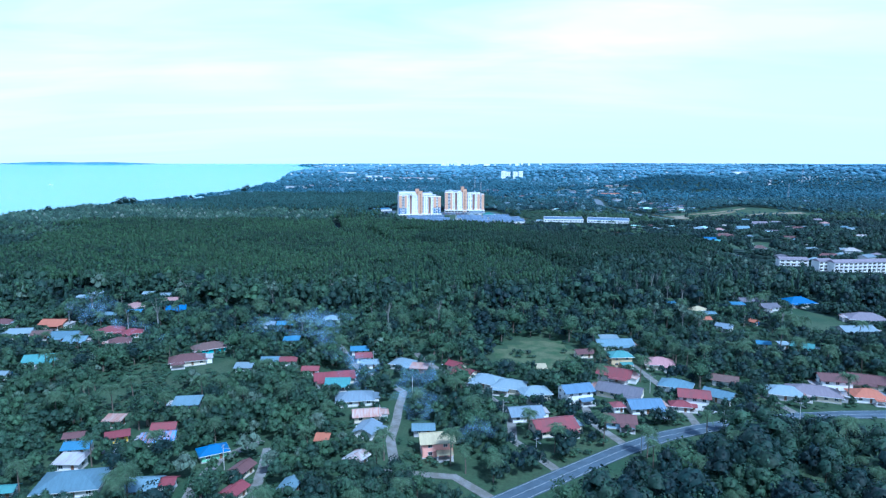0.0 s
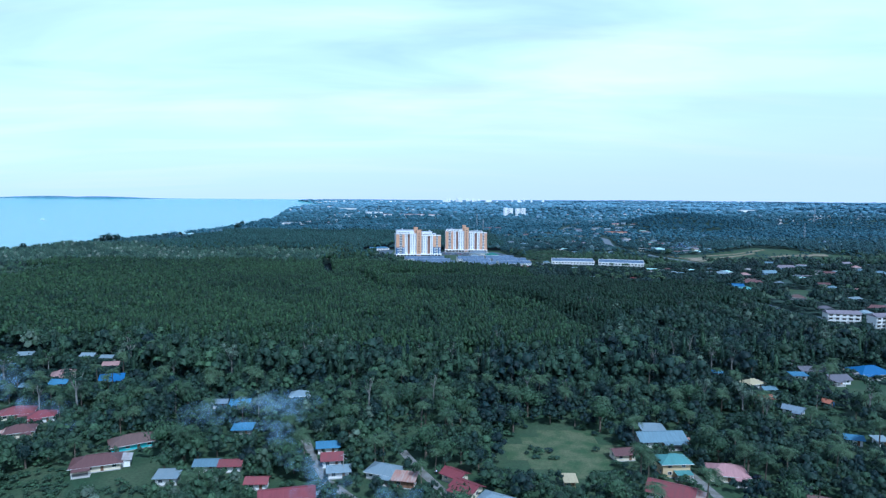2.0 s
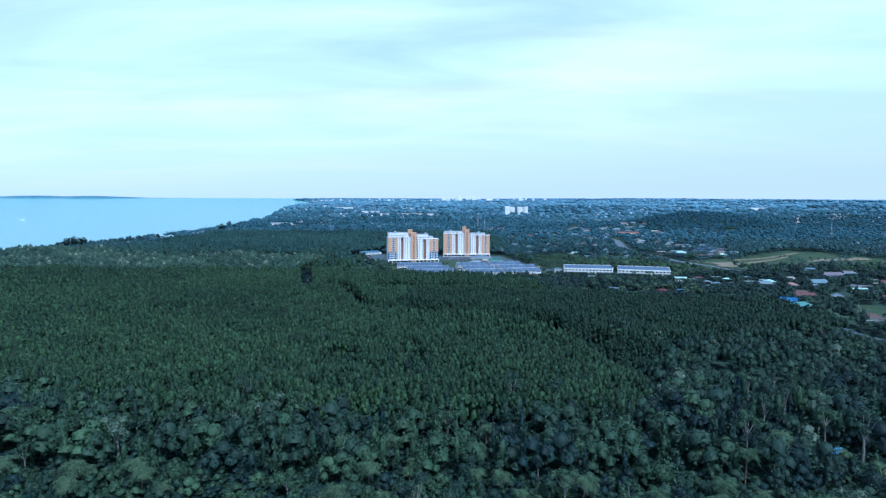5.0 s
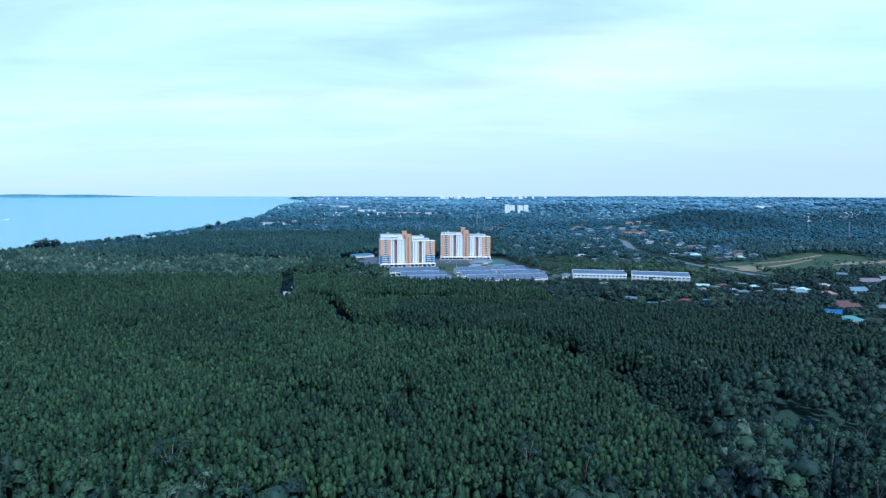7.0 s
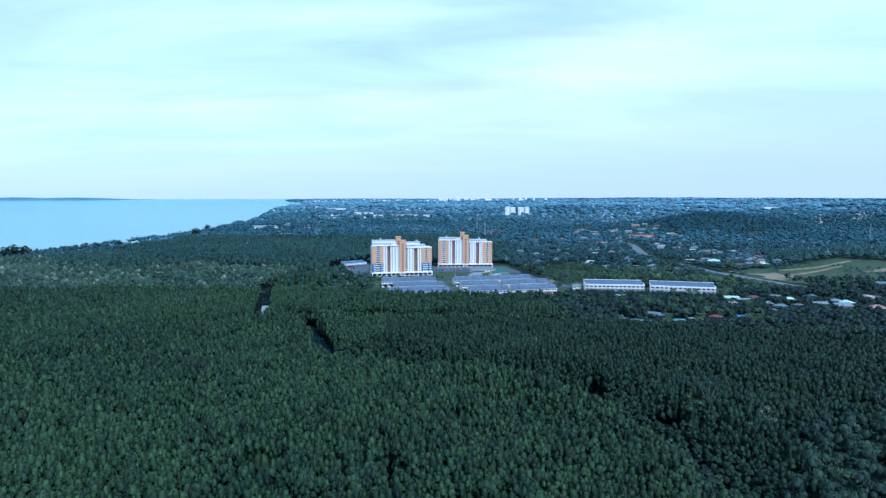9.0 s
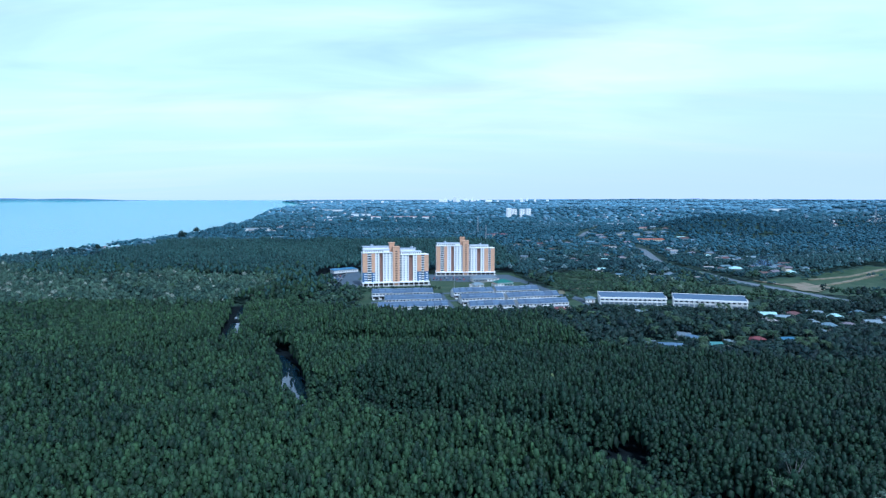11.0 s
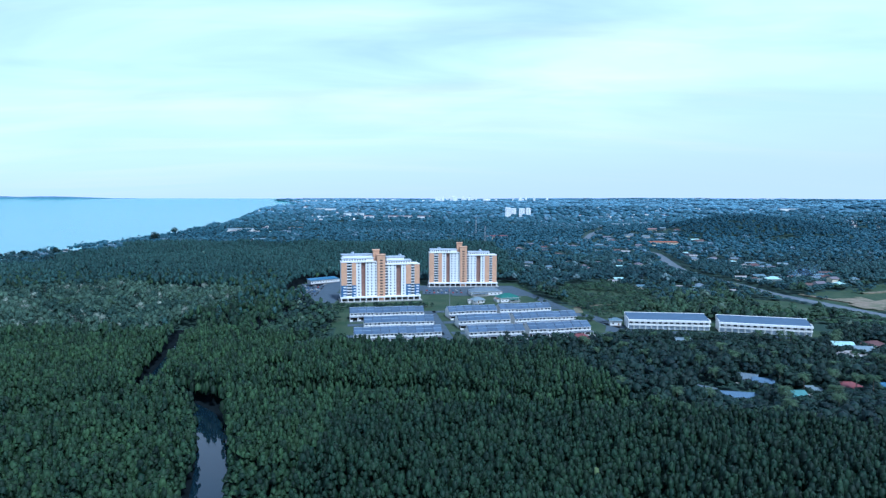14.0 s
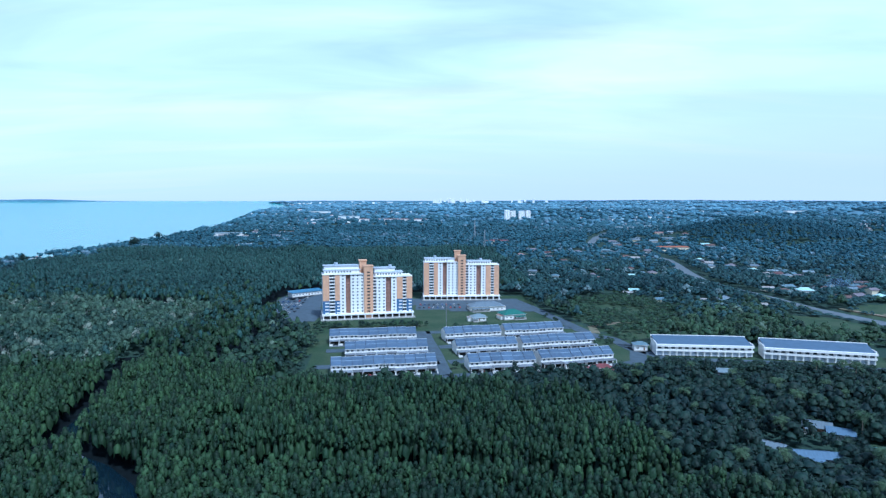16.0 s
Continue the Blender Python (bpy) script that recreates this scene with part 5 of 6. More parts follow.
def crown(seed, lobes, n, leaf, core=True, low=-0.35, ruffle=0.30, skirt=None, fill=0.84):
    """A crown template: leaf clumps standing on uneven lobes, each round a dense middle. lobes: (x, y, z, radius, height)."""
    rng = np.random.default_rng(seed)
    V, Fc = [], []
    k = 0
    if core == "lobes":
        solid = [tuple(l) for l in lobes] + ([skirt] if skirt else [])
    elif core:
        solid = [core if isinstance(core, tuple) else lobes[0]]
    else:
        solid = []
    for lx, ly, lz, r, h in solid:
        v = ICO_V * np.array([r, r, h]) * (fill if core == "lobes" else 0.82) * rng.uniform(0.86, 1.12, (12, 1)) + np.array([lx, ly, lz])
        V.append(v)
        Fc.append(ICO_F[ICO_V[ICO_F][:, :, 2].mean(1) > (-0.12 if core == "lobes" else -0.6)] + k)
        k += 12
    if n == 0:
        return V[0], Fc[0]
    w = np.array([l[3] * l[4] for l in lobes])
    pick = rng.choice(len(lobes), n, p=w / w.sum())
    L = np.array(lobes)[pick]
    d = rng.normal(size=(n, 3))
    d /= np.linalg.norm(d, axis=1, keepdims=True)
    d[:, 2] = np.where(d[:, 2] < low, -d[:, 2], d[:, 2])
    c = L[:, :3] + d * np.stack([L[:, 3], L[:, 3], L[:, 4]], 1) * rng.uniform(0.82, 1.08, (n, 1))
    nrm = d / np.stack([L[:, 3], L[:, 3], L[:, 4]], 1) * L[:, 3:4] + rng.normal(size=(n, 3)) * ruffle
    nrm /= np.linalg.norm(nrm, axis=1, keepdims=True)
    a, b = rot_to(nrm, rng)
    s = leaf * rng.uniform(0.7, 1.35, (n, 1))
    tri = np.stack([c + a * s, c - a * s * 0.6 + b * s * 0.85, c - a * s * 0.6 - b * s * 0.85], 1)
    V.append(tri.reshape(-1, 3))
    Fc.append(np.arange(3 * n).reshape(n, 3) + k)
    return np.concatenate(V), np.concatenate(Fc)


def tri_mesh(name, co, tri, tone, mats):
    me = bpy.data.meshes.new(name)
    me.vertices.add(len(co))
    me.vertices.foreach_set("co", np.ascontiguousarray(co, dtype=np.float32).ravel())
    me.loops.add(tri.size)
    me.loops.foreach_set("vertex_index", np.ascontiguousarray(tri, dtype=np.int32).ravel())
    me.polygons.add(len(tri))
    me.polygons.foreach_set("loop_start", np.arange(0, tri.size, 3, dtype=np.int32))
    at = me.attributes.new("tone", "FLOAT", "POINT")
    at.data.foreach_set("value", np.ascontiguousarray(tone, dtype=np.float32))
    for m in mats:
        me.materials.append(m)
    me.polygons.foreach_set("use_smooth", np.ones(len(tri), bool))
    me.update(calc_edges=True)
    return me


def scatter(name, tmpl, x, y, wide, tall, tone, mat_, label, seed=1, category="trees", sink=0.0):
    """One growth of many trees from a few templates (templates are 1 wide-radius, 1 tall)."""
    rng = np.random.default_rng(seed)
    z = terrain(x, y) - sink
    X, Y, Z, S = settle(x, y, z)
    which = rng.integers(0, len(tmpl), len(x))
    ang = rng.uniform(0, math.tau, len(x))
    CO, TR, TN = [], [], []
    k = 0
    for i, (v, f) in enumerate(tmpl):
        m = which == i
        n = int(m.sum())
        if not n:
            continue
        ca, sa = np.cos(ang[m])[:, None], np.sin(ang[m])[:, None]
        w, h, s = (wide[m] * S[m])[:, None], (tall[m] * S[m])[:, None], S[m]
        co = np.empty((n, len(v), 3), np.float32)
        co[:, :, 0] = (v[:, 0] * ca - v[:, 1] * sa) * w + X[m][:, None]
        co[:, :, 1] = (v[:, 0] * sa + v[:, 1] * ca) * w + Y[m][:, None]
        co[:, :, 2] = v[:, 2] * h + Z[m][:, None]
        CO.append(co.reshape(-1, 3))
        TR.append((f[None] + (np.arange(n) * len(v))[:, None, None] + k).reshape(-1, 3))
        TN.append(np.repeat(tone[m], len(v)))
        k += n * len(v)
    ob = new(name, tri_mesh(name, np.concatenate(CO), np.concatenate(TR), np.concatenate(TN), [mat_]))
    return tagged(ob, label, category, kind="stuff")


def jitter(x0, x1, y0, y1, step, rng):
    X, Y = np.meshgrid(np.arange(x0, x1, step), np.arange(y0, y1, step * 0.87))
    X = X + (np.arange(X.shape[0]) % 2)[:, None] * step / 2
    x, y = X.ravel(), Y.ravel()
    return x + rng.uniform(-0.42, 0.42, x.size) * step, y + rng.uniform(-0.42, 0.42, x.size) * step


def in_view(x, y, m=70.0):
    return (np.abs(x) < 0.74 * y + m) & (y > 118)


def free(x, y, gap=1.5):
    """Not on a road, lane, river, clearing, house or yard."""
    ok = dist_line(x, y, MAINROAD) > 5.0 + gap
    for ln in LANES:
        ok &= dist_line(x, y, np.array(ln, float)) > 2.4 + gap
    ok &= (dist_line(x, y, HIGHWAY) > 12 + gap) & (dist_line(x, y, EDGEROAD) > 5 + gap)
    for hx, hy, hr in HOUSES:
        ok &= np.hypot(x - hx, y - hy) > hr * 0.92 + gap
    for ring in (FIELD, PASTURE, SLOPE, ESTATE, MEADOW, WASTE, *GLADES):
        ok &= ~inside(x, y, ring)
    ok &= x > coast(y) + 6
    ok &= (dist_line(x, y, RIV) > 8 + gap) & (dist_line(x, y, RIV2) > 8 + gap) & (np.hypot((x - 171) / 17, (y - 531) / 26) > 1)
    return ok


for q in np.linspace(0, 1, 30):
    SIGHT.append((15 + 84 * q, 172 + 50 * q, 5.0, 1.0))
for q in np.linspace(0, 1, 14):
    SIGHT.append((140 + 70 * q, 233 + 4 * q, 4.0, 1.0))
for q in range(10):
    SIGHT.append((30 + 4.5 * q, 300, 5.0, 2.0))
for q in range(8):
    SIGHT.append((-18, 200 + 8 * q, 3.0, 2.0))
    SIGHT.append((330 + 12 * q, 1035, 7.0, 2.0))
for q in range(22):
    SIGHT.append((168 + 6 * q, 1006 - 1.2 * q, 4.0, 1.5))
for q in range(14):
    SIGHT.append((365 - 1.0 * q, 1180 + 24 * q, 10.0, 3.0))
for q in range(12):
    SIGHT.append((float(np.interp(590 + 15 * q, EDGEROAD[4::-1, 1], EDGEROAD[4::-1, 0])), 590 + 15 * q, 6.0, 0.5))
for q in range(10):
    SIGHT.append((418 - 4.6 * q, 1050 + 15 * q, 9.0, -1.5))


def sightline(x, y, wide):
    """How tall a tree may stand at x, y before it hides the house or road behind it."""
    h = np.full(x.shape, 99.0)
    for hx, hy, hw, base in SIGHT:
        if hy > 840:   # these stand among trees, and only their roofs show
            hw, base = hw * 0.7, base + 2.2
        gap = hy - y
        m = (np.abs(x - hx * y / max(hy, 1)) < hw + wide) & (gap > -2) & (gap < 90)
        h = np.where(m, np.minimum(h, base + np.maximum(gap, 0) * 100 / max(hy - 250 if hy > 700 else hy - 40, 100)), h)
    return h


RNG = np.random.default_rng(11)
# templates in metres; the growths below scale them a little
MANG = []
for i in range(12):
    r_ = random.Random(400 + i)
    lobes = [(r_.uniform(-0.2, 0.2), r_.uniform(-0.2, 0.2), 14.5, r_.uniform(1.2, 1.5), r_.uniform(2.6, 3.3))]
    for q in range(2 + i % 2):
        a_ = i + q * math.tau / (2 + i % 2) + r_.uniform(-0.5, 0.5)
        d_ = r_.uniform(0.8, 1.15)
        lobes.append((d_ * math.cos(a_), d_ * math.sin(a_), r_.uniform(11.6, 13.4), r_.uniform(0.9, 1.2), r_.uniform(1.8, 2.4)))
    MANG.append(crown(20 + i, lobes, 24, 0.36, "lobes", -0.1, 0.25, (0, 0, 7.0, 1.9, 5.4)))
MANGFAR = [crown(40 + i, [(0, 0, 12.9, 2.0, 4.6), (1.0 * math.cos(i), 1.0 * math.sin(i), 11.4, 1.5, 4.4)], 8, 0.9, "lobes", 0.0, 0.25) for i in range(6)]


def lobed(seed, H, R, n, leaf, k, **kw):
    r = random.Random(seed)
    lobes = [(0, 0, 0.76 * H, 0.60 * R, 0.22 * H)]
    for i in range(k - 1):
        a = i * math.tau / (k - 1) + r.uniform(-0.5, 0.5)
        q = r.uniform(0.40, 0.66) * R
        lobes.append((q * math.cos(a), q * math.sin(a), r.uniform(0.44, 0.68) * H, r.uniform(0.36, 0.54) * R, r.uniform(0.15, 0.24) * H))
    kw.setdefault("core", (0, 0, 0.60 * H, 0.66 * R, 0.27 * H))
    return crown(seed, lobes, n, leaf, **kw)


BROADT = [lobed(60 + i, 10, 3.8, 250, 0.30, 8, core="lobes", fill=0.74, ruffle=0.48) for i in range(8)]
BROADC = [lobed(70 + i, 10, 3.8, 92, 0.38, 6, core="lobes", fill=0.76, ruffle=0.42) for i in range(8)]
# tall narrow feathery trees: stacked tufts up one stem
FEATHER = [crown(300 + i, [(0.35 * math.cos(2 * q + i), 0.35 * math.sin(2 * q + i), 3.4 + 1.15 * q, 1.75 - 0.22 * q, 0.95) for q in range(6)], 84, 0.40, (0, 0, 5.6, 1.15, 3.4), -0.3, 0.5) for i in range(6)]
BROADMID = [lobed(80 + i, 12, 4.6, 30, 0.72, 5, core="lobes", ruffle=0.3) for i in range(8)]
BROADOUT = [lobed(90 + i, 12, 5.2, 3, 1.9, 3) for i in range(8)]
BROADFAR = [crown(100 + i, [(0, 0, 0.5, 0.95, 0.5)], 0, 0.4, True) for i in range(5)]


def tones(n, rng, odd=0.04):
    t = np.clip(rng.beta(2, 2, n) * 0.95, 0, 0.95)
    return np.where(rng.random(n) < odd, 1.0, t)


# mangrove: nearest stand, then the stand beyond
x, y = jitter(-620, 330, 430, 950, 3.6, RNG)
creek = dist_line(x, y, CREEK)
beyond = (x > 108) | (y > np.interp(x, CREEK[:9, 0], CREEK[:9, 1]))
ok = mangrove_zone(x, y) & in_view(x, y) & (dist_line(x, y, RIV) > 7.4) & (dist_line(x, y, RIV2) > 6.6) & (creek > 9.0) & (dist_line(x, y, DIP) > 6.4)
ok &= (np.hypot((x + 99) / 17, (y - 823) / 10) > 1) & (np.hypot((x + 146) / 13, (y - 812) / 11) > 1)
for gxx, gyy, gwx, gwy in ((-52, 550, 8, 8), (18, 523, 7, 9), (-8, 476, 5, 11), (-8, 551, 3.5, 8), (89, 655, 8, 8), (114, 612, 9, 8)):
    ok &= np.hypot((x - gxx) / gwx, (y - gyy) / gwy) > 1
for _ in range(90):
    gxx, gyy, gr = RNG.uniform(-420, 300), RNG.uniform(470, 940), RNG.uniform(2.4, 6.0)
    ok &= np.hypot((x - gxx) / RNG.uniform(0.7, 1.6), y - gyy) > gr
x, y, creek, beyond = x[ok], y[ok], creek[ok], beyond[ok]
near = (np.abs(x + 15) < 235) & ((np.abs(x) < 0.70 * (y - 250)) | (y < 650))
tall = 17.0 + 2.6 * bumpy(x, y, 60.0) + 2.0 * bumpy(x, y, 26.0, 3.0) + 2.0 * bumpy(x, y, 11.0, 6.0) + RNG.uniform(-2.0, 1.8, x.size)
tall = tall + 3.0 * smooth(829, 838, y) * smooth(-75, -50, x) + 2.0 * smooth(0, 12, creek) * (1 - smooth(12, 34, creek)) * ~beyond
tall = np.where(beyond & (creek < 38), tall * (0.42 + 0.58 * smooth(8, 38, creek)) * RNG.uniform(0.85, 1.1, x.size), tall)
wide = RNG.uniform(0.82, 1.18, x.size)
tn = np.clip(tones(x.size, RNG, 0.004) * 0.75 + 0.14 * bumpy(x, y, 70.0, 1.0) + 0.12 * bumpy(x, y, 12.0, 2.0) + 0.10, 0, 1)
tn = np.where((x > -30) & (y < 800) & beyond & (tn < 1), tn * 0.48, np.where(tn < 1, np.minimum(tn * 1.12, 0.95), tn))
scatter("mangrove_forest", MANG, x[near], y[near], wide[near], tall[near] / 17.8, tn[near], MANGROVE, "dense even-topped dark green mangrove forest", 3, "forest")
bx, by = jitter(-60, 125, 490, 735, 3.4, RNG)
ok = (dist_line(bx, by, CREEK) < 8.5) & (dist_line(bx, by, RIV2) > 7)
bx, by = bx[ok], by[ok]
scatter("creek_scrub", BROADC, bx, by, RNG.uniform(0.45, 0.8, bx.size), RNG.uniform(0.25, 0.65, bx.size), np.clip(RNG.uniform(0.05, 0.75, bx.size), 0, 0.9), BROAD, "low tangled scrub along the tidal creek", 63, "bushes")
x2, y2 = jitter(-640, 160, 946, 1780, 6.0, RNG)
ok = mangrove_zone(x2, y2) & (dist_line(x2, y2, RIV) > 8) & (bumpy(x2, y2, 19.0, 5.0) + 0.6 * bumpy(x2, y2, 47.0, 2.0) > -0.95)
x2, y2 = x2[ok], y2[ok]
side = ~near
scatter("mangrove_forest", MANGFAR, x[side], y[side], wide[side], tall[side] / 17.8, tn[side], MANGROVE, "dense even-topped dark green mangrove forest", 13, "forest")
# with distance more of the mangroves take the haze-tinted colour
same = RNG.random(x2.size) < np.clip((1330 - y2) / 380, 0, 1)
for pick, lf, sd in ((same, MANGROVE, 4), (~same, HAZEMANG, 14)):
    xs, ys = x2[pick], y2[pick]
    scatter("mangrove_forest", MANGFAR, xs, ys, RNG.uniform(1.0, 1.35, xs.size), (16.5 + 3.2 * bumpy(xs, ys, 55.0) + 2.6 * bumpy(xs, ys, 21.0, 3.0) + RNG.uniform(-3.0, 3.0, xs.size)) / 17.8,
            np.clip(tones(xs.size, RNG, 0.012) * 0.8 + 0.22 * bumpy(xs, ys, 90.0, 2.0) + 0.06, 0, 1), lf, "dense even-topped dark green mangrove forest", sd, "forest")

# village and garden trees
x, y = jitter(-420, 420, 118, 500, 5.4, RNG)
ok = in_view(x, y) & free(x, y, 1.2) & ~mangrove_zone(x, y)
openness = bumpy(x, y, 31.0, 2.0) + 0.5 * bumpy(x, y, 13.0, 5.0)
edge = (y > 395 + 0.05 * np.abs(x)) | ((dist_line(x, y, MAINROAD) > 9) & (y < 228) & (x > 30) & (x - 40 > (y - 175) * 1.1))
ok &= np.where(edge, RNG.random(x.size) < 0.46, openness > np.where((x < -95) & (y > 195) & (y < 300), -0.1, np.where((x < -40) & (x > -100) & (y < 300), -0.95, -0.55)))
x, y = x[ok], y[ok]
edge = edge[ok]
verge = (dist_line(x, y, MAINROAD) < 13) & (y < np.interp(x, MAINROAD[:, 0], MAINROAD[:, 1])) & (x < 104)
x, y, edge = x[~verge], y[~verge], edge[~verge]
tall = np.where(edge, RNG.uniform(9, 21, x.size), RNG.uniform(4.5, 11.0, x.size))
lim = sightline(x, y, tall * 0.36)
tall = np.minimum(tall, lim)
ok = tall > 2.2
x, y, tall, edge = x[ok], y[ok], tall[ok], edge[ok]
wide = np.maximum(tall, 4.0) * RNG.uniform(0.75, 1.15, x.size) / 10
tn = np.clip(tones(x.size, RNG, 0.006) + 0.22 * bumpy(x, y, 28.0, 3.0) + np.where((x < -45) & (y > 185) & (y < 300), 0.22, 0) - np.where(x > 20, 0.22, 0), 0, 1)
close = y < 275
scatter("garden_trees", BROADT, x[close], y[close], wide[close], tall[close] / 10, tn[close], BROAD, "mixed broadleaf garden and roadside trees", 5)
slim = ~close & edge & (RNG.random(x.size) < 0.42) & (tall > 9)
back = ~close & ~slim
tn = np.where(slim & (tn > 0.9), 0.5, np.where(back & edge & (RNG.random(x.size) < 0.03), 1.0, tn))
scatter("garden_trees", BROADC, x[back], y[back], wide[back], tall[back] / 10, tn[back], BROAD, "mixed broadleaf trees behind the village", 15)
scatter("feathery_trees", FEATHER, x[slim], y[slim], RNG.uniform(1.1, 1.7, int(slim.sum())), tall[slim] * 1.2 / 10, tn[slim], BROAD, "tall narrow feathery trees at the wood's edge", 25)

# undergrowth beneath the wood's edge
x, y = jitter(-440, 420, 372, 505, 4.2, RNG)
ok = in_view(x, y) & free(x, y, 0.6) & ~mangrove_zone(x, y) & (RNG.random(x.size) < 0.8)
x, y = x[ok], y[ok]
tall = np.minimum(RNG.uniform(2.5, 7.0, x.size), np.maximum(sightline(x, y, 2.0), 1.2))
scatter("undergrowth", BROADC, x, y, RNG.uniform(0.55, 0.95, x.size), tall / 10, np.clip(0.5 * RNG.random(x.size) + 0.1 * bumpy(x, y, 25.0, 1.0), 0, 0.9), BROAD, "dark tangled undergrowth beneath the taller trees", 57, "bushes")

# shrubs, bananas and tall weeds on the open ground between the houses
x, y = jitter(-330, 300, 150, 430, 3.6, RNG)
ok = in_view(x, y) & (free(x, y, 0.3) | inside(x, y, GLADES[1])) & (bumpy(x, y, 21.0, 7.0) + 0.5 * bumpy(x, y, 8.0, 2.0) > -0.15) & (RNG.random(x.size) < 0.7)
x, y = x[ok], y[ok]
tall = np.minimum(RNG.uniform(0.9, 3.4, x.size), np.maximum(sightline(x, y, 1.5), 0.9))
scatter("village_shrubs", BROADC, x, y, RNG.uniform(0.3, 0.62, x.size), tall / 10, np.clip(0.45 + 0.5 * RNG.random(x.size), 0, 0.95), BROAD, "bright green shrubs and weeds between the houses", 55, "bushes")

# mixed woods beyond and beside the mangrove
x, y = jitter(-900, 1250, 440, 1660, 8.0, RNG)
ok = in_view(x, y) & ~mangrove_zone(x, y) & free(x, y, 2.0) & ~((y < 500) & (np.abs(x) < 420)) & ~((x < -168) & (y > 935) & (y < 1270))
ok &= ((bumpy(x, y, 45.0, 4.0) + 0.6 * bumpy(x, y, 17.0, 1.0) > -0.65) | (x < -110) | (y < 800)) & (RNG.random(x.size) < (1680 - y) / 300)
x, y = x[ok], y[ok]
tall = RNG.uniform(8, 16, x.size)
low = (x > -75) & (x < 330) & (y > 942) & (y < 1010)
tall = np.where(low, RNG.uniform(2.5, 6.0, x.size), tall)
tall = np.minimum(tall, np.maximum(sightline(x, y, 4.0), 2.5))
tn = tones(x.size, RNG, 0.03)
tn = np.where(tn < 1, np.clip(tn + 0.3 * bumpy(x, y, 90.0, 2.0), 0, 0.95), tn)
wide = RNG.uniform(0.8, 1.4, x.size)
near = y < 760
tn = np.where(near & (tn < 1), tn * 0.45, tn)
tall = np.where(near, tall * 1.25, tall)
# belt where the leaf tone is lowered to about a third
low_tone_belt = (x > 60) & (y > 780) & (y < 1010)
tn = np.where(low_tone_belt, tn * 0.34, tn)
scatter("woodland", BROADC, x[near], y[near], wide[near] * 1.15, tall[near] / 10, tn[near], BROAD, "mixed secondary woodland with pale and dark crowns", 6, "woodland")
# farther trees pass over to the leaf colour with haze painted in
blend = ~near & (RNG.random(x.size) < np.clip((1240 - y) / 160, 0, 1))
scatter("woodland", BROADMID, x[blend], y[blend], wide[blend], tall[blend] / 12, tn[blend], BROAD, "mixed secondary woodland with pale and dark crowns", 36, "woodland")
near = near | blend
scatter("woodland", BROADMID, x[~near], y[~near], wide[~near], tall[~near] / 12, tn[~near], MIDHAZELEAF, "mixed secondary woodland with scattered houses", 16, "woodland")

x, y = jitter(-760, -165, 935, 1275, 6.6, RNG)
ok = in_view(x, y) & ~mangrove_zone(x, y) & free(x, y, 0.5)
x, y = x[ok], y[ok]
tall = 12.5 + 2.2 * bumpy(x, y, 26.0, 2.0) + RNG.uniform(-4.2, 4.0, x.size) + 2.5 * smooth(1170, 1200, y)
tn = np.clip(0.48 + 0.3 * bumpy(x, y, 45.0, 1.0) + 0.3 * bumpy(x, y, 15.0, 4.0) + RNG.uniform(-0.4, 0.4, x.size), 0, 0.95)
tn = np.where(RNG.random(x.size) < 0.06, 1.0, tn)
scatter("woodland", BROADC, x, y, RNG.uniform(0.9, 1.45, x.size), tall / 10, tn, PALELEAF, "pale grey-green swamp woodland near the shore", 66, "woodland")

x, y = jitter(62, 345, 770, 1000, 7.0, RNG)
ok = in_view(x, y) & ~mangrove_zone(x, y) & free(x, y, 1.0)
x, y = x[ok], y[ok]
tall = np.minimum(RNG.uniform(5, 12, x.size), np.maximum(sightline(x, y, 3.0), 2.5))
scatter("woodland", BROADC, x, y, RNG.uniform(0.7, 1.2, x.size), tall / 10, tones(x.size, RNG, 0.0) * 0.38, BROAD, "dense dark green thicket between the houses and the mangrove", 46, "woodland")

x, y = jitter(-900, 2000, 1360, 2600, 14.5, RNG)
ok = in_view(x, y) & ~mangrove_zone(x, y) & free(x, y, 2.0) & (bumpy(x, y, 60.0, 4.0) + 0.6 * bumpy(x, y, 23.0, 1.0) > -0.75) & (RNG.random(x.size) < (y - 1340) / 300)
x, y = x[ok], y[ok]
wd, ht = RNG.uniform(1.3, 1.9, x.size), np.minimum(RNG.uniform(0.8, 1.4, x.size), np.maximum(sightline(x, y, 6.0), 4) / 12)
tn = np.clip(tones(x.size, RNG, 0.02) + 0.35 * bumpy(x, y, 150.0, 2.0), 0, 1)
# the knoll's shade is painted: its trees keep a tenth of their tone
knoll = np.exp(-((x - 800) / 230) ** 2 - ((y - 2110) / 170) ** 2) > 0.35
scatter("woodland", BROADOUT, x[~knoll], y[~knoll], wd[~knoll], ht[~knoll], tn[~knoll], FARHAZELEAF, "mixed woodland with scattered clearings", 7, "woodland")
scatter("woodland", BROADMID, x[knoll], y[knoll], wd[knoll], ht[knoll] * 1.2, tn[knoll] * 0.1, FARHAZELEAF, "dark wooded knoll above the highway", 37, "woodland")

d = 2300 * np.exp(RNG.uniform(0, math.log(22000 / 2300), 24000))
a = np.radians(RNG.uniform(-40, 41, d.size))
x, y = CX + d * np.sin(a), CY + d * np.cos(a)
ok = (x > coast(y) + 20) & (y > 2350) & (dist_line(x, y, HIGHWAY) > 25)
ok &= np.where(d < 6000, bumpy(x, y, 110.0, 3.0) > -0.6, True)
x, y, d = x[ok], y[ok], d[ok]
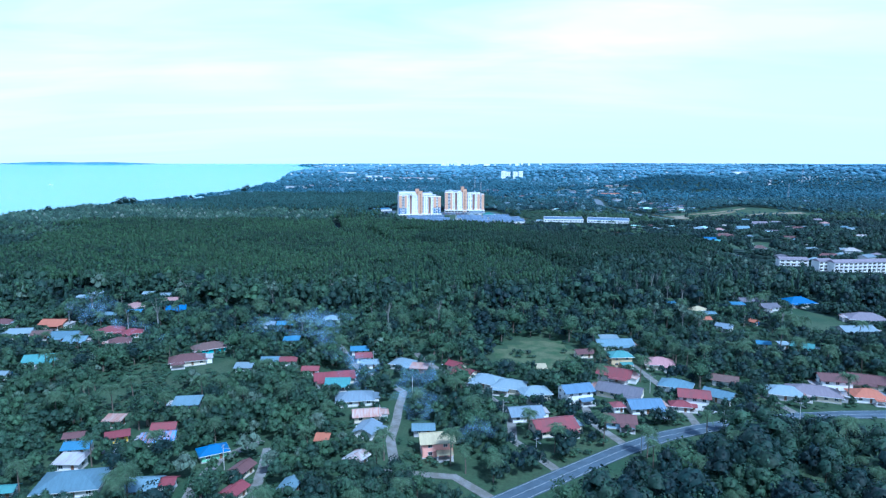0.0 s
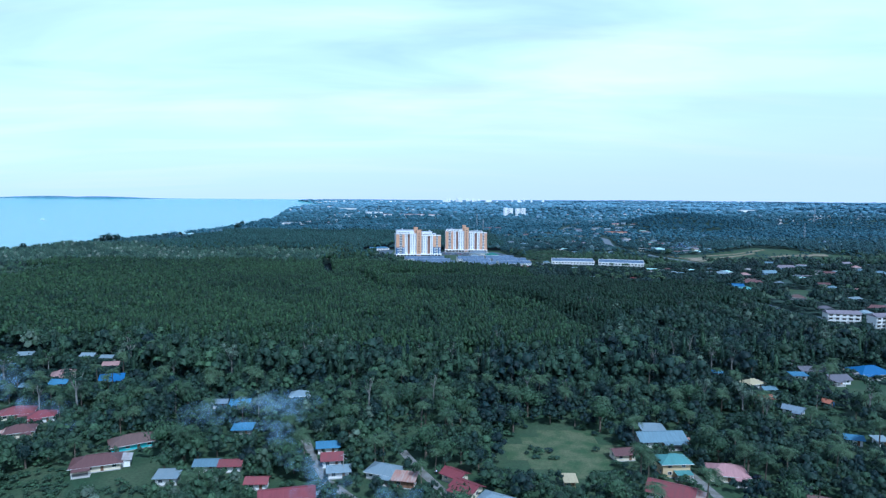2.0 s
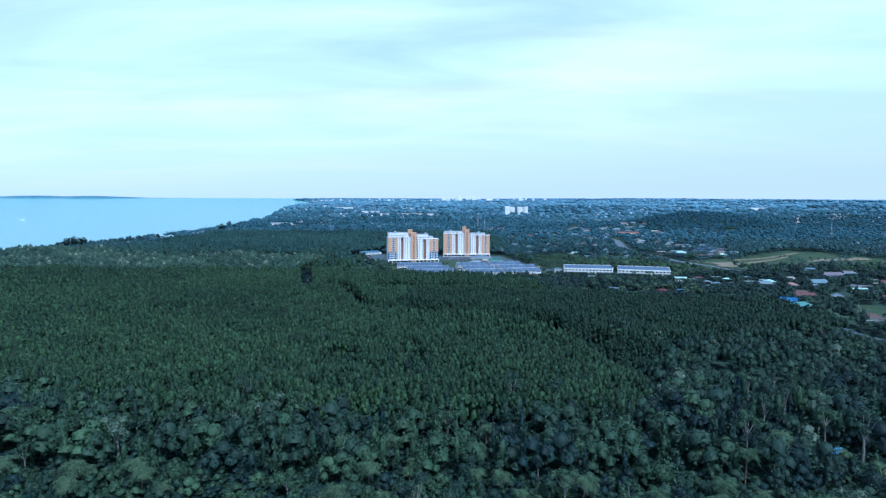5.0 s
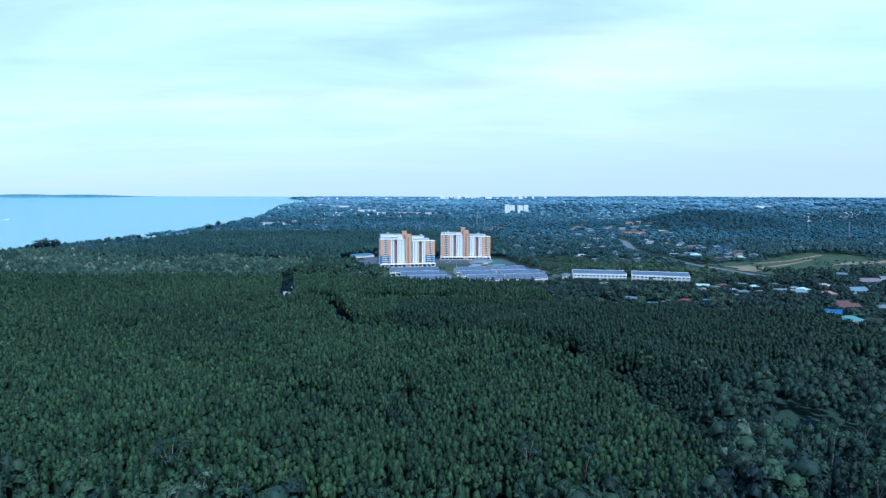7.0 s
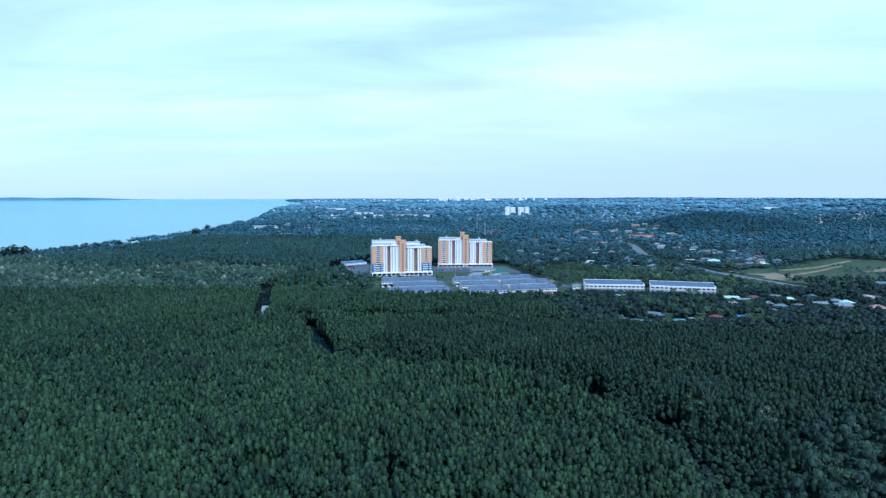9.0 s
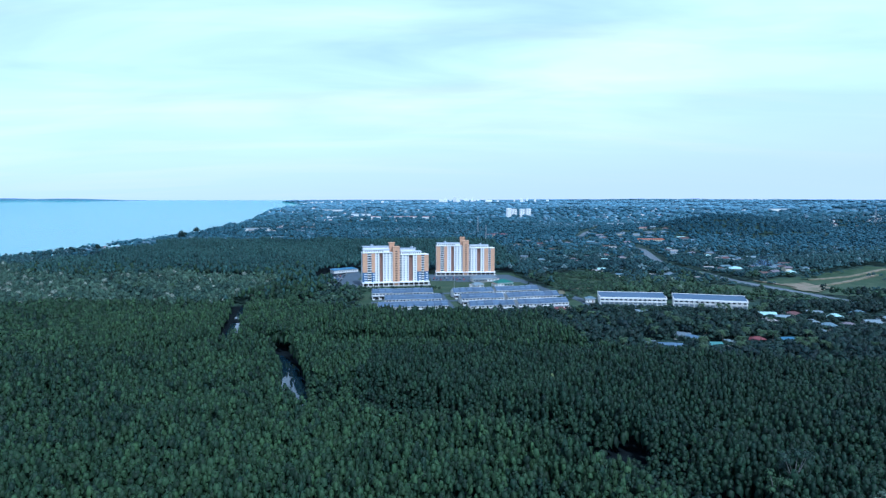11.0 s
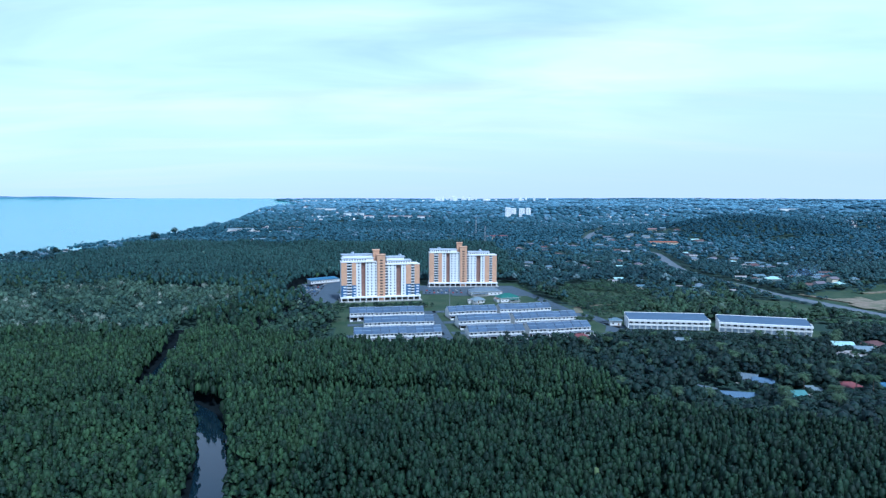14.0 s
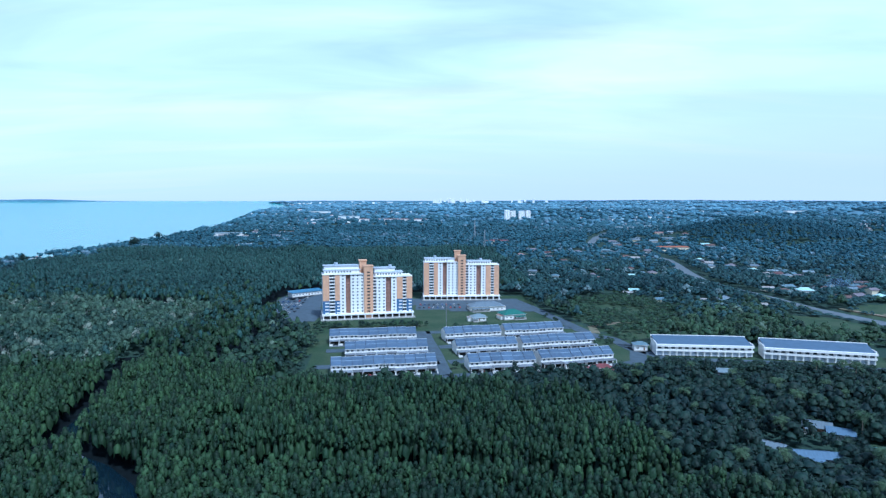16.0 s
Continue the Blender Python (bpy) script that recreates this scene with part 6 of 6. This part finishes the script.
# painted haze: the share of bluer, paler leaf colours grows with distance
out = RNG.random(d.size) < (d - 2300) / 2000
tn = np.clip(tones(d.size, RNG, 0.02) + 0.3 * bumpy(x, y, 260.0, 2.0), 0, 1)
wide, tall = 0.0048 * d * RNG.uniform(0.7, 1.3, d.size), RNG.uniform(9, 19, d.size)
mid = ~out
scatter("far_woods", BROADFAR, x[mid], y[mid], wide[mid], tall[mid], tn[mid], FARHAZELEAF, "wooded country beyond the highway", 8, "woodland")
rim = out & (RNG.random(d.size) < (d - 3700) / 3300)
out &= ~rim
scatter("far_woods", BROADFAR, x[out], y[out], wide[out], tall[out], tn[out], REMOTEHAZELEAF, "blue distant wooded country", 9, "backdrop")
scatter("far_woods", BROADFAR, x[rim], y[rim], wide[rim], tall[rim], tn[rim], SKYLINEHAZELEAF, "pale blue woods on the horizon", 19, "backdrop")

# low hedges and small trees about the estate
hx, hy = [], []
for (x0, y0), (x1, y1), n in (((-84, 1098), (8, 1104), 46), ((-78, 1092), (6, 1099), 36), ((-72, 955), (-82, 1060), 34), ((-80, 950), (-92, 1080), 30), ((26, 1090), (60, 1100), 10), ((-60, 945), (30, 948), 40), ((40, 952), (140, 970), 44), ((118, 1108), (112, 1240), 26), ((160, 1062), (130, 1180), 40), ((128, 1000), (130, 1050), 8), ((30, 962), (28, 990), 7)):
    t_ = RNG.uniform(0, 1, n)
    hx.append(x0 + (x1 - x0) * t_ + RNG.normal(0, 1.6, n))
    hy.append(y0 + (y1 - y0) * t_ + RNG.normal(0, 1.6, n))
for n_, xa_, xb_, ya_, yb_ in ((150, -108, -68, 955, 1100), (60, -150, -100, 1100, 1180), (40, 140, 166, 1030, 1060)):
    hx.append(RNG.uniform(xa_, xb_, n_))
    hy.append(RNG.uniform(ya_, yb_, n_))
hx, hy = np.concatenate(hx), np.concatenate(hy)
away = np.ones(hx.size, bool)
for ln, wd in STREETS:
    away &= dist_line(hx, hy, np.array(ln, float)) > wd / 2 + 1.2
away &= ~inside(hx, hy, [(-154, 1274), (-96, 1274), (-80, 1130), (-96, 1108), (-116, 1128), (-154, 1198)])
hx, hy = hx[away], hy[away]
fx, fy = RNG.uniform(26, 80, 70), RNG.uniform(288, 348, 70)
rough = (bumpy(fx, fy, 9.0, 2.0) > 0.1) & (np.hypot(fx - 55, fy - 318) > 9)
fx, fy = fx[rough], fy[rough]
sx, sy = jitter(400, 760, 1055, 1250, 13.0, RNG)
grown = inside(sx, sy, SLOPE) & (bumpy(sx, sy, 34.0, 3.0) > 0.12) & (np.hypot(sx - 440, sy - 1130) > 34)
sx, sy = sx[grown], sy[grown]
wx_, wy_ = jitter(135, 255, 1045, 1278, 6.2, RNG)
grown = inside(wx_, wy_, WASTE) & (bumpy(wx_, wy_, 24.0, 3.0) + 0.4 * bumpy(wx_, wy_, 9.0, 1.0) > np.where(wy_ < 1135, 0.0, -0.45))
wx_, wy_ = wx_[grown], wy_[grown]
scatter("waste_ground_bushes", BROADC, wx_, wy_, RNG.uniform(0.6, 1.1, wx_.size), RNG.uniform(0.25, 0.62, wx_.size), np.clip(0.3 + 0.6 * RNG.random(wx_.size), 0, 0.95), BROAD, "bright green bushes on the waste ground beside the estate", 29, "bushes")
scatter("slope_bushes", BROADMID, sx, sy, RNG.uniform(0.4, 1.0, sx.size), RNG.uniform(0.25, 0.7, sx.size), tones(sx.size, RNG, 0.0), MIDHAZELEAF, "bushes and small trees scattered over the green slope", 28, "bushes")
scatter("field_bushes", BROADC, fx, fy, RNG.uniform(0.3, 0.7, fx.size), RNG.uniform(0.12, 0.32, fx.size), tones(fx.size, RNG, 0.0), BROAD, "low green bushes overgrowing the open field", 27, "bushes")
scatter("estate_hedge", BROADC, hx, hy, RNG.uniform(0.45, 0.8, hx.size), RNG.uniform(0.28, 0.6, hx.size), tones(hx.size, RNG, 0.0), BROAD, "low green hedges and small trees round the estate", 17, "hedge")

# ---- single trees of the village ----
def palm_template(seed):
    r = random.Random(seed)
    e = thing("coconut_palm", 0, 0, 0, 0, "tall coconut palm with drooping green fronds", "palm tree", "coconut palms")
    H, lean = 10.0, r.uniform(-0.9, 0.9)
    s = Shape()
    n = 5
    for k in range(n):
        z0, z1 = H * k / n, H * (k + 1) / n
        ring = []
        for z in (z0, z1):
            q = 0.24 - 0.10 * z / H
            ox = lean * (z / H) ** 2
            ring.append([(ox + q * math.cos(i * math.tau / 6), q * math.sin(i * math.tau / 6), z - (0.4 if k == 0 and z == z0 else 0)) for i in range(6)])
        s.solid(ring[0], ring[1])
    part("trunk", s.mesh("trunk", BARK), e)
    V, Fc = [], []
    for i in range(26):   # fronds: an arching rib with a comb of hanging leaflets
        a = i * 2.4 + r.uniform(-0.2, 0.2)
        up = r.uniform(-0.35, 1.2)
        L = r.uniform(3.4, 4.6)
        sx, sy = -math.sin(a), math.cos(a)
        pts = []
        for k in range(9):
            t = k / 8
            d = L * t * (0.96 - 0.16 * t)
            z = up * L * 0.42 * t - (1.0 + 0.5 * (1.2 - up)) * t * t * 1.7
            pts.append((lean + d * math.cos(a), d * math.sin(a), H + 0.1 + z))
        for k in range(8):
            p, q = pts[k], pts[k + 1]
            w = 1.45 * math.sin(math.pi * (0.16 + 0.80 * (k + 0.5) / 8)) + 0.05
            for sg in (-1, 1):
                c = len(V)
                tip = (q[0] + sg * sx * w + 0.35 * math.cos(a), q[1] + sg * sy * w + 0.35 * math.sin(a), q[2] - 0.45 * w)
                V += [p, ((p[0] + 2 * q[0]) / 3, (p[1] + 2 * q[1]) / 3, (p[2] + 2 * q[2]) / 3), tip]
                Fc += [(c, c + 1, c + 2)]
    part("crown", tri_mesh("crown", np.array(V), np.array(Fc), np.full(len(V), r.uniform(0.1, 0.9)), [PALMLEAF]), e)
    return e


def tall_tree(seed, H, R, tone, label):
    """A forest tree: a long pale stem, forked high, under an open crown of separate tufts."""
    r = random.Random(seed)
    e = thing("forest_tree", 0, 0, 0, 0, label, "tree", "tall forest trees")
    ring = lambda x, y, z, q: [(x + q * math.cos(i * math.tau / 6), y + q * math.sin(i * math.tau / 6), z) for i in range(6)]
    s = Shape().solid(ring(0, 0, -0.4, 0.020 * H), ring(0.2, 0, 0.55 * H, 0.014 * H))
    lobes = []
    for i in range(6):
        a = i * math.tau / 6 + r.uniform(-0.4, 0.4)
        q, z = r.uniform(0.25, 0.8) * R, r.uniform(0.62, 0.93) * H
        s.solid(ring(0.2, 0, r.uniform(0.45, 0.54) * H, 0.009 * H), ring(q * math.cos(a), q * math.sin(a), z, 0.004 * H))
        lobes.append((q * math.cos(a), q * math.sin(a), z, r.uniform(0.30, 0.46) * R, 0.085 * H))
    part("trunk", s.mesh("trunk", PALEBARK), e, "pale grey trunk with forked limbs")
    v, f = crown(seed, lobes, 340, 0.34, "lobes", -0.5, 0.55, None, 0.6)
    part("crown", tri_mesh("crown", v, f, np.full(len(v), tone), [BROAD]), e)
    return e


def tree_template(seed, H, R, n, leaf, k, label):
    r = random.Random(seed)
    e = thing("broadleaf_tree", 0, 0, 0, 0, label, "tree", "garden trees")
    s = Shape()
    ring = lambda x, y, z, q: [(x + q * math.cos(i * math.tau / 6), y + q * math.sin(i * math.tau / 6), z) for i in range(6)]
    s.solid(ring(0, 0, -0.4, 0.035 * H), ring(0, 0, 0.45 * H, 0.022 * H))
    for i in range(4):
        a = i * math.tau / 4 + r.uniform(-0.4, 0.4)
        s.solid(ring(0, 0, 0.33 * H, 0.016 * H), ring(0.5 * R * math.cos(a), 0.5 * R * math.sin(a), r.uniform(0.58, 0.7) * H, 0.006 * H))
    part("trunk", s.mesh("trunk", BARK), e, "brown trunk with spreading limbs")
    v, f = lobed(seed, H, R, n, leaf, k)
    part("crown", tri_mesh("crown", v, f, np.full(len(v), r.uniform(0.05, 0.9)), [BROAD]), e)
    return e


GR = random.Random(4)
PALMS = [palm_template(s) for s in range(6)]
TREES = [tree_template(200 + i, 11 + i, 4.5 + 0.4 * i, 420, 0.40, 8, lab) for i, lab in enumerate(("rounded dark green garden tree", "spreading green fruit tree among houses", "broad-crowned mango tree by a house", "tall leafy roadside tree", "wide rain tree with dense crown"))]


def plant(templates, n, xa, xb, ya, yb, gap, smin, smax, used):
    count = 0
    for _ in range(n * 15):
        px, py = GR.uniform(xa, xb), GR.uniform(ya, yb)
        if abs(px) > 0.74 * py + 30 or not free(np.array([px]), np.array([py]), gap)[0]:
            continue
        sc = GR.uniform(smin, smax)
        lim = sightline(np.array([px]), np.array([py]), 2.5)[0]
        if templates is not PALMS and lim < 11 * sc:
            continue
        m = pose(px, py, ground_z(px, py), 0, 0, GR.uniform(0, 360)) @ Matrix.Scale(sc, 4)
        i = GR.randrange(len(templates))
        t = templates[i]
        if i not in used:
            used.add(i)
            t.matrix_basis = m
        else:
            c = copy_thing(t, m)
            c.matrix_basis = m
        count += 1
        if count >= n:
            return


PALEBARK = mat("pale_bark", (0.20, 0.20, 0.18), 0.9, 0.3, 1.5, 8, 0.3)
TALLS = [tall_tree(500 + i, 17 + i, 4.2 + 0.3 * i, (0.9, 0.5, 1.0, 0.7, 0.25)[i], lab) for i, lab in enumerate(("tall slender forest tree with grey-green crown", "tall forest tree with open green crown", "pale-leaved tall tree at the wood's edge", "tall green tree with forked pale stem", "tall dark forest tree with open crown"))]
used_p, used_t, used_f = set(), set(), set()
plant(TALLS, 48, -230, 220, 345, 475, 0.5, 0.8, 1.25, used_f)
plant(TALLS, 26, 120, 300, 440, 620, 0.5, 0.8, 1.2, used_f)
plant(TALLS, 26, -420, -185, 960, 1180, 0.5, 0.7, 1.0, used_f)
plant(PALMS, 225, -260, 240, 160, 430, 0.4, 0.8, 1.35, used_p)
plant(PALMS, 50, 200, 330, 1035, 1115, 0.4, 0.9, 1.3, used_p)
plant(PALMS, 60, 110, 300, 790, 960, 0.4, 0.9, 1.3, used_p)
plant(TREES, 170, -240, 230, 150, 400, 1.5, 0.6, 1.15, used_t)

# great sheoaks on the shore
def sheoak(x, y, H):
    e = thing("shore_tree", x, y, ground_z(x, y), 0, "tall feathery dark sheoak standing on the shore", "tree", "shore trees")
    part("trunk", Shape().cyl(0, 0, -0.5, 0.6 * H, 0.5, 7, 0.25).mesh("trunk", BARK), e)
    v, f = lobed(int(abs(x)), H, 0.42 * H, 260, 1.3, 7)
    part("crown", tri_mesh("crown", v, f, np.full(len(v), 0.1), [BROAD]), e)


for sx_, sy_, sh_ in ((-588, 1835, 27), (-690, 1345, 28), (-678, 1352, 25), (-699, 1335, 24), (-706, 1322, 17), (-655, 1520, 17), (-652, 1600, 15), (-668, 2120, 24), (-655, 1420, 16), (-735, 1150, 20)):
    sheoak(sx_, sy_, sh_)

# ---- cars ----
CARP = [mat(nm, c, 0.5, 0.05, 1, 5, spec=0.6) for nm, c in (("white_car_paint", (0.52, 0.53, 0.54)), ("silver_car_paint", (0.45, 0.46, 0.48)), ("dark_car_paint", (0.03, 0.035, 0.045)), ("red_car_paint", (0.4, 0.04, 0.04)), ("blue_car_paint", (0.06, 0.13, 0.3)))]
RUBBER = mat("tyre_rubber", (0.02, 0.02, 0.02), 0.9, 0.1)
TYRE = bpy.data.meshes.new("wheel")
_bm = bmesh.new()
bmesh.ops.create_cone(_bm, cap_ends=True, segments=10, radius1=0.32, radius2=0.32, depth=0.22, matrix=Matrix.Rotation(math.pi / 2, 4, "X"))
_bm.to_mesh(TYRE)
_bm.free()
TYRE.materials.append(RUBBER)


def car_template(i, paint, colour):
    e = thing("car", 0, 0, 0, 0, f"parked {colour} car on the ground", "car", "parked cars")
    b = Shape().solid([(-2.15, -0.85, 0.32), (2.15, -0.85, 0.32), (2.15, 0.85, 0.32), (-2.15, 0.85, 0.32)], [(-2.1, -0.82, 0.85), (2.0, -0.82, 0.78), (2.0, 0.82, 0.78), (-2.1, 0.82, 0.85)])
    part("body", b.mesh("body", paint), e)
    part("cabin_glass", Shape().solid([(-1.7, -0.78, 0.84), (0.95, -0.78, 0.84), (0.95, 0.78, 0.84), (-1.7, 0.78, 0.84)], [(-1.3, -0.62, 1.36), (0.3, -0.62, 1.36), (0.3, 0.62, 1.36), (-1.3, 0.62, 1.36)]).mesh("cabin_glass", GLASS), e)
    part("car_roof", Shape().box(-1.32, 0.32, -0.64, 0.64, 1.36, 1.43).mesh("car_roof", paint), e)
    for wx in (-1.35, 1.35):
        for wy in (-0.76, 0.76):
            o = part("wheel", TYRE, e)
            o.matrix_basis = pose(wx, wy, 0.32)
    return e


CARS = [car_template(i, p, c) for i, (p, c) in enumerate(zip(CARP, ("white", "silver", "black", "red", "blue")))]
used_c = set()


def park(x, y, rot, lift=0.1, kinds=(0, 0, 1, 1, 1, 2, 2, 2, 4, 3)):
    i = GR.choice(kinds)
    m = pose(x, y, ground_z(x, y) + lift, 0, 0, rot)
    if i not in used_c:
        used_c.add(i)
        CARS[i].matrix_basis = m
    else:
        copy_thing(CARS[i], m)


for k in range(20):
    park(2 + 4.2 * (k % 10) + GR.uniform(-0.6, 0.6), 1184 + 16 * (k // 10) + 0.2 * (k % 10), 95 + GR.uniform(-6, 6), 0.28, (1, 2, 2, 3, 4, 4))
for k in range(16):
    park(48 + 3.6 * (k % 8) + GR.uniform(-0.5, 0.5), 1192 + 12 * (k // 8), 95 + GR.uniform(-6, 6), 0.28, (0, 1, 2, 2, 4))
for k in range(30):
    park(-142 + 5.6 * (k % 5) + 1.2 * (k // 5), 1252 - 17 * (k // 5), 80 + GR.uniform(-5, 5), 0.28)
for k in range(9):
    park(-40 + 6.4 * k, 954.0 + 1.05 * k, 95 + GR.uniform(-8, 8), 0.28)
for k in range(13):
    park(41 + 6.8 * k, 963.5 + 1.45 * k, 98 + GR.uniform(-8, 8), 0.28)
park(-119, 203, 20)
park(-114, 205, 100)
park(-70, 172, 15)
park(-52, 171, 15)
park(105, 237, 10)
park(110, 240, 25)
park(119, 296, 40)
park(60, 262, 70)
park(88, 232, 20)
park(200, 241.7, 2, 0.13)
for i, c in enumerate(CARS):
    if i not in used_c:
        park(-20 + 6 * i, 1060, 10)

# ---- poles ----
pole = thing("utility_pole", 32, 198, 4.5, 30, "grey concrete utility pole with a steel crossarm", "utility pole", "utility poles")
part("post", Shape().cyl(0, 0, -0.5, 9.0, 0.15, 7, 0.10).mesh("post", CONC), pole)
part("crossarm", Shape().box(-1.0, 1.0, -0.06, 0.06, 8.4, 8.55).mesh("crossarm", STEEL), pole)
part("lamp_arm", Shape().box(-0.05, 0.05, -1.8, 0, 7.7, 7.8).box(-0.15, 0.15, -2.4, -1.7, 7.66, 7.78).mesh("lamp_arm", STEEL), pole)
for px, py, a in ((70, 205, 30), (106, 221, 20), (140, 230, 10), (176, 233, 0), (-24, 226, 90), (-13, 258, 90), (-34, 294, 40), (92, 262, 90), (-72, 192, 80), (24, 232, 90), (210, 436, 0), (232, 400, 0)):
    copy_thing(pole, pose(px, py, ground_z(px, py), 0, 0, a))
mast = thing("lattice_mast", 26, 1098, 5.0, 0, "thin tall steel mast beside the lawn", "mast")
part("post", Shape().cyl(0, 0, -0.5, 30, 0.28, 6, 0.12).mesh("post", STEEL), mast)
part("base", Shape().box(-0.8, 0.8, -0.8, 0.8, -0.5, 0.3).mesh("base", CONC), mast)

# ---- masts far off, and a boat ----
def lattice_mast(x, y, h):
    X, Y, Z, S = (float(q) for q in settle(x, y, terrain(x, y)))
    e = thing("lattice_mast", X, Y, Z, 20, "thin steel lattice mast rising over the trees", "mast", "lattice masts")
    e.scale = (S, S, S)
    r0, r1 = 2.0, 0.5
    for a, b in ((1, 1), (1, -1), (-1, 1), (-1, -1)):
        leg = Shape().solid([(a * r0 - 0.2, b * r0 - 0.2, -1), (a * r0 + 0.2, b * r0 - 0.2, -1), (a * r0 + 0.2, b * r0 + 0.2, -1), (a * r0 - 0.2, b * r0 + 0.2, -1)],
                  [(a * r1 - 0.15, b * r1 - 0.15, h), (a * r1 + 0.15, b * r1 - 0.15, h), (a * r1 + 0.15, b * r1 + 0.15, h), (a * r1 - 0.15, b * r1 + 0.15, h)])
        part("leg", leg.mesh("leg", STEEL), e)
    n = int(h / 4)
    for k in range(n):
        q = r0 + (r1 - r0) * (k + 0.5) / n
        part("brace", Shape().box(-q - 0.1, q + 0.1, -q - 0.1, -q + 0.1, -0.12, 0.12).box(-q - 0.1, q + 0.1, q - 0.1, q + 0.1, -0.12, 0.12).mesh("brace", STEEL), e).matrix_basis = pose(0, 0, h * (k + 0.5) / n)


for mx_, my_, mh_ in ((106, 2056, 52), (111, 1814, 42), (-309, 2992, 60), (1314, 2271, 60), (925, 1658, 45)):
    lattice_mast(mx_, my_, mh_)
X, Y, Z, S = (float(q) for q in settle(-1660, 2620, 0.0))
boat = thing("boat", X, Y, Z, 25, "small white boat out on the grey-blue sea", "boat")
boat.scale = (S, S, S)
part("hull", Shape().solid([(-7, -1.4, -0.4), (6, -1.4, -0.4), (6, 1.4, -0.4), (-7, 1.4, -0.4)], [(-8, -2.2, 1.8), (10, -0.3, 2.6), (10, 0.3, 2.6), (-8, 2.2, 1.8)]).mesh("hull", WALL["white"]), boat)
part("cabin", Shape().solid([(-5, -1.6, 1.8), (2, -1.6, 1.8), (2, 1.6, 1.8), (-5, 1.6, 1.8)], [(-4.6, -1.4, 4.2), (1.2, -1.4, 4.2), (1.2, 1.4, 4.2), (-4.6, 1.4, 4.2)]).mesh("cabin", WALL["white"]), boat)

# ---- smoke of small garden fires ----
SMOKE = bpy.data.materials.new("thin_smoke")
SMOKE.use_nodes = True
_n, _l = SMOKE.node_tree.nodes, SMOKE.node_tree.links
_n["Principled BSDF"].inputs["Base Color"].default_value = (0.46, 0.70, 1.0, 1)
_n["Principled BSDF"].inputs["Roughness"].default_value = 1.0
_n["Principled BSDF"].inputs["Specular IOR Level"].default_value = 0.0
_g = _n.new("ShaderNodeNewGeometry")
_t = _n.new("ShaderNodeTexNoise")
_t.inputs["Scale"].default_value, _t.inputs["Detail"].default_value = 0.16, 6
_r = _n.new("ShaderNodeMapRange")
_r.inputs["From Min"].default_value, _r.inputs["From Max"].default_value = 0.44, 0.74
_r.inputs["To Min"].default_value, _r.inputs["To Max"].default_value = 0.0, 0.078
_l.new(_g.outputs["Position"], _t.inputs["Vector"])
_l.new(_t.outputs["Fac"], _r.inputs["Value"])
_l.new(_r.outputs[0], _n["Principled BSDF"].inputs["Alpha"])


def smoke(x, y, puffs, drift, size, seed, label):
    """A thin drifting plume: many small ragged puffs strewn down the wind, half clear."""
    r = random.Random(seed)
    e = thing("smoke_plume", x, y, ground_z(x, y), 0, label, "smoke")
    for k in range(puffs):
        t = (k + r.uniform(-0.4, 0.4)) / max(puffs - 1, 1)
        bm = bmesh.new()
        bmesh.ops.create_icosphere(bm, subdivisions=2, radius=1.0)
        R = size * r.uniform(0.45, 1.0) * (0.5 + 0.6 * t)
        off = Vector((r.uniform(0, 50), r.uniform(0, 50), r.uniform(0, 50)))
        for v in bm.verts:
            d = 1 + 0.8 * noise.noise(v.co * 1.9 + off)
            v.co = Vector((v.co.x * R * 1.5 * d, v.co.y * R * 1.5 * d, v.co.z * R * 0.75 * d))
        me = bpy.data.meshes.new("puff")
        bm.to_mesh(me)
        bm.free()
        me.materials.append(SMOKE)
        for pl in me.polygons:
            pl.use_smooth = True
        o = part("puff", me, e)
        o.visible_shadow = False
        spread = size * (0.5 + 0.9 * t)
        o.matrix_basis = pose(drift[0] * t + r.gauss(0, 0.6) * spread, drift[1] * t + r.gauss(0, 0.6) * spread, 2 + drift[2] * t + R * 0.4)


smoke(415, 1262, 14, (80, 20, 6), 11.0, 7, "thin pale smoke trailing over far roofs")
smoke(-9, 222, 10, (-4, 10, 14), 5.2, 3, "thin blue smoke drifting from a garden fire")
smoke(8, 208, 10, (6, 4, 5), 3.6, 4, "thin blue smoke beside the pink house")
smoke(-34, 262, 14, (-46, 72, 14), 9.5, 5, "wide thin blue smoke over the houses")
smoke(-150, 330, 8, (-70, 40, 8), 8.0, 6, "thin blue smoke rising before the trees")
